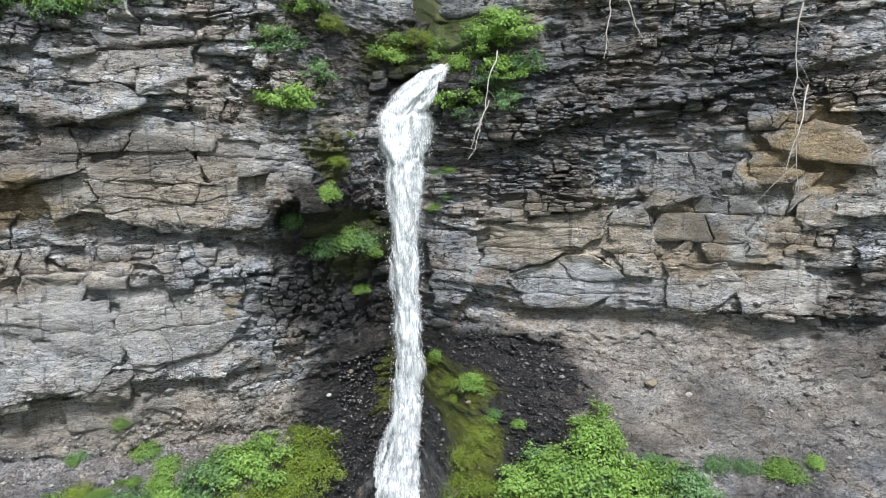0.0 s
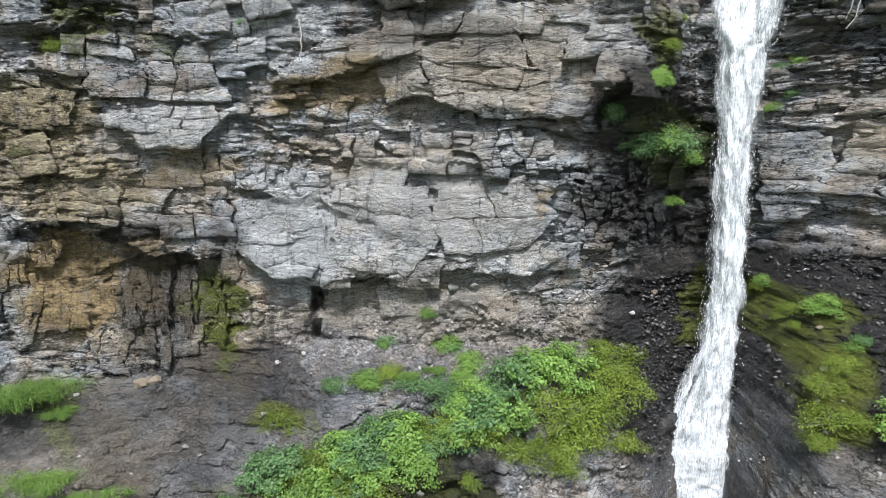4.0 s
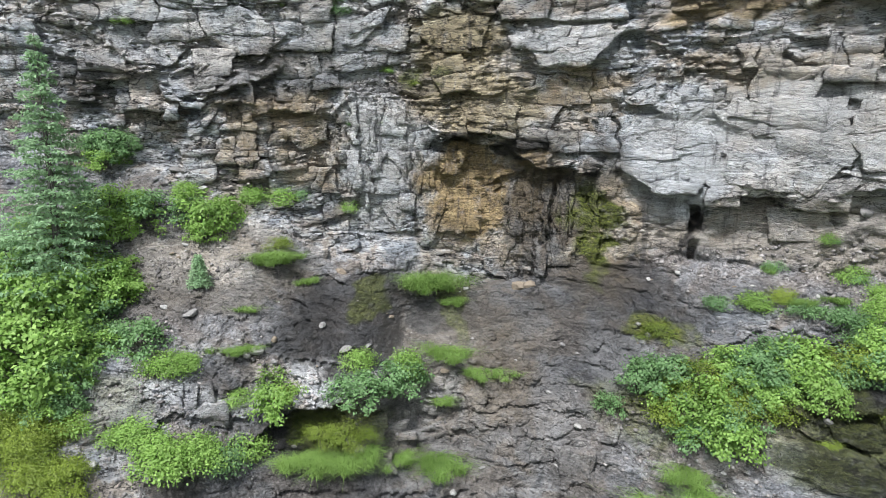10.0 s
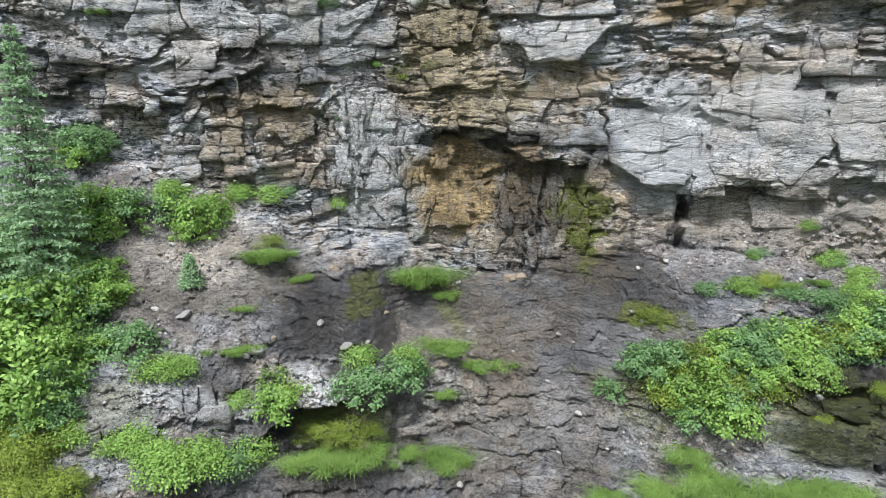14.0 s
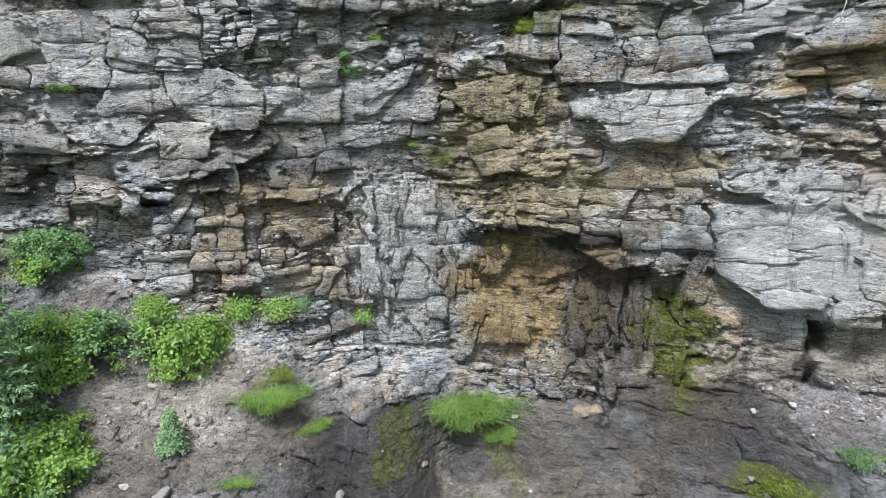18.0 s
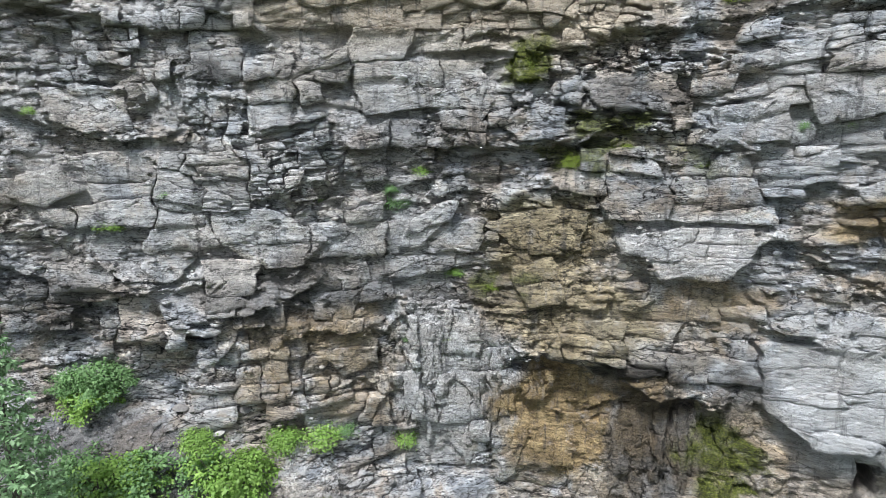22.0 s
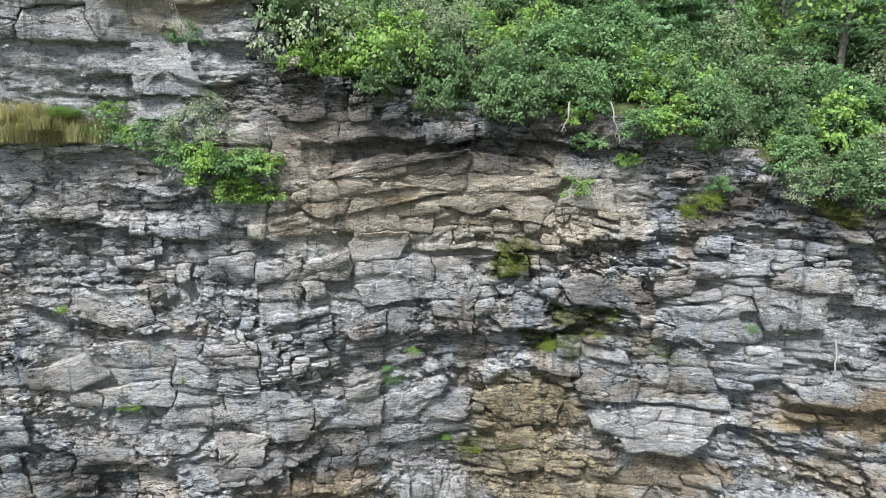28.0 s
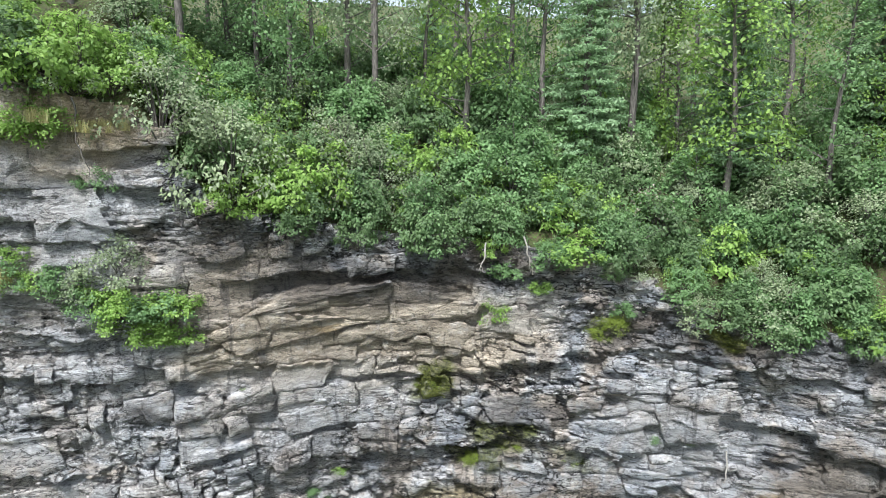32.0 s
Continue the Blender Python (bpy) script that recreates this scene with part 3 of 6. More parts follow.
ledge(0.2, 0.3, 0.12, 0.2, (-2.55, 5.38), (-0.56, 5.04), (1.65, 5.22), (3.86, 4.70), (5.42, 4.88))
ledge(0.24, 0.3, 0.12, 0.3, (-4.19, 8.55), (-2.10, 8.76), (-0.44, 9.27), (2.00, 9.29))
ledge(0.24, 0.3, 0.12, 0.3, (-5.67, 8.31), (-4.07, 8.23), (-3.00, 7.76), (-1.16, 8.28))
ledge(0.32, 0.6, 0.21, 0.5, (2.12, 8.47), (3.76, 8.72), (5.75, 9.08), (6.87, 9.21))
ledge(0.44, 0.7, 0.09, 0.3, (14.18, 2.03), (15.25, 2.75), (16.92, 2.54), (18.84, 2.54), (20.67, 2.71), (22.69, 2.78), (23.83, 2.77))
ledge(0.28, 0.5, 0.12, 0.3, (14.18, 5.13), (14.74, 4.92), (15.59, 5.59), (17.59, 6.15), (18.57, 6.37))
ledge(0.24, 0.5, 0.12, 0.4, (15.61, 3.51), (16.75, 4.41), (17.51, 4.55), (18.23, 3.78))
ledge(0.32, 0.5, 0.21, 0.5, (15.09, 7.97), (16.02, 8.34), (17.75, 9.04), (19.74, 9.35), (21.57, 10.28), (23.17, 10.69))
ledge(0.32, 0.6, 0.18, 0.4, (20.83, 8.12), (21.88, 7.48), (23.20, 7.32))
ledge(0.16, 0.3, 0.12, 0.3, (19.15, 4.18), (20.82, 4.29), (22.69, 4.36), (23.69, 4.44))
ledge(0.24, 0.3, 0.12, 0.3, (15.54, 10.18), (17.34, 10.62), (19.08, 11.20), (21.26, 11.72))
ledge(0.28, 0.3, 0.15, 0.25, (1.93, 10.66), (3.65, 10.78), (5.89, 11.10), (7.17, 11.25))
ledge(0.24, 0.3, 0.15, 0.25, (1.83, 9.79), (3.56, 9.82), (5.33, 9.69), (6.43, 9.88))
ledge(0.28, 0.3, 0.15, 0.25, (1.62, 11.65), (3.29, 11.55), (5.35, 11.88), (7.04, 11.74))
ledge(0.24, 0.4, 0.15, 0.3, (7.14, 10.92), (8.66, 10.62), (8.80, 9.58), (11.14, 9.36))
ledge(0.24, 0.3, 0.12, 0.3, (18.47, 5.82), (20.23, 6.59), (21.58, 6.79))
ledge(0.4, 0.7, 0.24, 0.4, (-22.84, -5.68), (-19.90, -5.75), (-18.75, -5.50), (-16.13, -6.07))
ledge(0.64, 0.5, 1.08, 0.8, (-16.23, -6.72), (-15.56, -6.21), (-14.47, -5.72), (-12.82, -5.78), (-11.96, -5.71))
ledge(0.4, 0.8, 0.24, 0.3, (1.72, -5.10), (2.26, -6.11), (4.42, -6.40), (5.69, -6.31))
ledge(0.24, 0.3, 0.18, 0.3, (-8.23, -6.56), (-6.88, -6.46), (-5.33, -6.27))
ledge(0.24, 0.3, 0.12, 0.3, (-3.01, -5.90), (-1.48, -5.81), (-0.26, -5.51))
ledge(0.2, 0.3, 0.12, 0.2, (-2.02, -4.00), (0.11, -3.89), (2.34, -3.35), (4.77, -2.81))
ledge(0.24, 0.3, 0.18, 0.3, (-15.61, -7.66), (-13.09, -7.93), (-9.01, -8.44), (-6.29, -8.50))
ledge(0.32, 0.5, 0.18, 0.4, (7.92, -4.39), (9.07, -4.44), (10.81, -5.05))

stain_or_shade('dark', 15.46, 0.27, 1.91, 1.26, 1)
stain_or_shade('dark', 15.93, -1.15, 1.55, 1.45, 1)
stain_or_shade('dark', 11.20, -2.16, 1.98, 2.63, 1)
stain_or_shade('dark', -3.48, -3.39, 3.81, 0.99, 0.75)
stain_or_shade('dark', -4.53, -5.03, 3.14, 1.39, 0.6)
stain_or_shade('dark', -12.04, -3.93, 2.67, 1.06, 0.85)
stain_or_shade('tan', -8.54, -5.17, 2.50, 2.02, 0.39)
stain_or_shade('dark', -7.12, -8.13, 5.71, 0.74, 0.5)
stain_or_shade('dark', -15.61, -7.66, 6.04, 0.46, 0.6)
stain_or_shade('pale', -20.00, 10.12, 2.46, 1.67, 0.5)
stain_or_shade('pale', -19.13, 11.47, 2.96, 1.84, 0.5)
stain_or_shade('pale', -12.22, 9.76, 3.55, 1.06, 0.5)
stain_or_shade('pale', 3.26, 11.24, 2.85, 0.97, 0.45)
stain_or_shade('pale', 8.73, 8.17, 1.48, 1.07, 0.4)
stain_or_shade('pale', -1.10, 9.00, 1.69, 1.61, 0.4)
stain_or_shade('pale', -13.07, 9.22, 1.95, 0.89, 0.45)
stain_or_shade('ochre', -8.20, 4.13, 2.23, 1.83, 0.4)
stain_or_shade('ochre', 19.83, 5.14, 0.36, 1.09, 0.6)
stain_or_shade('ochre', 21.54, 5.58, 0.35, 1.23, 0.5)
stain_or_shade('ochre', -6.54, -5.57, 1.33, 1.19, 0.35)
stain_or_shade('ochre', -17.81, 17.51, 1.53, 0.96, 0.5)
stain_or_shade('tan', 19.95, 5.15, 2.38, 1.63, 0.55)
stain_or_shade('olive', -8.22, 5.29, 1.65, 1.23, 0.9)
stain_or_shade('olive', -7.38, 3.33, 2.06, 1.01, 0.8)
stain_or_shade('olive', -8.66, 3.61, 0.97, 0.68, 0.7)
stain_or_shade('ochre', -7.86, 0.14, 1.56, 1.72, 1)
stain_or_shade('ochre', -14.08, 2.60, 1.11, 1.02, 0.75)
stain_or_shade('ochre', -15.97, 2.27, 0.68, 1.00, 0.7)
stain_or_shade('ochre', -3.70, 3.82, 1.22, 0.64, 0.7)
stain_or_shade('ochre', -5.26, 0.18, 0.73, 1.24, 0.9)
stain_or_shade('ochre', -14.85, 3.01, 1.24, 0.67, 0.5)
stain_or_shade('ochre', -4.53, 2.79, 1.36, 0.84, 0.4)
stain_or_shade('ochre', -3.18, -1.29, 1.41, 2.17, 0.55)
stain_or_shade('ochre', -8.50, -1.41, 0.86, 1.08, 0.5)
stain_or_shade('ochre', -16.02, 1.94, 0.75, 1.17, 0.5)
stain_or_shade('ochre', -13.51, 1.54, 1.19, 1.22, 0.5)
stain_or_shade('moss', -3.15, -1.07, 0.53, 1.54, 1)
stain_or_shade('moss', -8.77, 10.04, 0.42, 0.29, 1)
stain_or_shade('moss', -7.44, 7.59, 0.40, 0.34, 0.8)
stain_or_shade('moss', -6.47, 7.75, 0.59, 0.23, 0.9)
stain_or_shade('moss', -4.68, 7.61, 0.73, 0.23, 0.6)
stain_or_shade('moss', -9.64, 4.11, 0.33, 0.31, 0.8)
stain_or_shade('moss', -8.51, 4.12, 0.35, 0.24, 0.7)
stain_or_shade('dark', -12.59, -3.55, 2.11, 0.82, 0.8)
stain_or_shade('dark', -4.54, -3.63, 1.67, 0.72, 0.7)
stain_or_shade('dark', -9.97, -3.89, 3.35, 0.63, 0.4)
stain_or_shade('dark', -7.84, -4.28, 4.42, 0.90, 0.35)
stain_or_shade('dark', -3.40, -4.15, 1.41, 0.47, 0.7)
# shade inside the slot under the slab, painted over its recess
stain_or_shade('dark', 0.07, -0.9, 0.12, 0.95, 0.8)
stain_or_shade('dark', 4.17, -4.58, 1.71, 0.90, 1)
stain_or_shade('dark', 4.60, -5.72, 1.66, 0.77, 0.9)
# black shadow of the undercut below the lower left ledge, put in as colour
stain_or_shade('dark', -14.14, -6.53, 1.86, 0.65, 1)
stain_or_shade('dark', -16.74, 9.95, 0.68, 0.56, 0.7)
stain_or_shade('dark', -13.10, 8.01, 0.91, 0.46, 0.3)
stain_or_shade('dark', -5.94, 9.02, 1.75, 0.51, 0.5)
# two strips that paint the arch's shade above the ochre recess
stain_or_shade('dark', -5.74, 1.56, 0.95, 0.35, 0.9)
stain_or_shade('dark', -7.99, 1.92, 0.81, 0.31, 0.8)
stain_or_shade('dark', -3.07, 0.76, 0.42, 1.35, 0.5)
stain_or_shade('dark', -14.46, 4.63, 0.93, 0.81, 0.5)
stain_or_shade('dark', -21.01, 3.92, 1.52, 0.94, 0.5)
stain_or_shade('dark', -15.12, 3.86, 1.83, 0.65, 0.45)
stain_or_shade('dark', -11.09, 7.83, 2.79, 0.93, 0.25)
stain_or_shade('dark', -9.31, 13.40, 4.22, 0.67, 0.6)
stain_or_shade('dark', -14.00, 14.56, 1.88, 0.89, 0.35)
stain_or_shade('dark', -0.90, 11.78, 3.63, 0.65, 0.5)
stain_or_shade('dark', 15.18, 0.63, 1.37, 1.04, 0.95)
stain_or_shade('dark', 16.12, -0.24, 1.41, 1.14, 0.9)
stain_or_shade('dark', 10.94, -1.57, 1.97, 2.33, 0.95)
stain_or_shade('dark', 10.66, 4.48, 1.97, 3.04, 0.9)
stain_or_shade('dark', 11.66, 0.84, 1.56, 1.74, 0.9)
stain_or_shade('dark', 15.16, -0.93, 1.01, 1.40, 0.9)
stain_or_shade('dark', 17.95, 10.25, 3.80, 1.88, 0.5)
stain_or_shade('dark', 16.16, 7.98, 1.46, 2.21, 0.45)
stain_or_shade('dark', 23.32, 2.27, 0.70, 2.14, 0.5)
stain_or_shade('dark', 11.18, 10.90, 1.41, 1.62, 0.5)
stain_or_shade('dark', 13.51, 10.75, 1.83, 1.95, 0.8)
stain_or_shade('dark', 4.12, 7.84, 2.73, 0.59, 0.4)
stain_or_shade('dark', 2.62, 8.14, 1.50, 0.75, 0.5)
stain_or_shade('dark', 11.16, 3.53, 2.47, 2.70, 0.8)
stain_or_shade('dark', 11.89, -1.55, 2.25, 3.45, 0.8)
stain_or_shade('dark', 16.19, -1.02, 1.47, 1.27, 0.6)
stain_or_shade('dark', 19.88, 6.58, 0.46, 2.30, 0.35)
stain_or_shade('dark', 18.80, 6.73, 0.49, 1.62, 0.3)
stain_or_shade('moss', 11.34, 4.60, 1.31, 1.25, 0.6)
stain_or_shade('moss', 14.47, -0.35, 0.56, 0.87, 0.9)
stain_or_shade('moss', 14.96, -1.76, 0.78, 0.74, 1)
stain_or_shade('moss', 10.90, 7.80, 0.73, 0.91, 0.8)
stain_or_shade('moss', 13.14, 11.32, 1.30, 0.77, 0.7)
stain_or_shade('moss', 10.82, 7.82, 0.67, 0.67, 0.8)
stain_or_shade('moss', 14.84, -1.91, 0.51, 0.97, 1)
stain_or_shade('moss', 12.91, -0.90, 0.49, 1.25, 0.9)
stain_or_shade('moss', 3.53, -5.34, 1.90, 0.90, 0.55)
stain_or_shade('moss', -1.08, -3.87, 1.10, 0.38, 0.9)
stain_or_shade('moss', -12.86, -6.45, 1.75, 0.64, 0.8)
stain_or_shade('moss', -20.49, -5.34, 1.00, 0.69, 0.4)
stain_or_shade('moss', -1.85, -5.89, 1.49, 0.77, 0.5)
stain_or_shade('moss', -11.42, -3.49, 0.60, 0.43, 0.6)
stain_or_shade('moss', -8.20, -3.80, 0.44, 0.99, 0.5)
stain_or_shade('moss', -0.49, 11.98, 0.58, 0.43, 1)
stain_or_shade('moss', -8.82, 10.36, 0.51, 0.36, 0.9)
stain_or_shade('moss', -6.57, 8.46, 1.04, 0.33, 0.9)
stain_or_shade('pale', -17.00, 6.46, 1.54, 1.37, 0.7)
stain_or_shade('pale', -4.24, 5.31, 1.66, 0.71, 0.9)
stain_or_shade('pale', -20.80, 7.12, 0.91, 0.52, 0.8)
stain_or_shade('pale', -11.49, 2.42, 0.59, 1.57, 0.9)
stain_or_shade('pale', -16.44, 4.26, 2.19, 0.80, 0.6)
stain_or_shade('pale', -13.50, 5.53, 0.47, 0.48, 0.7)
stain_or_shade('pale', -11.56, 8.75, 0.94, 0.75, 0.5)
stain_or_shade('pale', -12.35, 8.00, 0.61, 0.31, 0.8)
stain_or_shade('pale', -0.88, 1.54, 1.47, 1.74, 0.7)
stain_or_shade('pale', -15.42, 8.95, 0.57, 0.72, 0.5)
stain_or_shade('pale', -19.63, 9.98, 1.75, 0.84, 0.4)
stain_or_shade('pale', -20.78, -5.08, 2.16, 0.58, 0.7)
stain_or_shade('pale', -16.82, -5.48, 1.34, 0.35, 0.7)
stain_or_shade('pale', -13.39, -5.28, 1.02, 0.56, 0.8)
stain_or_shade('pale', 2.44, 2.03, 3.13, 1.61, 0.65)
stain_or_shade('pale', -2.15, -4.88, 1.25, 0.65, 0.8)
stain_or_shade('pale', -4.68, -6.23, 0.65, 0.89, 0.5)
stain_or_shade('pale', -17.86, 15.71, 1.80, 0.85, 0.6)
stain_or_shade('pale', -6.48, 12.04, 1.34, 0.52, 0.4)
stain_or_shade('pale', 3.65, 2.18, 4.11, 1.85, 0.7)
stain_or_shade('pale', 17.29, 3.47, 1.16, 0.68, 0.6)
stain_or_shade('pale', 20.63, 3.54, 2.39, 0.55, 0.5)
stain_or_shade('pale', 3.62, 10.46, 2.92, 0.96, 0.35)
stain_or_shade('tan', -10.60, 11.60, 4.90, 1.50, 1.00)
stain_or_shade('tan', -20.81, 6.97, 0.97, 0.67, 0.70)
stain_or_shade('tan', 16.73, 5.17, 1.62, 1.15, 0.90)
stain_or_shade('tan', 5.45, 7.14, 3.05, 1.39, 0.70)
stain_or_shade('tan', 21.58, 6.79, 2.05, 1.54, 0.50)
stain_or_shade('tan', 3.07, 2.77, 3.07, 1.09, 0.40)
stain_or_shade('tan', 21.52, 7.64, 1.14, 1.02, 0.50)
stain_or_shade('ochre', 21.96, 7.98, 1.24, 1.08, 0.85)
stain_or_shade('ochre', 1.49, 6.52, 1.14, 0.50, 0.8)
stain_or_shade('ochre', 10.90, 7.62, 0.62, 1.10, 0.5)
stain_or_shade('ochre', 1.01, 6.09, 1.85, 0.43, 0.85)
stain_or_shade('ochre', 1.77, 4.15, 2.58, 0.54, 0.45)
stain_or_shade('tan', 3.11, 2.71, 3.51, 0.92, 0.50)
stain_or_shade('ochre', 7.16, 2.82, 0.32, 0.58, 0.8)
stain_or_shade('ochre', 19.21, 5.48, 0.36, 1.09, 0.5)
stain_or_shade('ochre', -5.65, -0.09, 1.09, 2.21, 0.5)
stain_or_shade('ochre', -12.11, 11.89, 0.59, 0.17, 0.7)
stain_or_shade('tan', -17.22, -2.18, 3.02, 1.06, 0.50)
stain_or_shade('tan', -7.33, -4.97, 2.65, 1.84, 0.28)
stain_or_shade('tan', -7.17, -7.07, 4.00, 1.14, 0.28)
stain_or_shade('tan', -17.41, 18.05, 1.87, 1.62, 0.80)
stain_or_shade('ochre', -17.41, 18.05, 0.83, 0.71, 0.6)
stain_or_shade('ochre', -0.49, 11.91, 0.58, 0.38, 0.8)
stain_or_shade('blue', -0.88, 1.54, 1.58, 1.74, 0.8)
stain_or_shade('blue', 20.22, 6.77, 1.75, 1.93, 0.6)
stain_or_shade('blue', 17.41, 3.49, 1.03, 0.78, 0.9)
stain_or_shade('blue', 8.43, 3.09, 1.09, 0.98, 0.7)
stain_or_shade('blue', -1.92, 7.89, 2.05, 1.69, 0.6)
stain_or_shade('blue', -17.33, 9.25, 0.80, 0.72, 0.6)
stain_or_shade('blue', -12.77, 9.06, 1.36, 0.60, 0.5)
stain_or_shade('blue', -1.65, 1.78, 1.38, 1.30, 0.8)
stain_or_shade('blue', -6.68, 9.17, 1.31, 0.44, 0.5)
stain_or_shade('gravel', 3.71, -1.75, 3.94, 0.75, 0.9)
stain_or_shade('gravel', -2.12, -4.73, 1.25, 0.73, 1)
stain_or_shade('gravel', -18.09, -1.83, 2.01, 0.93, 0.7)
stain_or_shade('gravel', -16.88, -3.51, 2.27, 0.99, 0.6)
stain_or_shade('gravel', -11.71, -4.52, 2.02, 0.62, 0.5)
stain_or_shade('gravel', 20.18, 0.62, 4.92, 1.85, 0.6)
stain_or_shade('tan', 4.62, -0.89, 5.59, 0.98, 0.50)
stain_or_shade('gravel', 4.62, -1.29, 5.61, 1.07, 0.5)
stain_or_shade('gravel', -15.19, -7.59, 6.11, 0.58, 0.6)
stain_or_shade('gravel', 2.50, -2.04, 3.22, 0.69, 0.8)
stain_or_shade('tan', 20.16, 1.04, 4.67, 1.81, 0.35)
stain_or_shade('tan', 2.05, -0.77, 3.27, 0.76, 0.35)
stain_or_shade('joint', -10.83, 1.54, 2.30, 2.27, 1)
stain_or_shade('joint', -5.72, -0.92, 1.28, 1.70, 1)
stain_or_shade('joint', -8.92, 0.93, 1.27, 1.67, 0.8)
stain_or_shade('joint', 19.91, 5.87, 2.37, 1.61, 0.7)
stain_or_shade('joint', -17.08, 8.96, 1.49, 0.86, 0.7)
stain_or_shade('joint', -3.20, -0.87, 1.21, 1.65, 0.7)
stain_or_shade('joint', 10.85, 3.84, 1.51, 1.86, 0.6)
stain_or_shade('joint', -14.48, 4.31, 1.23, 0.97, 0.4)
stain_or_shade('outcrop', -20.47, -5.22, 2.88, 0.70, 1)
stain_or_shade('outcrop', -16.84, -5.62, 1.53, 0.40, 1)
stain_or_shade('outcrop', -13.39, -5.28, 1.22, 0.71, 1)
stain_or_shade('outcrop', -7.17, -7.07, 4.46, 1.00, 0.8)
stain_or_shade('outcrop', 3.69, -5.32, 2.19, 1.33, 0.9)
stain_or_shade('outcrop', 2.70, -3.19, 4.04, 0.43, 0.8)
stain_or_shade('outcrop', -1.85, -5.89, 1.69, 0.77, 0.7)
stain_or_shade('outcrop', -11.60, -1.99, 2.61, 0.92, 0.7)
stain_or_shade('outcrop', 8.49, -4.48, 3.10, 0.49, 0.8)
stain_or_shade('outcrop', -5.21, -8.58, 3.28, 0.37, 0.6)

stain_or_shade("pale", -20.5, 15.2, 3.6, 2.6, 0.8)
stain_or_shade("tan", -14.5, 13.4, 2.2, 1.0, 0.6)
stain_or_shade("pale", -14.5, 6.6, 3.6, 1.5, 0.55)
stain_or_shade("pale", -12.2, 5.2, 1.8, 1.2, 0.5)
stain_or_shade("pale", -11.0, 1.3, 1.3, 2.3, 0.65)
stain_or_shade("blue", -10.6, 0.9, 1.3, 2.0, 0.45)
stain_or_shade("pale", -19.5, 6.2, 2.2, 1.8, 0.5)
stain_or_shade("pale", 4.5, 4.6, 3.6, 0.8, 0.5)
stain_or_shade("dark", -13.3, -3.65, 0.9, 0.8, 0.9)
stain_or_shade("dark", -8.6, -3.9, 4.6, 0.6, 0.7)
# wet dark columns, with the overhang's shade painted over them
stain_or_shade("dark", -5.0, -0.6, 1.4, 1.6, 0.65)
stain_or_shade("dark", -6.0, -6.6, 3.0, 1.2, 0.45)
stain_or_shade("dark", -13.0, 3.9, 4.0, 0.55, 0.4)
stain_or_shade("dark", -2.6, -3.0, 1.8, 0.4, 0.8)

# the slot under the slab, a narrow black cleft
w = window(-0.5, 0.7, -2.6, 0.4)
cleft = np.exp(-(((U[w] - 0.07 + WARP_U[w] * 0.06) / (0.21 + 0.045 * Z[w])) ** 8)) * (Z[w] < 0.05) * (Z[w] > -2.0)
RELIEF[w] -= 1.1 * cleft

ROCKY = np.clip((Z - FOOT) / 0.5, 0, 1) * np.clip((TOP + 0.4 - Z) / 0.5, 0, 1)
SLOPE = np.clip((FOOT - Z) / 0.4, 0, 1)
plain = np.clip(0.75 * TINT["tan"] + 0.55 * TINT["pale"] + 0.5 * TINT["blue"] + 0.5 * TINT["ochre"] + 0.55 * np.clip(fractal(U / 4.5, Z / 2.2, 177, 3), 0, 1), 0, 0.85)
fold = Z + 0.35 * fractal(U / 5, Z / 6, 81, 3) + 0.04 * U + 0.6 * np.exp(-(((U + 9) / 5) ** 2))
joggle = U + 0.18 * fractal(U / 0.7, Z / 0.7, 91, 3)
b1, bed1, e1, j1, t1, low1 = strata(joggle, fold + 0.10 * fractal(U / 1.2, Z / 1.2, 95, 3), 7, (0.45, 1.3), (1.2, 4.0), 0.15)
b2, bed2, e2, j2, t2, low2 = strata(joggle, fold + 0.05 * fractal(U / 0.5, Z / 0.5, 96, 3), 8, (0.10, 0.34), (0.3, 1.3), -0.1)
b3, bed3, e3, j3, t3, low3 = strata(joggle + 0.08 * fractal(U / 0.25, Z / 0.25, 99, 2), fold, 9, (0.06, 0.16), (0.12, 0.5), 0.1)
f1, lean1, g1 = facets(joggle, fold, 1.9, 0.95, 201)
f2, lean2, g2 = facets(joggle + 0.06 * fractal(U / 0.3, Z / 0.3, 97, 2), fold, 0.62, 0.34, 211)
f3, lean3, g3 = facets(U + 0.15 * Z, fold, 0.24, 0.15, 221)
f4, lean4, g4 = facets(joggle, Z, 0.42, 1.1, 231)
broken = np.clip(0.55 + 0.75 * fractal(U / 3.1, Z / 2.2, 101, 3), 0.15, 1)
calm = 1 - 0.8 * plain
COLUMN = np.clip(JOINT, 0, 1)
big = 0.22 * (b1 - 0.5) + 0.10 * (bed1 - 0.5) - 0.05 * low1
beds = 0.20 * ((b2 - 0.5) + 0.8 * (bed2 - 0.5)) - 0.3 * (low2 - 0.1) - 0.07 * np.exp(-e2 / 0.03)
chunks = 0.20 * (f2 - 0.5) + 0.45 * lean2 - 0.06 * np.exp(-g2 / 0.03)
small = (1 - 0.45 * broken) * beds + 0.85 * broken * chunks
tiny = 0.07 * (f3 - 0.5) + 0.35 * lean3 + 0.06 * (b3 - 0.5) - 0.18 * (low3 - 0.05)
posts = 0.4 * (f4 - 0.5)
face = 0.16 * fractal(U / 3.2, Z / 2.4, 111, 3)
CORE = base_depth(U, Z) + RELIEF * np.maximum(ROCKY, 0.55 * SLOPE) + ROCKY * face
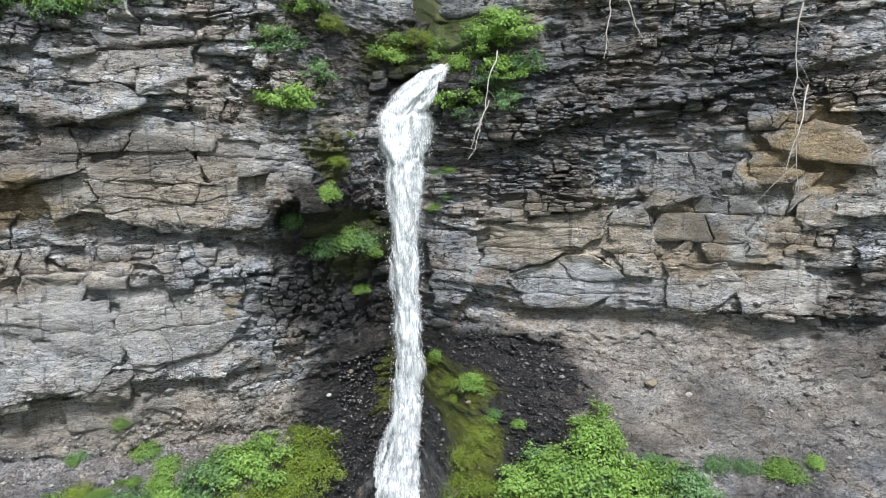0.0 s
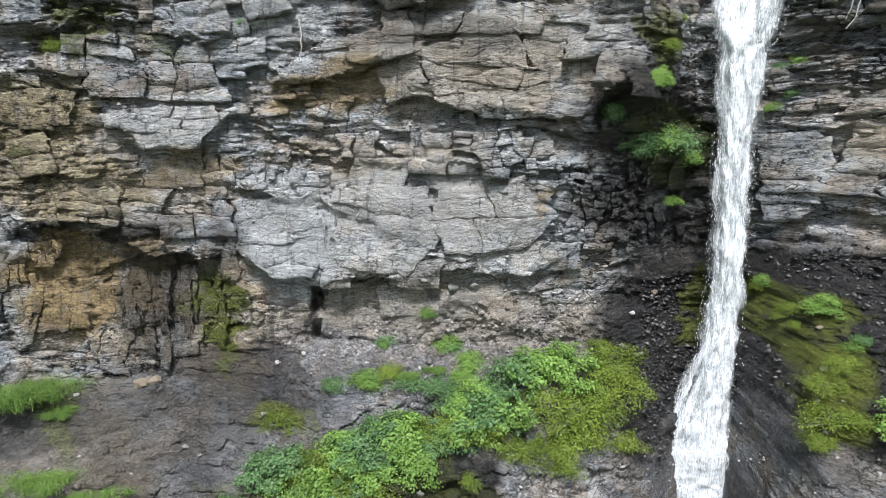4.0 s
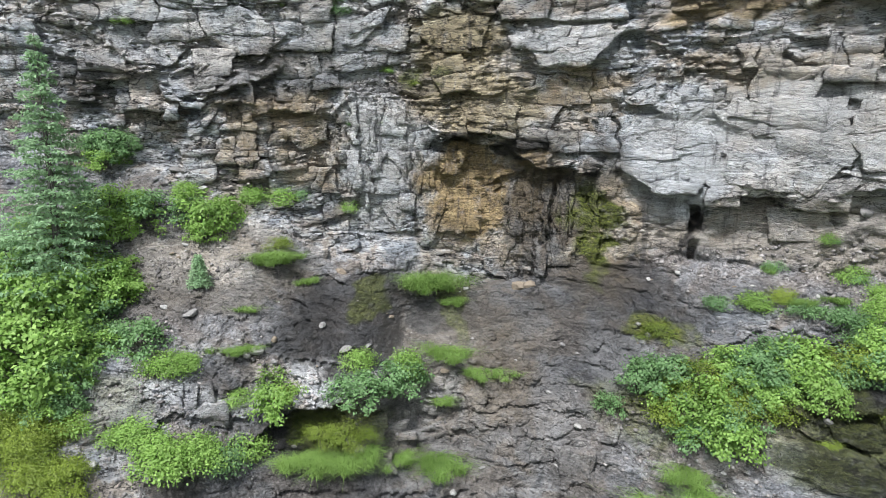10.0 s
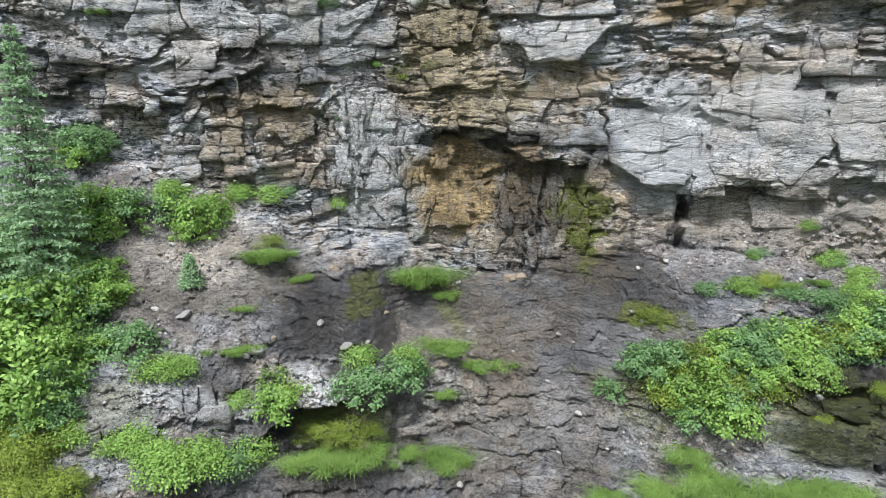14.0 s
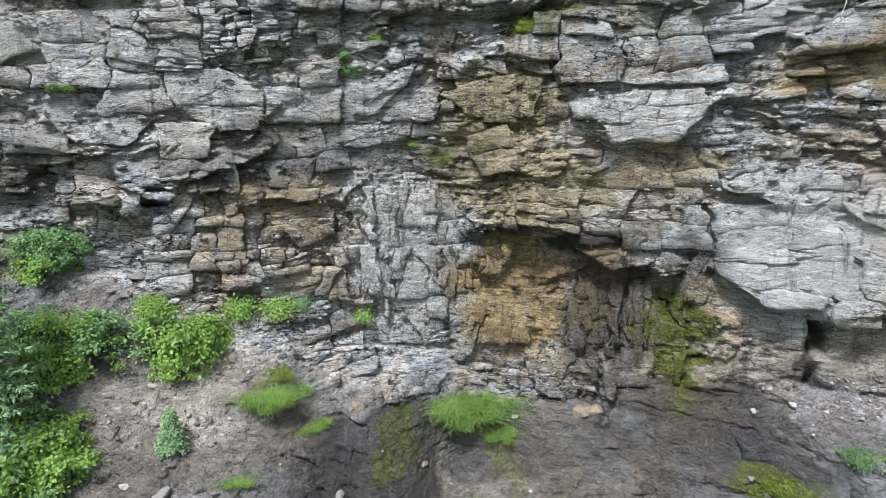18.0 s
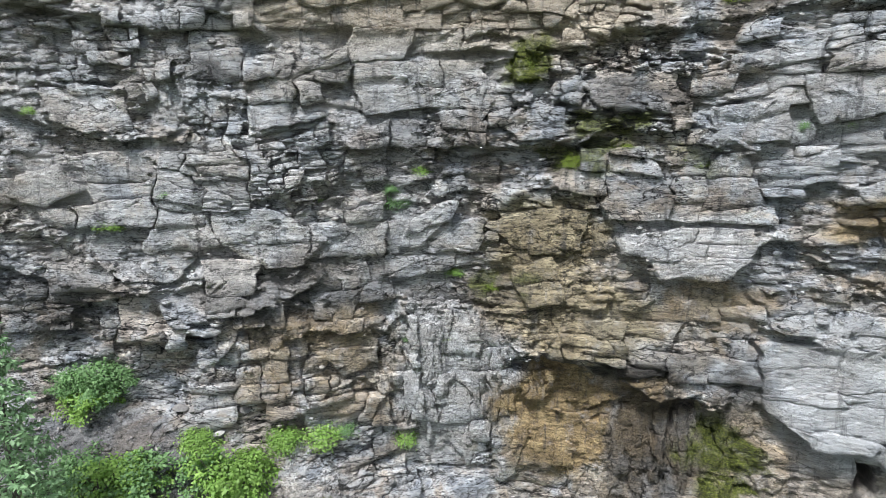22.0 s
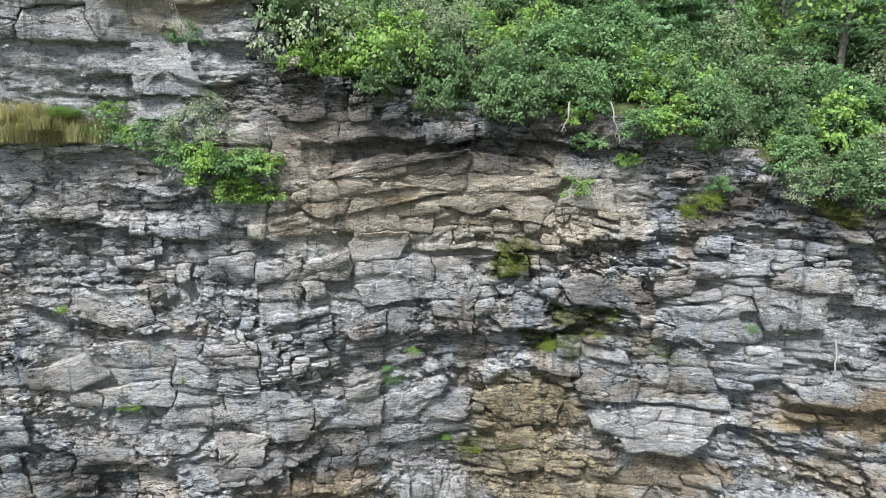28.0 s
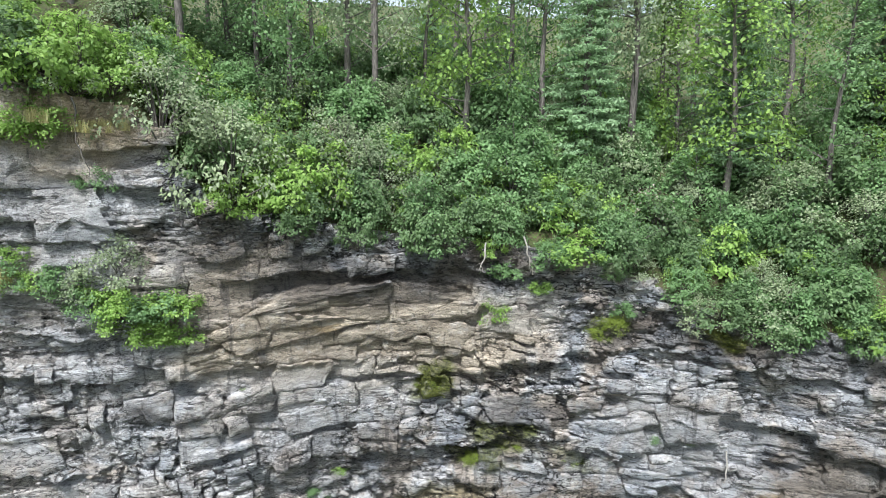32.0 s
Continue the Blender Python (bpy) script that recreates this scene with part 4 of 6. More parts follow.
D = CORE + ROCKY * (0.5 * big * calm + calm * (small + 1.2 * tiny) + COLUMN * posts - 0.13)
lumps = fractal(U / 1.4, Z / 1.1, 131, 5, 0.6)
CRAG = np.clip(TINT["pale"] + 0.6 * TINT["dark"] + OUTCROP, 0, 1)
D += SLOPE * (0.15 * lumps + CRAG * (big * 0.8 + small) + (0.15 + 0.75 * CRAG) * tiny + (1 - CRAG) * (0.11 * (f3 - 0.4) + 0.07 * (f2 - 0.5) * broken))
D += np.clip((Z - TOP) / 0.6, 0, 1) * 0.35 * lumps
CHIP = (0.6 + 0.2 * ROCKY) * np.clip(0.30 * f2 + 0.30 * f3 + 0.22 * b1 + 0.18 * f1 + 0.15 * (b2 - 0.5) + COLUMN * 0.5 * (f4 - 0.5), 0, 1)
CHIP = CHIP.astype(np.float32)
TINT["gravel"] = np.maximum(TINT["gravel"], (np.where(U > 14, 1.1, 0.85) * SLOPE * np.clip(0.55 + 0.5 * fractal(U / 2.0, Z / 1.6, 151, 4), 0, 1)).astype(np.float32))
TINT["dark"] = np.maximum(TINT["dark"], (0.55 * SLOPE * np.clip(0.55 + 0.9 * fractal(U / 1.7, Z / 1.0, 191, 4), 0, 1) * (1 - CRAG * 0.7) * np.clip(base_depth(U, Z) * 1.2 - 0.5, 0, 1)).astype(np.float32))
NX, NY = outward(U)
X, Y = U + NX * D, wall_y(U) + NY * D
PLACE = np.stack([X, Y, Z], -1)


def on_cliff(u, z):
    """The place of the finished surface at u, z."""
    i, j = np.argmin(abs(U1 - u)), np.argmin(abs(Z1 - z))
    return Vector([float(v) for v in PLACE[i, j]])


def facing(u):
    x, y = outward(np.array(float(u)))
    return Vector((float(x), float(y), 0))


def mesh_from(name, verts, faces, material, smooth=False):
    """A mesh from an array of corners and one of triangles or quads."""
    me = bpy.data.meshes.new(name)
    faces = np.asarray(faces, np.int32)
    n, k = faces.shape
    me.vertices.add(len(verts))
    me.vertices.foreach_set("co", np.asarray(verts, np.float32).ravel())
    me.loops.add(n * k)
    me.loops.foreach_set("vertex_index", faces.ravel())
    me.polygons.add(n)
    me.polygons.foreach_set("loop_start", np.arange(0, n * k, k, dtype=np.int32))
    me.polygons.foreach_set("loop_total", np.full(n, k, np.int32))
    me.update(calc_edges=True)
    me.validate()
    me.materials.append(material)
    if smooth:
        me.polygons.foreach_set("use_smooth", np.ones(len(me.polygons), bool))
    return me


def sheet(name, mask, material):
    """The part of the grid where mask holds for the cell, with its tints."""
    cu, cz = U.shape
    ids = np.arange(cu * cz).reshape(cu, cz)
    quads = np.stack([ids[:-1, :-1], ids[1:, :-1], ids[1:, 1:], ids[:-1, 1:]], -1)[mask]
    used, back = np.unique(quads, return_inverse=True)
    me = mesh_from(name, PLACE.reshape(-1, 3)[used], back.reshape(quads.shape), material)
    for key, four in (("tint_a", KINDS[:4]), ("tint_b", KINDS[4:])):
        layer = me.attributes.new(key, "FLOAT_COLOR", "POINT")
        layer.data.foreach_set("color", np.stack([TINT[kind].ravel()[used] for kind in four], -1).ravel())
    me.attributes.new("chip", "FLOAT", "POINT").data.foreach_set("value", CHIP.ravel()[used])
    return new(name, me)


mid_z = Z[:-1, :-1]
above, under = mid_z > TOP[:-1, :-1] + 0.1, mid_z < FOOT[:-1, :-1] - 0.15
cliff = tagged(sheet("cliff_face", ~above & ~under, ROCK), "tall layered grey rock cliff with ochre stains and ledges", "cliff", kind="structure")
slope = tagged(sheet("scree_slope", under, ROCK), "steep slope of grey scree and rock outcrops", "slope", kind="structure")
plateau = tagged(sheet("forest_floor", above, SOIL), "dark forest soil above the cliff edge", "ground", kind="structure")


def part(name, me, parent, label=""):
    ob = new(name, me)
    ob.parent = parent
    return tagged(ob, label) if label else ob


gm = bpy.data.meshes.new("ground")
bm = bmesh.new()
bmesh.ops.create_grid(bm, x_segments=40, y_segments=40, size=1500)
for v in bm.verts:
    v.co.z = -12.5 - 0.3 * noise.noise(v.co * 0.01)
bm.to_mesh(gm)
bm.free()
gm.materials.append(SOIL)
tagged(new("ground", gm), "dark gorge floor of soil and stones", "ground", kind="structure")


# ---- plants: each kind is modelled a few times, and copied to where it grows ----


def leaves(rng, at, out, size, droop=0.3, long=1.6):
    """Folded leaves of four corners at the given places, turned outward and up."""
    n = len(at)
    up = out * 0.6 + rng.normal(0, 0.55, (n, 3)) + (0, 0, 0.75)
    up /= np.linalg.norm(up, axis=1)[:, None]
    way = rng.normal(0, 1, (n, 3)) + out * 0.8 - (0, 0, droop)
    way -= up * (way * up).sum(1)[:, None]
    way /= np.linalg.norm(way, axis=1)[:, None] + 1e-9
    side = np.cross(up, way)
    s = (size * rng.uniform(0.65, 1.35, n))[:, None]
    tip = at + way * s * long - up * s * 0.25
    mid = at + way * s * long * 0.45
    corners = np.stack([at, mid + side * s * 0.5 + up * s * 0.12, tip, mid - side * s * 0.5 + up * s * 0.12], 1).reshape(-1, 3)
    return corners, np.arange(4 * n).reshape(-1, 4)


def sticks(lines, sides=4):
    """Tapered round sticks along lines of (place, radius); corners and quads."""
    verts, quads = [], []
    for line in lines:
        first = len(verts)
        for k, (p, r) in enumerate(line):
            p = np.array(p, float)
            q = np.array(line[min(k + 1, len(line) - 1)][0], float) - np.array(line[max(k - 1, 0)][0], float)
            q /= np.linalg.norm(q) + 1e-9
            a = np.cross(q, (0.31, 0.77, 0.55))
            a /= np.linalg.norm(a) + 1e-9
            b = np.cross(q, a)
            verts += [p + r * (math.cos(w) * a + math.sin(w) * b) for w in (6.2832 * m / sides for m in range(sides))]
        for k in range(len(line) - 1):
            for m in range(sides):
                c, d = first + k * sides + m, first + k * sides + (m + 1) % sides
                quads.append((c, d, d + sides, c + sides))
    return np.array(verts), np.array(quads)


def make_shrub(name, seed, tips, per_tip, size, spread, tall, leaf, label, category="shrub", dead=0.0):
    """A bush of radius 1: crooked stems from the base to the tips, and a tuft of leaves round each tip."""
    rng = np.random.default_rng(seed)
    a, h = rng.uniform(0, 6.283, tips), rng.uniform(0.05, 1.0, tips)
    r = np.sqrt(np.clip(1 - (h * 0.92) ** 2, 0, 1)) * rng.uniform(0.45, 1.05, tips)
    lump = 1 + 0.25 * np.sin(a * 3 + seed) + 0.15 * np.sin(a * 5 + 2 * seed)
    ends = np.stack([r * np.cos(a) * lump, r * np.sin(a) * lump, h * tall * rng.uniform(0.75, 1.15, tips)], 1)
    lines = []
    for e in ends[:: max(1, tips // 26)]:
        knee = e * (0.5, 0.5, 0.62) + rng.normal(0, 0.06, 3)
        lines.append([((0, 0, -0.12), 0.03), (knee, 0.016), (e * 1.12, 0.005)])
    n = tips * per_tip
    centre = np.repeat(ends, per_tip, 0)
    away = rng.normal(0, 1, (n, 3)) * (spread, spread, spread * 0.62)
    at = centre + away
    out = at - (0, 0, 0.25 * tall)
    out /= np.linalg.norm(out, axis=1)[:, None] + 1e-9
    v, q = leaves(rng, at, out, size)
    base = new(name)
    tagged(base, label, category)
    tagged(part("stem", mesh_from("stem", *sticks(lines, 3), BARK), base), kind="stuff")
    part("crown", mesh_from("crown", v, q, leaf), base)
    return base


def make_grass(name, seed, blades, leaf, label, height=1.0):
    rng = np.random.default_rng(seed)
    tuft = rng.normal(0, 0.46, (26, 3)) * (1, 1, 0.1)
    foot = tuft[rng.integers(0, 26, blades)] + rng.normal(0, 0.11, (blades, 3)) * (1, 1, 0.1)
    lean = rng.normal(0, 0.85 / max(height, 1.0), (blades, 3)) * (1, 1, 0)
    side = np.stack([-lean[:, 1], lean[:, 0], 0 * lean[:, 0]], 1)
    side = side / (np.linalg.norm(side, axis=1)[:, None] + 1e-9) * 0.007
    h = (height * rng.uniform(0.1, 0.42, blades))[:, None]
    mid, tip = foot + lean * 0.5 * h + (0, 0, 0.7) * h, foot + lean * 1.6 * h + (0, 0, 0.75) * h
    v = np.stack([foot - side, foot + side, mid + side * 0.8, mid - side * 0.8, mid - side * 0.8, mid + side * 0.8, tip + side * 0.1, tip - side * 0.1], 1).reshape(-1, 3)
    q = np.arange(8 * blades).reshape(-1, 4)
    base = tagged(new(name), label, "grass")
    tagged(part("turf", mesh_from("turf", v, q, leaf), base), kind="stuff")
    return base


KIND = {
    "shrub": [
        make_shrub("shrub", 1, 54, 44, 0.066, 0.125, 0.95, LEAF, "leafy green shrub rooted among the rocks"),
        make_shrub("leafy_bush", 2, 52, 44, 0.066, 0.125, 1.1, LEAF_LIME, "bright green leafy bush on the slope"),
        make_shrub("shrub", 3, 56, 42, 0.064, 0.115, 0.8, LEAF_LIME, "bright green leafy shrub on the slope"),
    ],
    "alder": [
        make_shrub("alder_shrub", 4, 60, 40, 0.062, 0.105, 1.15, LEAF_DARK, "dark green alder shrub on the cliff edge"),
        make_shrub("alder_shrub", 5, 56, 42, 0.062, 0.11, 1.3, LEAF, "fresh green alder shrub on the cliff edge"),
        make_shrub("willow_shrub", 6, 60, 44, 0.044, 0.11, 1.1, LEAF_GREY, "grey-green willow shrub on the cliff edge"),
        make_shrub("leafy_bush", 7, 52, 42, 0.062, 0.10, 1.0, LEAF_LIME, "light green leafy bush on the cliff edge"),
    ],
    "herb": [
        make_shrub("herb_clump", 8, 70, 40, 0.062, 0.19, 0.75, LEAF_LIME, "low clump of bright green broadleaf herbs", "herb"),
        make_shrub("herb_clump", 9, 70, 40, 0.06, 0.19, 0.6, LEAF, "low clump of green broadleaf herbs", "herb"),
    ],
    "yellow": [
        make_shrub("moss_cushion", 10, 80, 50, 0.04, 0.16, 0.6, LEAF_YELLOW, "yellow-green cushion of moss and herbs", "moss"),
        make_shrub("moss_cushion", 11, 90, 46, 0.038, 0.14, 0.75, LEAF_YELLOW, "yellow-green cushion of moss and herbs", "moss"),
    ],
    "grass": [make_grass("grass_tuft", 12, 2600, GRASS, "tuft of green grass on the slope"), make_grass("grass_tuft", 13, 2600, GRASS, "tuft of green grass on the slope", 0.8)],
    "straw": [make_grass("grass_tuft", 14, 2200, STRAW, "tuft of dry yellow grass on a ledge", 2.0)],
    "dead": [make_shrub("dead_shrub", 15, 60, 8, 0.05, 0.16, 1.1, DEAD, "bare grey shrub with dry twigs", dead=1.0)],
}
USED = set()
pick = random.Random(5)
GROUPS = {"shrub": "shrubs on the slope", "alder": "shrubs along the cliff edge", "herb": "herbs on the rocks", "yellow": "moss cushions", "grass": "grass tufts", "straw": "dry grass", "dead": "dead shrubs"}


def sized(model, at, turn, size, tilt=0.0, stretch=1.0):
    m = Matrix.LocRotScale(at, Euler((radians(tilt), 0, radians(turn))), (size, size, size * stretch))
    if model.name in USED:
        ob = copy_thing(model, m)
    else:
        USED.add(model.name)
        ob = model
    ob.matrix_basis = m
    return ob


def plant(kind, u, z, radius):
    if radius > 1.0 and kind in ("shrub", "yellow", "herb"):
        for m in range(3):
            a = 2.0944 * m + pick.uniform(0, 1)
            plant(kind, u + 0.62 * radius * math.cos(a), z + 0.28 * radius * math.sin(a) - 0.05, radius * pick.uniform(0.52, 0.66))
        radius *= 0.72
    at = on_cliff(u, z) - facing(u) * 0.05
    model = pick.choice(KIND[kind])
    tall = 1.1 if kind in ("grass", "straw") else 1.0
    ob = sized(model, at - Vector((0, 0, 0.06)), pick.uniform(0, 360), radius * pick.uniform(0.9, 1.1), 0, tall * pick.uniform(0.9, 1.15))
    tagged(ob, group=GROUPS[kind])
    return ob


plant('shrub', -17.31, -0.99, 1.29)
plant('shrub', -19.66, -4.09, 0.97)
plant('shrub', -15.09, -5.78, 0.93)
plant('shrub', -12.17, -5.58, 0.81)
plant('shrub', -10.69, -5.75, 0.85)
plant('shrub', -20.41, -0.78, 1.50)
plant('shrub', -19.44, -0.56, 0.86)
plant('shrub', -22.38, -3.20, 1.99)
plant('shrub', -21.62, -2.42, 1.63)
plant('shrub', -22.67, -2.07, 1.46)
plant('shrub', -22.86, -4.17, 2.12)
plant('shrub', -21.48, -3.52, 1.36)
plant('shrub', -20.54, -2.76, 0.99)
plant('shrub', 0.23, -5.38, 1.30)
plant('shrub', -0.73, -5.05, 0.95)
plant('shrub', 1.52, -4.26, 1.13)
plant('shrub', -1.63, -5.23, 0.76)
plant('shrub', 2.91, -4.21, 0.96)
plant('shrub', 0.86, -5.92, 0.83)
plant('shrub', -0.12, -6.19, 0.74)
plant('shrub', 2.10, -4.68, 0.75)
plant('shrub', 5.55, -3.52, 1.40)
plant('shrub', 5.02, -3.20, 0.81)
plant('shrub', -20.30, 1.54, 1.04)
plant('shrub', -2.63, -6.00, 0.58)
plant('shrub', -22.09, -1.35, 1.28)
plant('shrub', -23.29, -3.13, 1.81)
plant('shrub', -23.14, -4.85, 1.69)
plant('herb', -19.16, -6.59, 0.70)
plant('herb', -18.22, -6.71, 0.79)
plant('herb', -17.06, -6.93, 0.80)
plant('herb', -16.26, -6.90, 0.71)
plant('herb', -19.45, -6.21, 0.62)
plant('herb', -15.25, -5.44, 0.54)
plant('herb', -12.17, -0.65, 0.48)
plant('herb', -18.00, -6.58, 0.70)
plant('herb', -12.28, -4.94, 0.55)
plant('herb', -19.76, -5.97, 0.62)
plant('herb', -10.40, -5.33, 0.67)
plant('herb', -17.83, 0.00, 0.54)
plant('herb', -14.60, -0.27, 0.64)
plant('herb', -13.88, -0.09, 0.47)
plant('herb', -18.76, -4.60, 0.64)
plant('herb', -18.19, -4.52, 0.46)
plant('herb', -16.44, -5.53, 0.45)
plant('herb', 5.01, -3.78, 0.80)
plant('herb', 4.30, -3.30, 0.60)
plant('herb', -21.90, -5.76, 0.54)
plant('herb', -20.30, -6.04, 0.53)
plant('herb', -15.58, -0.25, 0.54)
plant('grass', -8.72, -5.06, 0.88)
plant('grass', -7.44, -5.55, 0.78)
plant('grass', -8.88, -3.30, 1.18)
plant('grass', -8.20, -3.80, 0.53)
plant('grass', -12.97, -7.32, 1.08)
plant('grass', -14.24, -7.13, 0.89)
plant('grass', -9.08, -7.92, 0.95)
plant('grass', -16.25, -4.24, 0.55)
plant('grass', -15.27, -2.05, 0.80)
plant('grass', -1.09, -8.09, 1.12)
plant('grass', 0.60, -7.41, 1.28)
plant('grass', 2.27, -7.22, 1.10)
plant('grass', 3.93, -7.05, 1.11)
plant('grass', 1.58, -2.77, 0.50)
plant('grass', 2.78, -2.63, 0.51)
plant('grass', 3.93, -2.48, 0.47)
plant('grass', -14.63, -2.05, 0.71)
plant('grass', -2.86, -8.53, 0.76)
plant('grass', -8.87, -6.30, 0.48)
plant('grass', -13.91, -2.78, 0.40)
plant('grass', -16.08, -3.27, 0.47)
plant('grass', -0.17, -7.03, 0.74)
plant('grass', -10.65, -7.67, 0.57)
plant('yellow', -0.94, -5.69, 0.95)
plant('yellow', 0.30, -4.70, 0.84)
plant('yellow', 1.72, -5.10, 0.83)
plant('yellow', 3.48, -4.11, 0.89)
plant('yellow', 4.44, -3.88, 0.80)
plant('yellow', -0.44, -6.00, 0.75)
plant('yellow', -23.25, -6.14, 1.27)
plant('yellow', -22.70, -5.78, 1.09)
plant('yellow', -22.41, -6.65, 1.06)
plant('yellow', -23.42, -5.50, 1.11)
plant('yellow', -14.85, -5.46, 0.54)
plant('yellow', -12.89, -6.77, 0.73)
plant('yellow', -13.75, -6.73, 0.63)
plant('yellow', 0.77, -4.86, 0.74)
plant('yellow', -0.41, -5.26, 0.75)
plant('yellow', -14.78, -1.71, 0.51)
plant('yellow', 5.05, -4.73, 0.48)
plant('yellow', 3.52, -5.60, 0.37)
plant('yellow', -12.04, -6.78, 0.55)
plant('yellow', -1.10, -4.03, 0.59)
plant('yellow', 2.46, -2.58, 0.51)
plant('yellow', 8.45, -3.33, 1.54)
plant('yellow', 9.40, -2.71, 0.95)
plant('yellow', 7.90, -4.03, 1.07)
plant('yellow', 5.61, -3.87, 0.82)
plant('yellow', 10.05, -4.09, 0.56)
plant('yellow', 6.76, -4.13, 0.71)
plant('yellow', 10.95, 7.50, 0.41)
plant('yellow', 14.53, 9.06, 0.40)
plant('yellow', 15.01, 0.18, 0.23)
plant('yellow', 14.53, -0.57, 0.34)
plant('yellow', 14.93, -1.61, 0.50)
plant('yellow', 14.86, -2.73, 0.52)
plant('yellow', 16.63, -2.24, 0.86)
plant('yellow', 9.17, -1.89, 0.49)
plant('yellow', 11.37, 8.40, 0.29)
plant('shrub', 6.97, -2.48, 0.94)
plant('shrub', 7.91, -2.16, 0.67)
plant('shrub', 4.51, -4.20, 0.83)
plant('shrub', 3.09, -4.40, 1.08)
plant('shrub', 1.67, -4.53, 1.09)
plant('shrub', 5.41, -3.34, 0.73)
plant('shrub', 17.02, -2.13, 1.37)
plant('shrub', 17.50, -1.72, 1.05)
plant('shrub', 17.87, -0.71, 0.90)
plant('shrub', 17.69, -2.45, 1.36)
plant('shrub', 10.66, 6.45, 0.45)
plant('shrub', 14.91, 0.03, 0.45)
plant('shrub', 9.65, 9.27, 0.83)
plant('shrub', 8.76, 9.41, 0.56)
plant('shrub', 14.36, 7.04, 0.28)
plant('herb', 4.11, -2.87, 0.56)
plant('herb', 3.02, -2.84, 0.53)
plant('herb', 1.76, -2.81, 0.53)
plant('herb', 0.67, -2.86, 0.43)
plant('herb', 4.43, -2.02, 0.31)
plant('herb', 2.23, -1.96, 0.24)
plant('herb', 3.72, -0.89, 0.19)
plant('herb', 9.20, 5.60, 0.41)
plant('herb', 11.35, 4.49, 0.78)
plant('herb', 12.29, 4.65, 0.61)
plant('herb', 10.41, 4.70, 0.57)
plant('herb', 11.68, 2.71, 0.28)
plant('herb', 9.78, 4.52, 0.41)
plant('herb', 15.41, -0.66, 0.33)
plant('herb', 15.98, -0.64, 0.22)
plant('herb', 14.35, 6.16, 0.32)
plant('herb', 4.83, -2.62, 0.47)
plant('herb', 5.58, -2.94, 0.55)
plant('shrub', 9.53, 9.23, 0.91)
plant('shrub', 9.22, 10.96, 0.81)
plant('shrub', 10.23, 10.11, 0.72)
plant('shrub', 14.84, 9.29, 1.09)
plant('shrub', 15.31, 10.37, 1.17)
plant('shrub', 15.07, 11.47, 1.19)
plant('shrub', 15.65, 10.17, 0.68)
plant('shrub', 15.52, 11.60, 0.98)
plant('shrub', 17.90, -0.90, 0.89)
plant('shrub', 17.18, -1.78, 1.27)
plant('shrub', 18.72, -1.61, 1.27)
plant('shrub', 19.92, -1.71, 0.92)
plant('shrub', 16.39, -2.04, 0.91)
plant('shrub', 7.37, -2.49, 0.94)
plant('shrub', 6.49, -2.72, 0.93)
plant('shrub', 8.35, -2.81, 0.82)
plant('shrub', 10.01, 12.15, 0.77)
plant('shrub', 3.48, 12.02, 0.81)
plant('shrub', 12.94, 10.93, 0.84)
plant('shrub', 13.98, 11.08, 0.62)
plant('herb', 20.54, -1.07, 0.42)
plant('herb', 21.14, -1.14, 0.34)
plant('herb', 22.00, -1.20, 0.58)
plant('herb', 19.12, -1.04, 0.33)
plant('herb', 4.29, -1.94, 0.43)
plant('herb', 5.02, -2.33, 0.47)
plant('herb', 2.32, -1.85, 0.36)
plant('herb', 3.63, -0.89, 0.30)
plant('herb', 10.55, 6.36, 0.41)
plant('herb', 9.20, 5.39, 0.47)
plant('herb', 11.11, 4.63, 0.71)
plant('herb', 12.00, 4.06, 0.53)
plant('herb', 10.21, 4.34, 0.50)
plant('herb', 11.48, 2.75, 0.29)
plant('herb', 14.18, 6.97, 0.33)
plant('herb', 14.07, 5.73, 0.29)
plant('herb', 14.14, 0.33, 0.34)
plant('herb', 14.97, 0.06, 0.47)
plant('herb', 15.51, -0.48, 0.27)
plant('herb', 16.02, -0.63, 0.22)
plant('herb', 12.03, 4.70, 0.42)
plant('herb', 22.58, -0.93, 0.32)
plant('yellow', 9.07, 11.47, 0.58)
plant('yellow', 10.80, 11.73, 0.55)
plant('yellow', 13.77, 11.50, 0.63)
plant('yellow', 12.95, 11.12, 0.63)
plant('yellow', 9.64, -2.24, 0.84)
plant('yellow', 9.89, -2.95, 0.83)
plant('yellow', 14.47, -0.35, 0.52)
plant('yellow', 15.18, -1.20, 0.53)
plant('yellow', 14.99, -2.25, 0.75)
plant('yellow', 10.89, 7.44, 0.38)
plant('yellow', 15.49, -2.13, 0.37)
plant('yellow', 14.09, 0.10, 0.26)
plant('shrub', -15.74, 11.90, 0.83)
plant('shrub', -16.11, 12.56, 0.82)
plant('shrub', -16.76, 12.59, 0.75)
plant('shrub', -17.13, 12.84, 0.67)
plant('shrub', -17.49, 13.08, 0.59)
plant('shrub', -18.34, 13.26, 0.51)
plant('shrub', -15.54, 12.82, 0.49)
plant('shrub', -19.27, 13.59, 0.61)
plant('shrub', -18.53, 17.30, 0.84)
plant('shrub', -18.05, 17.44, 0.66)
plant('shrub', -19.01, 17.10, 0.76)
plant('shrub', -17.23, 15.99, 0.49)
plant('shrub', -16.40, 11.92, 0.81)
plant('shrub', -16.94, 12.38, 0.82)
plant('shrub', -17.61, 12.84, 0.66)
plant('shrub', -18.26, 13.43, 0.67)
plant('shrub', -15.93, 12.68, 0.64)
plant('shrub', -18.94, 13.43, 0.51)
plant('shrub', -19.28, 14.17, 0.52)
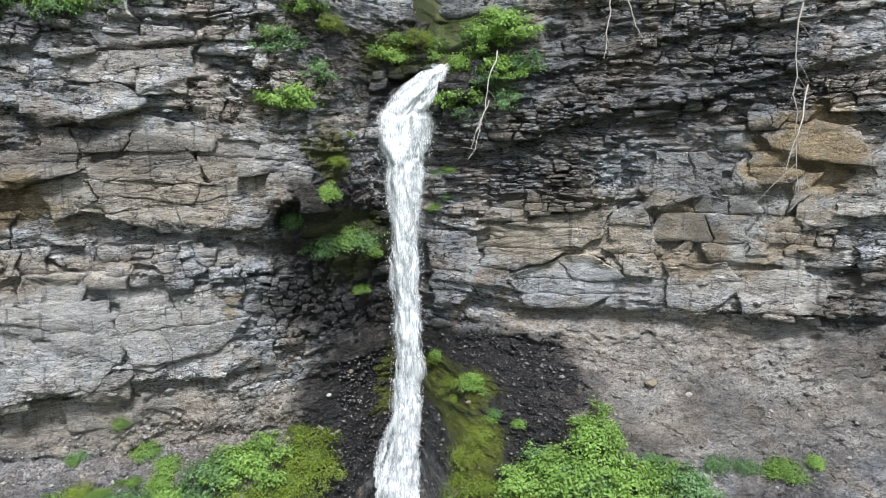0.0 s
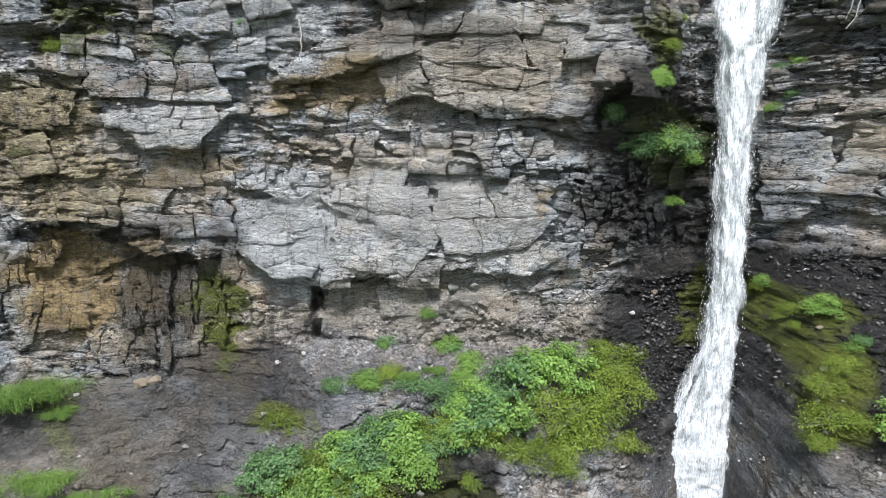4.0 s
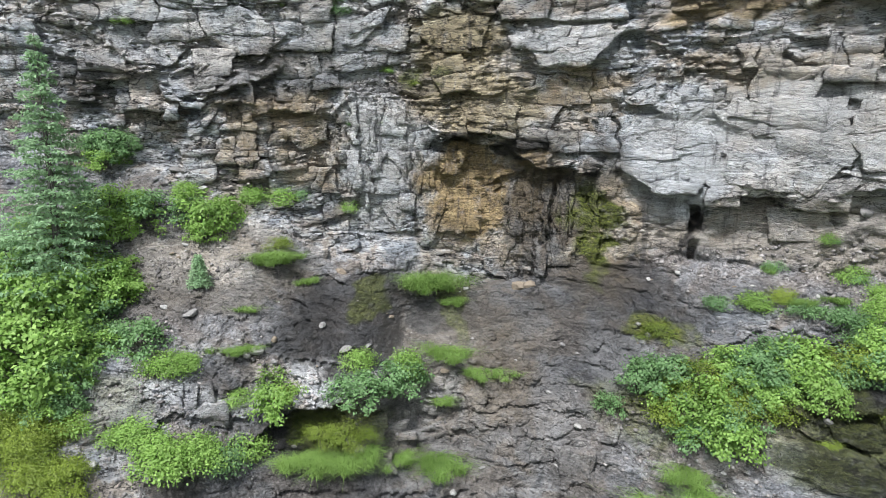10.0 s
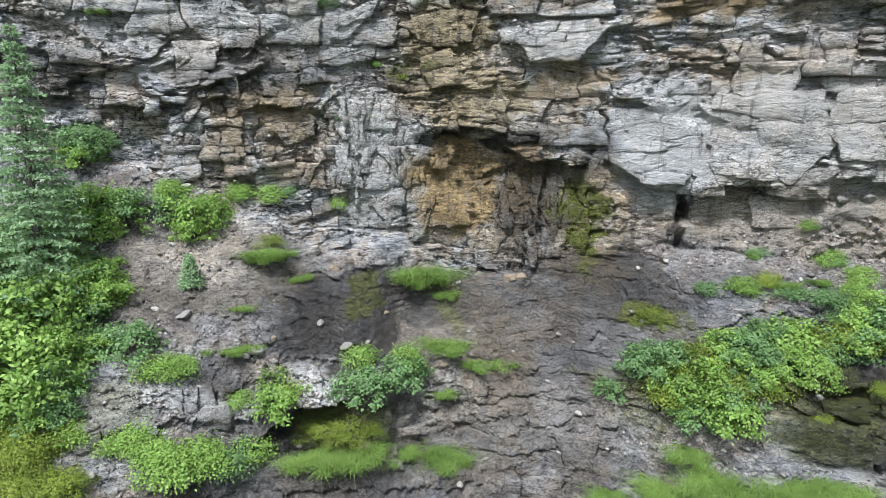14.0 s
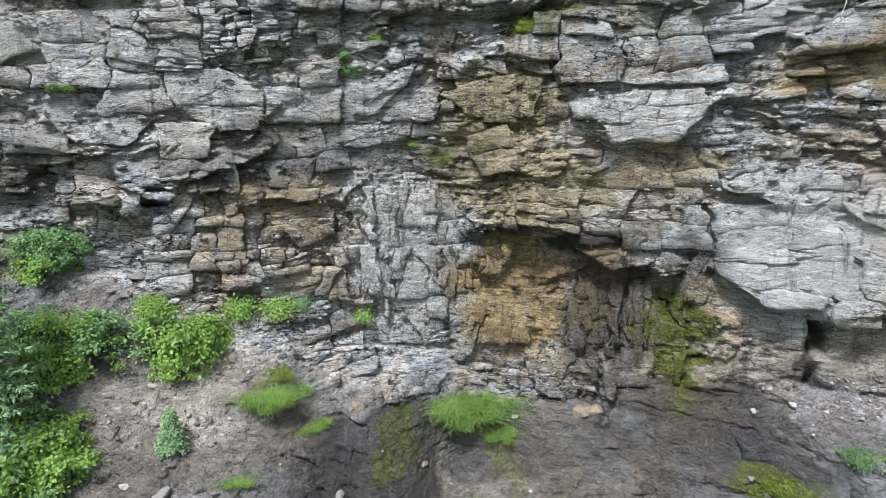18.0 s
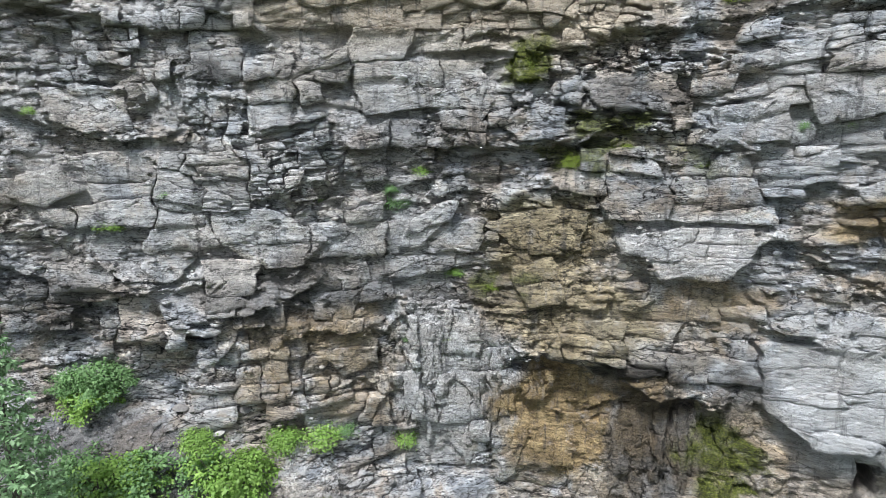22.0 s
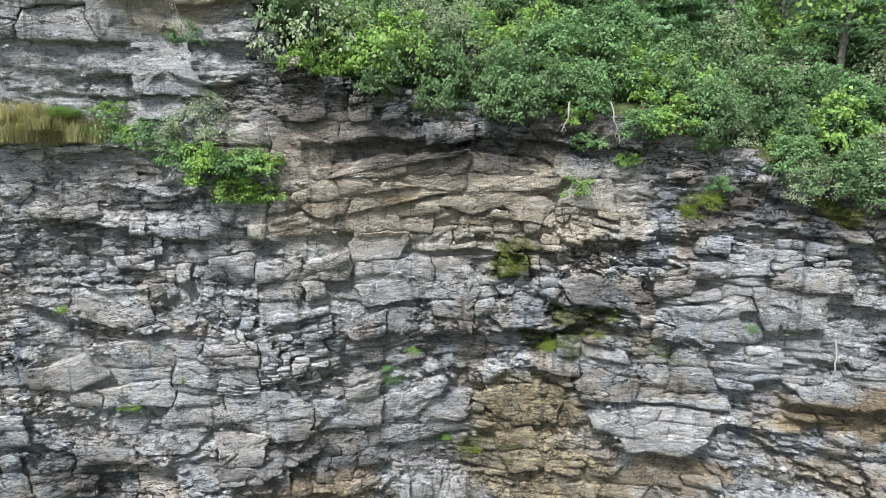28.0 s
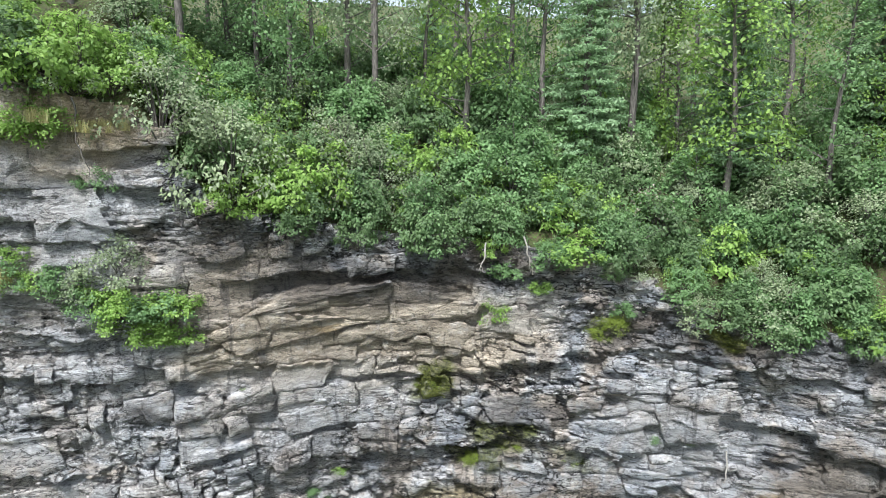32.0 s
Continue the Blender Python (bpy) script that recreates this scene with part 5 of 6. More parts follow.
plant('shrub', -5.57, 12.80, 0.41)
plant('shrub', -6.51, 13.26, 0.65)
plant('straw', -21.48, 13.44, 0.72)
plant('straw', -21.00, 13.44, 0.81)
plant('straw', -20.48, 13.73, 0.62)
plant('straw', -21.61, 13.87, 0.55)
plant('grass', -20.32, 14.16, 0.53)
plant('grass', -19.85, 13.73, 0.53)
plant('herb', -12.39, 6.36, 0.35)
plant('herb', -12.45, 6.76, 0.25)
plant('herb', -11.58, 7.21, 0.28)
plant('herb', -18.07, 6.76, 0.30)
plant('herb', -19.45, 5.93, 0.31)
plant('herb', -11.99, 2.52, 0.23)
plant('herb', -10.81, 2.59, 0.20)
plant('herb', -1.96, 8.31, 0.23)
plant('herb', -1.00, 10.32, 0.26)
plant('herb', -14.21, 10.09, 0.19)
plant('herb', -10.63, 4.37, 0.23)
plant('herb', -14.37, 6.52, 0.19)
plant('herb', -20.97, 8.86, 0.17)
plant('herb', -19.02, 8.98, 0.17)
plant('herb', -13.12, 7.56, 0.16)
plant('herb', -1.04, 8.32, 0.16)
plant('herb', -15.48, 2.91, 0.16)
plant('yellow', -8.76, 9.93, 0.38)
plant('yellow', -7.43, 7.36, 0.38)
plant('yellow', -6.54, 7.68, 0.31)
plant('yellow', -6.10, 7.76, 0.25)
plant('yellow', -4.68, 7.54, 0.35)
plant('yellow', -4.23, 7.39, 0.29)
plant('yellow', -9.64, 3.94, 0.23)
plant('yellow', -4.16, 9.58, 0.16)
plant('yellow', -3.45, 11.63, 0.49)
plant('yellow', -3.68, 11.37, 0.41)
plant('yellow', -3.09, 11.87, 0.49)
plant('shrub', -16.14, 11.87, 0.63)
plant('shrub', -16.32, 12.13, 0.63)
plant('shrub', -6.79, 12.01, 0.51)
plant('shrub', -2.99, 12.13, 0.49)
plant('shrub', -20.41, 0.93, 0.79)
plant('shrub', -20.04, 1.35, 0.56)

plant("alder", -17.0, 13.5, 0.95)
plant("alder", -17.9, 13.2, 0.7)
for u, z, r in ((-21.2, 18.9, 0.9), (-20.2, 18.6, 0.75), (-19.3, 18.9, 0.9), (-18.5, 18.4, 0.7), (-17.6, 18.3, 0.85), (-16.8, 18.3, 0.9), (-20.8, 19.8, 1.2), (-18.9, 19.9, 1.2)):
    plant("alder", u, z, r)
for u, z, r in ((-18.2, 17.6, 0.5), (-19.6, 17.9, 0.5), (-17.0, 17.4, 0.45), (-21.9, 13.6, 0.7), (-20.8, 13.7, 0.75), (-20.2, 13.5, 0.7), (-19.6, 13.6, 0.6), (-21.2, 14.0, 0.65)):
    plant("straw", u, z, r)

# the hedge of shrubs along the edge, and the wood behind it
for k in range(268):
    u = -16.2 + 21.5 * ((k * 0.618034) % 1.0)
    row = k % 5
    top = float(np.interp(u, TOP_X, TOP_Z))
    z = top + (-0.25, 0.5, 1.5, 2.8, 4.4)[row] + pick.uniform(-0.25, 0.5)
    if u < -14.5 and row < 2:
        z += 1.2
    if row == 0 and k % 2 and u < 1.0:
        continue
    r = pick.uniform(0.6, 1.08) * (0.85, 0.95, 1.1, 1.3, 1.4)[row]
    model = pick.choice(KIND["alder"] + KIND["alder"][:2] + (KIND["dead"] if row in (1, 2) and k % 3 == 0 else []))
    ob = sized(model, on_cliff(u, z) - Vector((0, 0, 0.1)), pick.uniform(0, 360), r, 0, pick.uniform(0.95, 1.35))
    tagged(ob, group=GROUPS["alder"])
for k in range(70):
    u = -24 + 42 * ((k * 0.754878) % 1.0)
    top = float(np.interp(u, TOP_X, TOP_Z))
    if 12.0 < u < 14.4:
        continue
    z = top + 0.3 + (k % 4) * 1.7 + pick.uniform(0, 0.8)
    ob = sized(pick.choice(KIND["alder"]), on_cliff(u, min(z, 23)) - Vector((0, 0, 0.1)), pick.uniform(0, 360), pick.uniform(0.9, 1.6), 0, pick.uniform(1.0, 1.4))
    tagged(ob, group=GROUPS["alder"])

# ---- trees ----


def make_spruce(seed, height, radius, label, dead_foot=0.12):
    rng = np.random.default_rng(seed)
    lines = [[((0, 0, -0.3), 0.018 * height + 0.02), ((0.02, 0, height * 0.5), 0.011 * height), ((0, 0.02, height), 0.01)]]
    at, out = [], []
    z = dead_foot * height
    while z < height * 0.985:
        f = (height - z) / (height * (1 - dead_foot))
        n = 5 + int(4 * f)
        start = rng.uniform(0, 6.28)
        for m in range(n):
            a = start + 6.283 * m / n + rng.normal(0, 0.18)
            foot = z
            z = min(foot + rng.normal(0, 0.013) * height, height * 0.99)
            reach = radius * (f**0.8) * rng.uniform(0.7, 1.12) + 0.06
            d = np.array([math.cos(a), math.sin(a), 0])
            end = d * reach + (0, 0, z - 0.10 * reach + 0.12 * reach * rng.uniform(0, 1))
            lines.append([((0, 0, z), 0.012 + 0.006 * f), (d * reach * 0.5 + (0, 0, z - 0.08 * reach), 0.009), (end, 0.003)])
            for s in np.arange(0.18, 1.02, 0.022 / max(reach, 0.3)):
                p = d * reach * s + (0, 0, z - 0.09 * reach * s)
                w = 0.26 * reach * (1.1 - s) + 0.05
                for side in (-1, 1):
                    q = np.array([-d[1], d[0], 0]) * side
                    k = rng.uniform(0.25, 1.0)
                    at.append(p + q * w * k + (0, 0, rng.normal(0, 0.02) - 0.05 * w))
                    out.append(d * 0.7 + q * 0.8)
            z = foot
        z += height * 0.028 * rng.uniform(0.8, 1.2) + 0.02
    at, out = np.array(at), np.array(out)
    v, q = leaves(rng, at, out / np.linalg.norm(out, axis=1)[:, None], 0.026 + 0.003 * height, 0.35, 2.6)
    base = tagged(new("spruce"), label, "tree")
    part("trunk", mesh_from("trunk", *sticks(lines[:1], 8), BARK), base)
    tagged(part("branchwork", mesh_from("branchwork", *sticks(lines[1:], 3), BARK), base), kind="stuff")
    part("crown", mesh_from("crown", v, q, NEEDLE), base)
    return base


def make_tree(seed, height, leaf, label, crown=0.3):
    rng = np.random.default_rng(seed)
    bend = rng.normal(0, 0.25, (4, 2))
    trunk = [((bend[k][0] * k * 0.4, bend[k][1] * k * 0.4, height * f - (0.4 if k == 0 else 0)), 0.012 * height * (1.08 - f)) for k, f in enumerate((0, 0.33, 0.66, 1.0))]
    limbs, at = [], []
    for m in range(44):
        f = rng.uniform(crown, 1.0)
        p = np.array([np.interp(f, (0, 0.33, 0.66, 1), [t[0][i] for t in trunk]) for i in (0, 1)] + [height * f])
        a, reach = rng.uniform(0, 6.28), height * 0.17 * (1.25 - f) * rng.uniform(0.6, 1.3)
        e = p + (math.cos(a) * reach, math.sin(a) * reach, reach * rng.uniform(0.2, 0.8))
        limbs.append([(p, 0.03), ((p + e) / 2 + rng.normal(0, 0.05, 3), 0.018), (e, 0.006)])
        for s in (0.45, 0.7, 0.9, 1.0):
            at.append(np.repeat([p + (e - p) * s], 22, 0) + rng.normal(0, 0.24, (22, 3)))
    at = np.concatenate(at)
    out = at - (0, 0, height * 0.6)
    v, q = leaves(rng, at, out / np.linalg.norm(out, axis=1)[:, None], 0.085)
    base = tagged(new("birch_tree"), label, "tree")
    part("trunk", mesh_from("trunk", *sticks([trunk], 8), BARK), base)
    tagged(part("branchwork", mesh_from("branchwork", *sticks(limbs, 3), BARK), base), kind="stuff")
    part("crown", mesh_from("crown", v, q, leaf), base)
    return base


near_spruce = make_spruce(21, 7.5, 1.7, "young green spruce standing on the overgrown slope", 0.03)
near_spruce.location = (-19.25, -5.1, -2.6)
small_spruce = make_spruce(22, 1.0, 0.35, "very young blue-green spruce on the slope", 0.02)
spruces = [make_spruce(23, 11.0, 1.9, "tall dark spruce in the wood above the cliff"), make_spruce(24, 8.0, 1.6, "half-grown spruce in the wood above the cliff")]
birches = [make_tree(25, 10, LEAF, "slender leafy tree in the wood above the cliff", 0.08), make_tree(26, 9, LEAF_LIME, "light green leafy tree in the wood above the cliff", 0.1), make_tree(27, 11, LEAF_GREY, "pale green leafy tree in the wood above the cliff", 0.2)]
small_spruce.location = on_cliff(-17.6, -2.6)


def tree_at(model, u, z, size, group):
    ob = sized(model, on_cliff(u, z) - Vector((0, 0, 0.1)), pick.uniform(0, 360), size)
    return tagged(ob, group=group)


tree_at(spruces[0], -3.4, 15.9, 0.85, "spruces above the cliff")
tree_at(spruces[1], 0.9, 15.4, 1.0, "spruces above the cliff")
tree_at(spruces[0], 2.2, 17.5, 1.0, "spruces above the cliff")
tree_at(spruces[1], -6.5, 20.0, 1.1, "spruces above the cliff")
tree_at(spruces[0], 5.0, 17.0, 1.0, "spruces above the cliff")
tree_at(spruces[1], -26, 12.0, 0.9, "spruces above the cliff")
for k in range(52):
    u = -18 + 28 * ((k * 0.618034 + 0.21) % 1.0)
    top = float(np.interp(u, TOP_X, TOP_Z))
    tree_at(birches[k % 3], u, min(top + 2.6 + (k % 5) * 0.9 + pick.uniform(0, 0.6), 23), pick.uniform(0.75, 1.1), "leafy trees above the cliff")
for k in range(14):
    u = (-22, -20.5, 6, 8, 9.5, 11, 15.5, 17, 18.5, 20, 22, 24, -24, -26)[k]
    tree_at(birches[k % 3], u, float(np.interp(u, TOP_X, TOP_Z)) + 0.9 + (k % 3), pick.uniform(0.6, 0.9), "leafy trees above the cliff")

# ---- the waterfall ----
FALL_U = [14.3, 14.2, 14.1, 13.8, 13.55, 13.45, 13.45, 13.5, 13.5, 13.35, 12.9]
FALL_Z = [11.1, 10.8, 10.45, 9.7, 8.9, 7.5, 5.0, 2.0, -1.0, -4.0, -8.5]
FALL_D = [-2.2, -0.9, 0.1, 0.55, 0.8, 0.88, 0.95, 1.0, 1.02, 1.05, 1.3]
FALL_W = [0.9, 1.1, 1.25, 2.0, 2.3, 1.65, 1.25, 1.15, 1.25, 1.6, 3.6]


def water_sheet(name, seed, steps, wide, forward, shrink, u_from=0.0, u_to=1.0, shift=None):
    """A strip of falling water: rows run down the fall, columns across it; `body` is full in the middle and thin at the rims."""
    rng = np.random.default_rng(seed)
    k = np.linspace(u_from, u_to, steps) * (len(FALL_U) - 1)
    idx = np.arange(len(FALL_U))
    cu, cz, cd, cw = (np.interp(k, idx, f) for f in (FALL_U, FALL_Z, FALL_D, FALL_W))
    s = np.linspace(-1, 1, wide)
    zz = np.repeat(cz[:, None], wide, 1)
    wob = 0.10 * fractal(s[None] * 3 + 0 * zz, zz / 1.1, seed, 3) + 0.05 * fractal(s[None] * 8 + 0 * zz, zz / 0.4, seed + 9, 3)
    rim = 1 + 0.16 * fractal(0 * zz + np.sign(s)[None] * 7, zz / 0.5, seed + 4, 4)
    side = cu[:, None] + s[None] * cw[:, None] * 0.5 * shrink * rim * 0.95
    if shift is not None:
        side = side + shift(cz)[:, None]
    ox, oy = outward(np.repeat(cu[:, None], wide, 1))
    d = cd[:, None] + forward + 0.28 * shrink * (1 - s[None] ** 2) + wob
    x = np.repeat(cu[:, None], wide, 1) + ox * d - oy * (side - cu[:, None]) * 1.0
    y = wall_y(np.repeat(cu[:, None], wide, 1)) + oy * d + ox * (side - cu[:, None]) * 1.0
    zz = zz + 0.12 * fractal(s[None] * 4 + 0 * zz, zz, seed + 3, 2)
    ids = np.arange(steps * wide).reshape(steps, wide)
    quads = np.stack([ids[:-1, :-1], ids[1:, :-1], ids[1:, 1:], ids[:-1, 1:]], -1).reshape(-1, 4)
    me = mesh_from(name, np.stack([x, y, zz], -1).reshape(-1, 3), quads, WATER, True)
    body = np.clip(1.0 - abs(s[None]) ** 2.5 + 0 * zz + 0.35 * fractal(s[None] * 5 + 0 * zz, zz / 1.6, seed + 6, 3), 0, 1)
    me.attributes.new("body", "FLOAT", "POINT").data.foreach_set("value", body.astype(np.float32).ravel())
    return me


fall = tagged(new("waterfall"), "narrow white waterfall plunging from a notch in the cliff", "waterfall")
part("water_core", water_sheet("water_core", 301, 520, 26, 0.0, 0.85), fall)
part("water_veil", water_sheet("water_veil", 302, 520, 30, 0.22, 1.05), fall)
part("water_back", water_sheet("water_back", 303, 420, 22, -0.2, 1.15), fall)
part("side_stream", water_sheet("side_stream", 304, 220, 16, 0.3, 0.7, 0.78, 1.0, lambda z: -0.15 - 0.22 * np.clip(-1.5 - z, 0, 9)), fall)
part("foam", water_sheet("foam", 305, 120, 30, 0.45, 1.25, 0.925, 1.0, lambda z: -0.2 + 0 * z), fall)
rng = np.random.default_rng(310)
n = 1500
dz = rng.uniform(-8, 9.8, n)
du = np.interp(-dz, [-v for v in FALL_Z], FALL_U)
dd = np.interp(-dz, [-v for v in FALL_Z], FALL_D) + rng.normal(0.15, 0.25, n)
dw = np.interp(-dz, [-v for v in FALL_Z], FALL_W) * 0.5 * np.where(rng.uniform(size=n) < 0.5, -1, 1) * rng.uniform(0.5, 1.12, n)
ox, oy = outward(du)
at = np.stack([du + ox * dd - oy * dw, wall_y(du) + oy * dd + ox * dw, dz], 1)
s = rng.uniform(0.004, 0.012, n)[:, None]
long = s * rng.uniform(1.5, 5, n)[:, None]
shape = np.array([(1, 0, 0), (0, 1, 0), (-1, 0, 0), (0, -1, 0)], float)
drop_v = np.concatenate([at[:, None] + shape[None] * s[:, None], (at + (0, 0, 1) * long)[:, None], (at - (0, 0, 1) * long)[:, None]], 1).reshape(-1, 3)
tri = np.array([(0, 1, 4), (1, 2, 4), (2, 3, 4), (3, 0, 4), (1, 0, 5), (2, 1, 5), (3, 2, 5), (0, 3, 5)])
drop_f = (np.arange(n)[:, None, None] * 6 + tri[None]).reshape(-1, 3)
kd = Nodes("water_drops")
DROPS = kd.done((0.88, 0.9, 0.92), 0.3, None, 0.5)
tagged(part("spray", mesh_from("spray", drop_v, drop_f, DROPS), fall), kind="stuff")

# ---- stones ----


def rock_mesh(name, seed, material, flat=0.7, cuts=1):
    """An angular stone: a split block with its corners knocked off."""
    rng = np.random.default_rng(seed)
    bm = bmesh.new()
    bmesh.ops.create_icosphere(bm, subdivisions=cuts, radius=1)
    planes = rng.normal(0, 1, (9, 3))
    planes /= np.linalg.norm(planes, axis=1)[:, None]
    for v in bm.verts:
        p = np.array(v.co)
        for q in planes:
            over = p @ q - 0.62
            if over > 0:
                p = p - q * over
        p = p + rng.normal(0, 0.035, 3)
        v.co = p * (1.0, 0.8, flat)
    me = bpy.data.meshes.new(name)
    bm.to_mesh(me)
    bm.free()
    me.materials.append(material)
    return me


STONES = {kind: [rock_mesh("stone", 400 + 7 * n + m, mat, 0.5 + 0.15 * m, 2) for m in range(3)] for n, (kind, mat) in enumerate((("pale", PALE_STONE), ("grey", GREY_STONE), ("tan", TAN_STONE)))}
STONE_LABEL = {"pale": "pale weathered stone lying on the slope", "grey": "grey angular stone lying on the scree", "tan": "brown angular stone lying on the slope"}


def stone(kind, u, z, size):
    ob = new("stone", pick.choice(STONES[kind]))
    ob.matrix_basis = Matrix.LocRotScale(on_cliff(u, z) + facing(u) * size * 0.15, Euler((pick.uniform(-0.4, 0.4), pick.uniform(-0.4, 0.4), pick.uniform(0, 6.28))), (size, size, size * pick.uniform(0.8, 1.1)))
    return tagged(ob, STONE_LABEL[kind], "stone", "stones on the slope")


stone('pale', -19.96, -6.32, 0.18)
stone('grey', -12.61, -4.48, 0.22)
stone('tan', -5.37, -3.18, 0.32)
stone('pale', -7.75, -3.40, 0.13)
stone('pale', -17.35, 0.20, 0.18)
stone('grey', -17.97, -3.31, 0.26)
stone('grey', -15.77, -4.30, 0.27)
stone('grey', -16.14, -4.39, 0.22)
stone('grey', -16.66, 0.72, 0.23)
stone('grey', -18.24, 0.86, 0.23)
stone('pale', -18.85, -3.13, 0.13)
stone('grey', -17.93, 0.77, 0.20)
stone('tan', -12.59, -2.60, 0.25)
stone('pale', -20.38, -2.04, 0.14)
stone('pale', -21.39, -6.47, 0.19)
stone('grey', -16.82, -5.48, 0.13)
stone('pale', -22.21, -5.34, 0.14)
stone('tan', 18.94, 0.59, 0.32)
stone('pale', 15.92, -2.59, 0.18)
stone('grey', -1.69, -3.80, 0.15)
stone('grey', 4.46, -0.02, 0.28)
stone('tan', -5.78, -3.28, 0.40)
stone('grey', -17.53, 1.13, 0.19)
stone('grey', -17.94, 1.46, 0.21)
stone('pale', -17.31, 0.23, 0.16)
stone('grey', 5.10, 0.02, 0.25)
stone('grey', -11.71, -4.52, 0.14)
stone('pale', -3.87, -6.64, 0.17)
stone('pale', -4.66, -7.78, 0.13)
stone('grey', -3.55, -7.44, 0.17)
stone('grey', -15.19, 3.11, 0.13)

for k in range(150):
    u = -21 + 42 * ((k * 0.618034 + 0.4) % 1.0) + pick.uniform(-1.2, 1.2)
    foot = float(np.interp(u, FOOT_X, FOOT_Z))
    z = foot - 0.5 - 6.0 * pick.random()
    if 12.3 < u < 14.6:
        continue
    stone(("grey", "pale", "grey", "tan")[k % 4], u, z, 0.05 + 0.13 * pick.random() ** 2)

rng = np.random.default_rng(420)
n = 44000
su, sz = rng.uniform(-22, 23.5, n), rng.uniform(-9.3, 1.5, n)
keep = (sz < np.interp(su, FOOT_X, FOOT_Z) - 0.1) & (rng.random(n) > 0.2 + 1.6 * TINT["dark"][np.searchsorted(U1, su), np.searchsorted(Z1, sz)])
su, sz = su[keep], sz[keep]
gi, gj = np.searchsorted(U1, su), np.searchsorted(Z1, sz)
at = PLACE[gi, gj] + rng.normal(0, 0.012, (len(su), 3))
n = len(su)
size = (0.018 + 0.085 * rng.random(n) ** 3)[:, None, None]
shape = np.array([(1, 0, 0), (0, 1, 0), (-1, 0, 0), (0, -1, 0), (0, 0, 0.7), (0, 0, -0.7)], float)[None] * rng.uniform(0.5, 1.3, (n, 6, 1)) + rng.normal(0, 0.22, (n, 6, 3))
v = (at[:, None] + shape * size).reshape(-1, 3)
f = (np.arange(n)[:, None, None] * 6 + tri[None]).reshape(-1, 3)
tagged(new("scree_stones", mesh_from("scree_stones", v, f, GRAVEL)), "loose small grey stones strewn over the scree slope", "gravel", kind="stuff")

n = 9000
su, sz = rng.uniform(10.6, 17.6, n), rng.uniform(-8.5, 2.0, n)
keep = (TINT["dark"][np.searchsorted(U1, su), np.searchsorted(Z1, sz)] > 0.55) & (TINT["moss"][np.searchsorted(U1, su), np.searchsorted(Z1, sz)] < 0.3) & (sz < np.interp(su, FOOT_X, FOOT_Z) - 0.2)
su, sz = su[keep], sz[keep]
n = len(su)
at = PLACE[np.searchsorted(U1, su), np.searchsorted(Z1, sz)]
size = (0.035 + 0.10 * rng.random(n) ** 3)[:, None, None]
shape = np.array([(1, 0, 0), (0, 1, 0), (-1, 0, 0), (0, -1, 0), (0, 0, 0.5), (0, 0, -0.5)], float)[None] * rng.uniform(0.5, 1.3, (n, 6, 1)) + rng.normal(0, 0.25, (n, 6, 3))
v = (at[:, None] + shape * size).reshape(-1, 3)
f = (np.arange(n)[:, None, None] * 6 + tri[None]).reshape(-1, 3)
tagged(new("wet_stones", mesh_from("wet_stones", v, f, WET_STONE)), "loose wet black stones beside the waterfall", "gravel", kind="stuff")

# ---- roots, poles and dead branches ----


def hanging_root(name, seed, at, length, label, twigs=6, lean=0.15, mat=None):
    rng = np.random.default_rng(seed)
    p, line = np.array(at, float), []
    for k in range(12):
        line.append((tuple(p), 0.022 * (1 - k / 13) + 0.006))
        p = p + np.array([rng.normal(lean, 0.25), rng.normal(0, 0.12), -1]) * length / 11
    lines = [line]
    for m in range(twigs):
        q = np.array(line[rng.integers(1, 11)][0])
        way = rng.normal(0, 1, 3) * (0.6, 0.3, 0.4) - (0, 0, 0.35)
        lines.append([(tuple(q), 0.01), (tuple(q + way * length * 0.09), 0.007), (tuple(q + way * length * 0.17 - (0, 0, 0.06)), 0.003)])
    ob = tagged(new(name), label, "root")
    part("stem", mesh_from("stem", *sticks(lines[:1], 5), mat or PALE_BARK), ob)
    for extra in lines[1:]:
        part("twig", mesh_from("twig", *sticks([extra], 3), mat or PALE_BARK), ob)
    return ob


hanging_root('hanging_root', 501, (20.85, -12.51, 11.98), 5.48, 'long pale dead root hanging down the cliff', 14, 0.02)
hanging_root('hanging_root', 502, (21.08, -12.74, 9.74), 2.52, 'pale dead root hanging down the cliff', 8, -0.30)
hanging_root('hanging_root', 503, (14.78, -6.35, 10.98), 3.40, 'pale dead branch hanging beside the waterfall', 8, -0.35)
hanging_root('hanging_root', 504, (17.23, -8.70, 12.35), 1.71, 'tangle of grey hanging roots under the edge', 14, -0.15)
hanging_root('hanging_root', 505, (17.57, -9.06, 12.32), 1.33, 'tangle of grey hanging roots under the edge', 10, 0.35)
hanging_root('hanging_root', 506, (-0.23, -0.13, 8.38), 1.84, 'thin pale dead stem hanging on the cliff', 0, 0.00)
hanging_root('hanging_root', 507, (-6.94, 1.44, 14.95), 1.33, 'bare grey roots hanging from the edge', 12, -0.20)
hanging_root('hanging_root', 508, (-6.08, 0.87, 14.46), 1.13, 'bare grey roots hanging from the edge', 8, 0.10)
hanging_root('hanging_root', 509, (-4.98, 2.08, 14.83), 1.39, 'bare grey roots hanging from the edge', 8, 0.25)
hanging_root('hanging_root', 510, (-8.81, 1.61, 14.99), 1.17, 'bare grey roots hanging from the edge', 8, 0.00)
hanging_root('hanging_root', 511, (-2.63, 2.12, 14.34), 0.90, 'bare grey roots hanging from the edge', 6, -0.30)
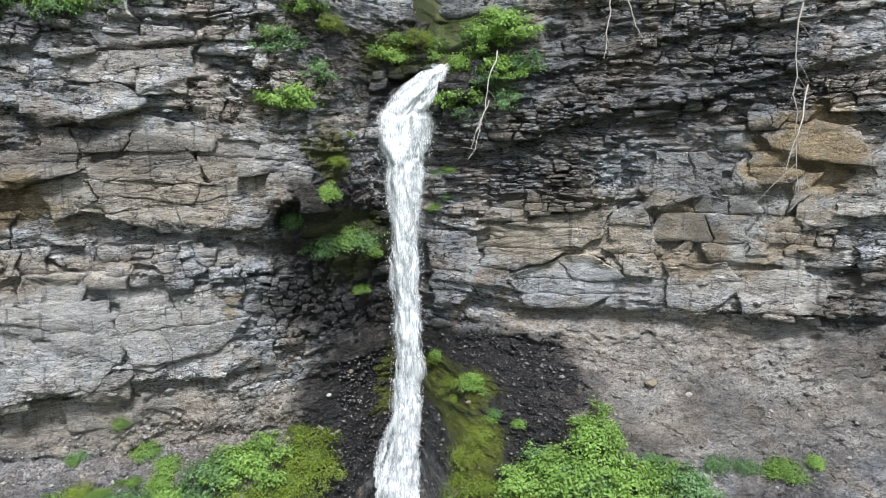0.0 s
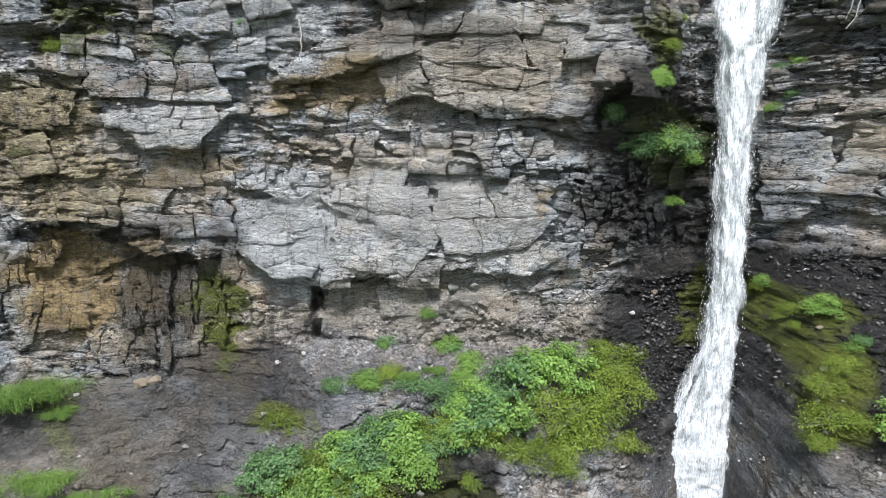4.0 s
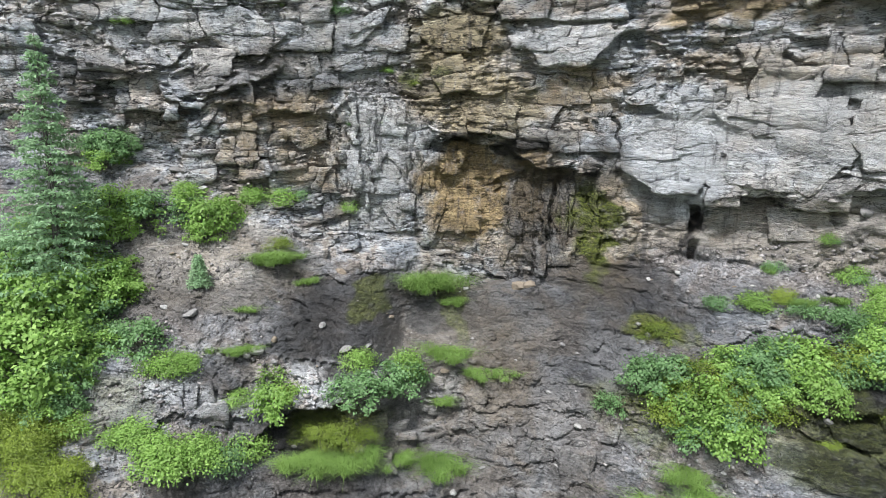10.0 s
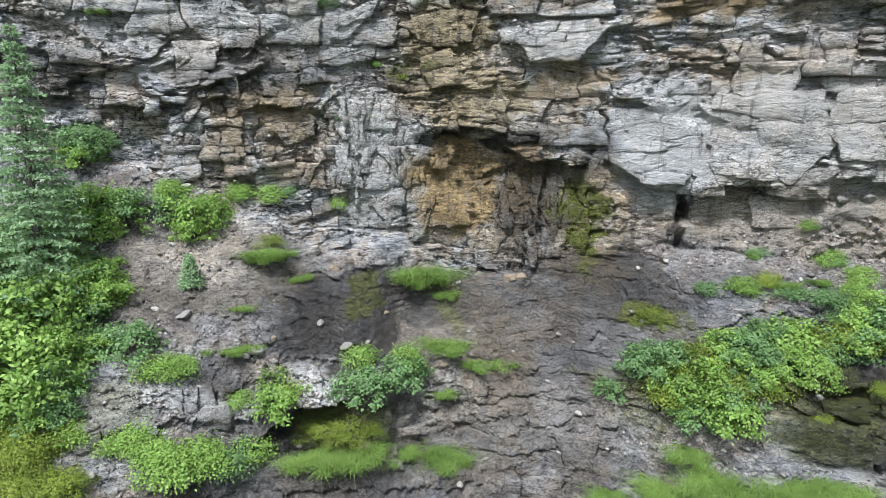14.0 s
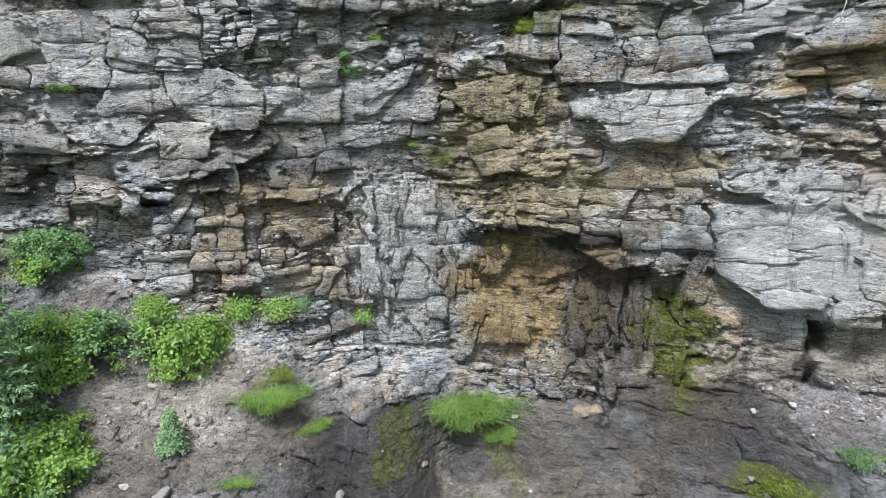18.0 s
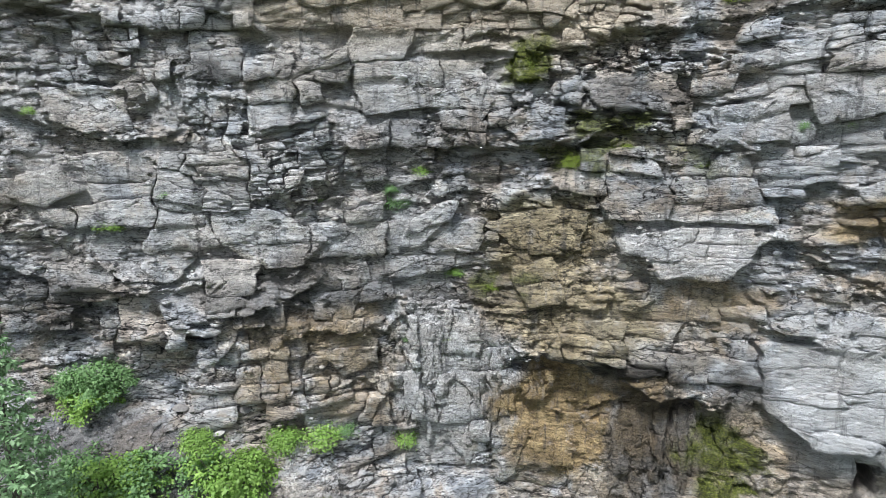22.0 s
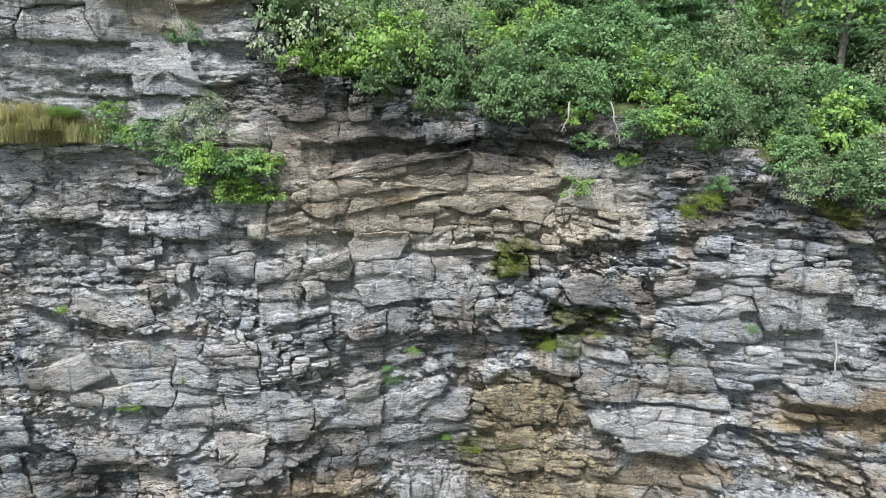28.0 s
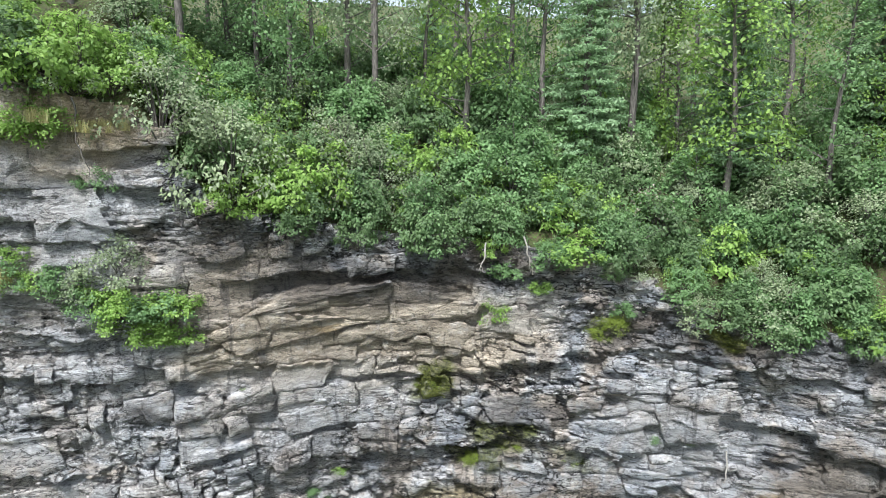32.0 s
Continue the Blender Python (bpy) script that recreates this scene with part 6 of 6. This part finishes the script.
hanging_root('hanging_root', 512, (14.74, -5.99, 9.46), 1.55, 'pale dead branch hanging beside the waterfall', 10, -0.40)
hanging_root('hanging_root', 514, (-7.21, 0.08, 14.42), 0.76, 'bare grey roots hanging from the edge', 8, -0.10)
hanging_root('pole', 516, (-17.30, -0.95, 18.14), 1.91, 'thin rusty pole hanging upright on the rock', 0, 0.00, BARK)
hanging_root('pole', 517, (-19.37, -0.89, 18.76), 1.33, 'thin pale pole standing on the weathered edge', 0, 0.00)



# ---- the broken blocks of the wall: the rock is split along beds and joints down to the size that it has there ----


def grid_value(layer, u, z):
    return layer[np.clip(np.searchsorted(U1, u), 0, len(U1) - 1), np.clip(np.searchsorted(Z1, z), 0, len(Z1) - 1)]


split = np.random.default_rng(600)
BEND = np.arctan(np.gradient(fold, U1, axis=0))
CRUMBLED = np.clip(0.55 + 1.6 * fractal(U / 1.5, Z / 1.0, 163, 4), 0, 1)
COARSE_BED = np.clip(0.5 + 0.9 * fractal(U / 4.0, Z / 1.7, 161, 3), 0, 1)
SLABS = []


def slab(out, *corners):
    SLABS.append((out, np.array(corners, float)))


slab(0.05, (15.55, 3.51), (16.88, 4.37), (17.51, 4.51), (18.23, 3.78), (17.93, 3.14), (17.31, 2.59), (15.98, 2.55))
slab(0.06, (15.23, 5.26), (16.97, 5.85), (17.91, 5.98), (17.62, 5.03), (16.87, 4.41), (15.73, 3.73), (14.93, 3.83))
slab(0, (17.91, 5.98), (18.57, 6.28), (18.94, 4.73), (18.85, 3.79), (18.22, 3.84), (17.82, 4.67))
slab(0.08, (3.33, 7.34), (6.17, 8.43), (6.72, 6.76), (8.66, 6.73), (8.37, 5.41), (5.32, 5.37), (3.82, 5.96))
slab(0.05, (6.76, 8.78), (8.76, 8.79), (10.15, 7.28), (10.23, 6.20), (7.20, 6.47), (6.43, 7.47))
slab(0.08, (3.97, 3.27), (6.68, 3.44), (7.67, 2.37), (6.72, 1.30), (4.20, 1.19), (3.65, 2.18))
slab(0.06, (0.72, 3.27), (3.58, 3.29), (3.89, 1.22), (2.69, 0.35), (0.70, 0.35), (0.14, 0.61))
slab(0.05, (1.95, 6.85), (3.18, 7.26), (3.90, 6.04), (2.45, 5.91))
slab(0.12, (20.82, 8.32), (21.90, 8.81), (22.83, 8.47), (23.19, 7.40), (21.88, 7.56), (21.06, 7.90))
slab(0.05, (21.58, 6.79), (22.84, 6.82), (22.82, 5.62), (21.91, 5.41))
slab(0.06, (19.15, 4.18), (20.46, 4.36), (20.86, 3.56), (19.95, 2.73), (19.20, 2.86))
slab(0.1, (20.59, 4.10), (21.99, 4.27), (22.61, 3.86), (22.45, 2.85), (20.90, 2.82))
slab(0.05, (13.96, 4.66), (14.86, 4.83), (15.00, 3.22), (14.29, 2.17), (14.01, 2.29))
slab(0.1, (1.90, 10.43), (3.64, 10.70), (6.51, 10.97), (6.61, 10.06), (4.59, 9.84), (1.99, 9.95))
slab(0.12, (1.82, 9.63), (4.30, 9.83), (5.32, 9.52), (4.97, 9.02), (2.42, 8.59), (1.75, 8.99))
slab(0.08, (-0.94, 6.77), (0.61, 7.79), (3.28, 7.96), (3.26, 7.29), (1.90, 6.96), (0.53, 6.52), (-0.64, 6.43))
slab(0, (2.06, 6.79), (3.26, 7.21), (3.74, 6.27), (2.53, 5.84))
slab(0.1, (-2.59, 2.77), (-0.07, 2.95), (0.70, 1.64), (-0.07, 0.28), (-1.33, 0.34), (-2.31, 1.00))
slab(0.08, (0.27, 2.94), (3.54, 3.07), (3.98, 1.69), (3.05, 0.42), (0.77, 0.70))
slab(-0.14, (-8.82, -0.13), (-7.66, 1.66), (-6.20, 1.77), (-5.76, 0.75), (-6.69, 0.11), (-6.78, -1.16), (-8.29, -0.76))
slab(0.05, (-11.85, 2.96), (-11.11, 3.07), (-11.04, 1.54), (-11.79, 1.44))
slab(0.02, (-10.97, 2.97), (-9.96, 2.57), (-9.98, 1.34), (-10.94, 1.44))
slab(0.05, (-14.84, 2.44), (-13.06, 2.95), (-12.89, 1.95), (-13.91, 1.55))
slab(0.1, (-6.00, 5.52), (-4.57, 5.78), (-2.88, 5.78), (-2.84, 5.18), (-3.60, 4.40), (-5.25, 4.42))
slab(0, (-9.81, 5.76), (-8.08, 6.25), (-7.01, 6.12), (-7.28, 5.15), (-9.00, 5.11))
slab(0.1, (-9.16, 4.61), (-8.06, 4.96), (-7.71, 3.65), (-8.83, 3.45))
slab(0.1, (-21.49, 7.37), (-20.51, 7.55), (-19.95, 6.94), (-20.87, 6.45), (-21.68, 6.79))
slab(0.08, (-17.01, 6.30), (-15.72, 6.42), (-14.56, 5.75), (-14.76, 4.81), (-15.82, 4.71), (-16.93, 5.38))
slab(0.04, (-18.57, 5.84), (-17.01, 6.30), (-16.93, 5.38), (-18.27, 4.43), (-18.95, 4.59))
slab(0.05, (-11.92, 5.94), (-10.62, 6.49), (-10.78, 5.93), (-11.61, 5.29), (-12.42, 5.15))
slab(0.06, (-13.36, 9.37), (-11.54, 9.58), (-11.56, 8.83), (-13.08, 8.69))
slab(0.1, (-11.24, 9.13), (-9.83, 9.79), (-9.52, 9.04), (-10.30, 8.28), (-11.08, 8.44))
slab(-0.02, (-9.51, 8.43), (-8.45, 9.03), (-7.69, 8.88), (-7.67, 8.12), (-9.04, 7.97))
slab(0.06, (-7.42, 9.54), (-5.11, 9.88), (-4.77, 9.01), (-6.95, 8.80))
slab(0.1, (-4.18, 8.86), (-2.38, 9.00), (-2.30, 8.02), (-3.83, 7.84))
slab(0.04, (-16.11, 9.24), (-15.37, 9.95), (-14.80, 9.81), (-15.02, 8.36), (-16.04, 8.23))
slab(0.03, (-2.36, 2.23), (-0.98, 2.63), (-0.72, 1.09), (-2.10, 0.62))
slab(0.05, (-0.87, 2.80), (0.38, 3.17), (0.58, 1.22), (-0.60, 1.11))
slab(0.06, (-20.67, 9.42), (-18.78, 9.40), (-18.74, 8.40), (-19.81, 8.26), (-20.63, 8.64))
slab(0.05, (-15.18, 11.84), (-13.35, 12.76), (-9.97, 13.16), (-10.16, 12.07), (-12.79, 11.55), (-14.19, 11.22))
slab(0.03, (-9.97, 13.08), (-7.33, 12.55), (-7.48, 12.02), (-9.83, 11.35), (-10.84, 11.59))
slab(0.03, (-13.48, 10.10), (-9.84, 10.12), (-9.85, 8.85), (-13.22, 8.84))



def cut(poly, at, way):
    """Both sides of a convex outline cut by the line through `at` along `way`."""
    nx, nz = -way[1], way[0]
    side = (poly[:, 0] - at[0]) * nx + (poly[:, 1] - at[1]) * nz
    left, right = [], []
    for k in range(len(poly)):
        p, q, a, b = poly[k], poly[(k + 1) % len(poly)], side[k], side[(k + 1) % len(poly)]
        (left if a >= 0 else right).append(p)
        if a * b < 0:
            m = p + (q - p) * (a / (a - b))
            left.append(m)
            right.append(m)
    return np.array(left), np.array(right)


def inside(poly, u, z):
    x, y = poly[:, 0], poly[:, 1]
    x2, y2 = np.roll(x, -1), np.roll(y, -1)
    hit = ((y > z) != (y2 > z)) & (u < (x2 - x) * (z - y) / (y2 - y + 1e-12) + x)
    return hit.sum() % 2 == 1


leafs = []
heap, low = [], -9.4
while low < 18:
    high, at = low + split.uniform(0.9, 2.1), -24.5
    lean0 = 0.0
    while at < 24.5:
        end, lean1 = at + split.uniform(2.2, 6.0), split.uniform(-0.22, 0.22)
        heap.append((np.array([(at - lean0, low), (end - lean1, low), (end + lean1, high), (at + lean0, high)], float), split.normal(0, 0.07)))
        at, lean0 = end, lean1
    low = high
while heap:
    poly, off = heap.pop()
    if len(poly) < 3:
        continue
    (u0, z0), (u1, z1) = poly.min(0), poly.max(0)
    w, h = u1 - u0, z1 - z0
    uc, zc = poly.mean(0)
    done = False
    if z0 < 0.0 and z1 > -2.0:
        for wall_at in (-0.13, 0.27):
            if u0 < wall_at - 0.03 and u1 > wall_at + 0.03:
                heap += [(piece, off) for piece in cut(poly, (wall_at, zc), (0, 1))]
                done = True
                break
    if done:
        continue
    smooth, col, rub, thick = (float(grid_value(g, uc, zc)) for g in (plain, COLUMN, broken, COARSE_BED))
    wt = (0.27 + 1.0 * (1 - rub) + 0.35 * thick) * (1 + 1.0 * smooth) * (1 - 0.62 * col)
    ht = (0.12 + 0.28 * (1 - rub) + 0.3 * thick) * (1 + 0.95 * smooth) * (1 + 0.9 * col)
    tall, long = h > ht * split.uniform(1.0, 2.0), w > wt * split.uniform(1.0, 2.0)
    if not tall and not long:
        leafs.append((poly, off, smooth))
        continue
    bend = float(grid_value(BEND, uc, zc))
    at = (uc + split.normal(0, 0.12) * w, zc + split.normal(0, 0.13) * h)
    if tall and (not long or h / ht > w / wt):
        a, jump = min(max(bend, -0.2), 0.2) + split.normal(0, 0.045 + 0.09 * rub * (1 - smooth)), 0.085 * min(1.3, h)
    else:
        a, jump = 1.5708 + split.normal(0, 0.24), 0.06 * min(1.2, w)
    heap += [(piece, off + split.normal(0, jump)) for piece in cut(poly, at, (math.cos(a), math.sin(a)))]


def block_shape(poly, out, smooth, rings, tone):
    """A block with this outline: chamfered front face with a few low facets, sides, open at the back."""
    edge = []
    for k in range(len(poly)):
        p, q = poly[k], poly[(k + 1) % len(poly)]
        n = max(1, int(np.hypot(*(q - p)) / 0.13))
        edge += [p + (q - p) * m / n for m in range(n)]
    edge = np.array(edge)
    n = len(edge)
    eu, ez = edge[:, 0], edge[:, 1]
    pu = eu + 0.11 * soft_noise(eu / 0.42, ez / 0.3, 171) + 0.06 * soft_noise(eu / 0.14, ez / 0.12, 173)
    pz = ez + 0.07 * soft_noise(eu / 0.5, ez / 0.35, 181) + 0.035 * soft_noise(eu / 0.14, ez / 0.12, 183)
    mu, mz = pu.mean(), pz.mean()
    size = math.sqrt(max((pu.max() - pu.min()) * (pz.max() - pz.min()), 0.01))
    core = float(grid_value(CORE, mu, mz))
    reach = 0.10 if rings == 1 else 0.16
    lie = (0.5 if rings > 1 else 1.0) * min(1.0, 0.75 / size) * (1 - 0.55 * smooth)
    tops = [(split.normal(0, 0.24) * lie, split.normal(-0.08, 0.28) * lie, split.uniform(0, 0.05) * size) for _ in range(3)]

    def depth(u, z):
        low = core + np.clip(grid_value(CORE, u, z) - core, -reach, reach) * 0.6
        rough = 0.035 * soft_noise(u / 0.55, z / 0.4, 191) + 0.022 * soft_noise(u / 0.21, z / 0.16, 193)
        crest = np.minimum.reduce([(u - mu) * a + (z - mz) * b + c for a, b, c in tops])
        return low + out + np.maximum(crest, -0.3) + np.where(size > 0.4, rough, 0.4 * rough)

    cham = min(0.045, 0.10 * size) * split.uniform(0.35, 1.0)
    loops = []
    rings = max(1, int(size / 0.42))
    for f in [(m + 1) / rings * 0.97 for m in range(rings - 1)] + [1 - 2.2 * cham / size]:
        u, z = mu + (pu - mu) * f, mz + (pz - mz) * f
        loops.append((u, z, depth(u, z) + split.normal(0, 0.006, n)))
    front = depth(pu, pz)
    shrink = 1 - 0.014 / max(size, 0.1) * (1.8 - smooth)
    loops.append((mu + (pu - mu) * shrink, mz + (pz - mz) * shrink, front - cham * split.uniform(0.5, 1.2, n)))
    loops.append((mu + (pu - mu) * 0.97, mz + (pz - mz) * 0.97, front - 0.5))
    uu, zz, dd = (np.concatenate([[c], *(lp[i] for lp in loops)]) for i, c in enumerate((mu, mz, float(depth(np.array(mu), np.array(mz)))))) 
    nx, ny = outward(uu)
    k = np.arange(n)
    nxt = (k + 1) % n
    faces = [np.stack([0 * k, 1 + k, 1 + nxt], 1)]
    for r in range(len(loops) - 1):
        a, b = 1 + r * n, 1 + (r + 1) * n
        faces += [np.stack([a + k, b + k, b + nxt], 1), np.stack([a + k, b + nxt, a + nxt], 1)]
    chip = np.clip(0.55 + 0.72 * (tone - 0.5) + 0.3 * (grid_value(CHIP, uu, zz) - 0.4), 0, 1)
    return np.stack([uu + nx * dd, wall_y(uu) + ny * dd, zz], 1), np.concatenate(faces), uu, zz, chip


def block_mesh(name, shapes):
    start = np.cumsum([0] + [len(s[0]) for s in shapes])
    me = mesh_from(name, np.concatenate([s[0] for s in shapes]), np.concatenate([s[1] + k for s, k in zip(shapes, start)]), ROCK)
    us, zs = np.concatenate([s[2] for s in shapes]), np.concatenate([s[3] for s in shapes])
    for key, four in (("tint_a", KINDS[:4]), ("tint_b", KINDS[4:])):
        me.attributes.new(key, "FLOAT_COLOR", "POINT").data.foreach_set("color", np.stack([grid_value(TINT[kind], us, zs) for kind in four], -1).astype(np.float32).ravel())
    me.attributes.new("chip", "FLOAT", "POINT").data.foreach_set("value", np.concatenate([s[4] for s in shapes]).astype(np.float32))
    return me


for out, whole in SLABS:
    todo, shade = [(whole, 0.0)], split.uniform(0.4, 0.7)
    while todo:
        poly, off = todo.pop()
        if len(poly) < 3:
            continue
        w, h = np.ptp(poly[:, 0]), np.ptp(poly[:, 1])
        at = poly.mean(0) + split.normal(0, 0.1, 2) * (w, h)
        if h > 0.85 * split.uniform(1.0, 2.2):
            a = split.normal(0.02, 0.09)
        elif w > 2.1 * split.uniform(1.0, 2.2):
            a = 1.5708 + split.normal(0, 0.22)
        else:
            part("rock_slab", block_mesh("rock_slab", [block_shape(poly, out + 0.04 + off, 0.9, 3, shade + split.uniform(-0.12, 0.12))]), cliff)
            continue
        todo += [(piece, off + split.normal(0, 0.018)) for piece in cut(poly, at, (math.cos(a), math.sin(a)))]

shapes, where = [], []
for poly, off, smooth in leafs:
    uc, zc = poly.mean(0)
    w, h = np.ptp(poly[:, 0]), np.ptp(poly[:, 1])
    rock, crag = float(grid_value(ROCKY, uc, zc)), float(grid_value(OUTCROP, uc, zc))
    if (rock < 0.6 and crag < 0.45) or min(w, h) < 0.05:
        continue
    if -0.14 < uc < 0.28 and -2.2 < zc < 0.05:
        continue
    if split.uniform() < 0.07 + 0.26 * float(np.clip(grid_value(CRUMBLED, uc, zc), 0, 1)) * (1 - smooth) + 0.12 * float(grid_value(TINT["dark"], uc, zc)):
        continue
    if any(abs(p[:, 0].mean() - uc) < 4 and inside(p, uc, zc) for _, p in SLABS):
        continue
    shapes.append(block_shape(poly, float(np.clip(off, -0.24, 0.26)) * (1 - 0.5 * smooth), smooth, 1 if w * h < 0.8 else 2, split.uniform()))
    where.append((uc, zc, w * h))

near = [k for k, (u, z, area) in enumerate(where) if -12.5 < u < -3.5 and 2.5 < z < 9.5 and area > 0.06]
near = sorted(near, key=lambda k: -where[k][2])[:290]
chosen = set(near)
tagged(part("rock_fragments", block_mesh("rock_fragments", [s for k, s in enumerate(shapes) if k not in chosen]), cliff), "split grey rock blocks of the layered wall", kind="stuff")
for k in near:
    part("rock_block", block_mesh("rock_block", [shapes[k]]), cliff)

# upright columns of jointed rock, each broken across once or twice
for u0, u1, z0, z1, tone, out in ((-12.0, -9.9, -0.7, 3.3, 0.62, 0.06), (-6.5, -3.1, -2.3, 0.7, 0.3, 0.05), (-9.4, -8.7, -1.8, 1.6, 0.4, 0.02)):
    at = u0
    while at < u1:
        wide, z = split.uniform(0.16, 0.42), z0 + split.uniform(-0.5, 0.3)
        lean, proud = split.normal(0.0, 0.03), out + split.normal(0, 0.09)
        while z < z1:
            high = min(z + split.uniform(0.5, 1.7), z1 + split.uniform(-0.3, 0.2))
            if high - z > 0.2 and split.uniform() < 0.9:
                tip = split.normal(0, 0.05)
                poly = np.array([(at + lean * z, z), (at + wide + lean * z, z + tip), (at + wide + lean * high, high), (at + lean * high, high + tip)])
                part("rock_column", block_mesh("rock_column", [block_shape(poly, proud + split.normal(0, 0.02), 0.5, 2, tone + split.uniform(-0.3, 0.3))]), cliff)
            z = max(high, z + 0.1)
        at += wide * 0.97

# small chips that stick to the wall between the blocks
rng = np.random.default_rng(620)
n = 12000
cu, cz = rng.uniform(-23, 23.5, n), rng.uniform(-3, 17, n)
keep = (grid_value(ROCKY, cu, cz) > 0.6) & (rng.random(n) < 0.35 + 0.65 * grid_value(broken, cu, cz)) & (rng.random(n) > 0.8 * grid_value(plain, cu, cz))
keep &= ~((abs(cu - 0.07) < 0.3) & (cz < 0.05) & (cz > -2.2))
cu, cz = cu[keep], cz[keep]
n = len(cu)
size = (0.035 + 0.11 * rng.random(n) ** 2)[:, None]
shape = np.array([(1, 0, 0), (0, 0, 1), (-1, 0, 0), (0, 0, -1), (0, 1, 0), (0, -1, 0)], float)
du = shape[None, :, 0] * rng.uniform(0.6, 1.8, (n, 6)) + rng.normal(0, 0.25, (n, 6))
dv = shape[None, :, 2] * rng.uniform(0.3, 0.8, (n, 6)) + rng.normal(0, 0.2, (n, 6))
dn = shape[None, :, 1] * rng.uniform(0.5, 1.1, (n, 6)) + rng.normal(0, 0.2, (n, 6))
fu, fz = cu[:, None] + du * size, cz[:, None] + dv * size
fd = grid_value(CORE, cu, cz)[:, None] + rng.normal(0.05, 0.06, n)[:, None] + dn * size * 0.8
nx, ny = outward(fu)
tri_out = np.array([(0, 4, 1), (1, 4, 2), (2, 4, 3), (3, 4, 0), (1, 5, 0), (2, 5, 1), (3, 5, 2), (0, 5, 3)])
flakes = [(np.stack([fu + nx * fd, wall_y(fu) + ny * fd, fz], -1).reshape(-1, 3), (np.arange(n)[:, None, None] * 6 + tri_out[None]).reshape(-1, 3), np.repeat(cu, 6), np.repeat(cz, 6), np.repeat(np.clip(rng.normal(0.34, 0.2, n), 0, 1), 6))]
tagged(part("rock_chips", block_mesh("rock_chips", flakes), cliff), "small angular rock chips on the wall", kind="stuff")
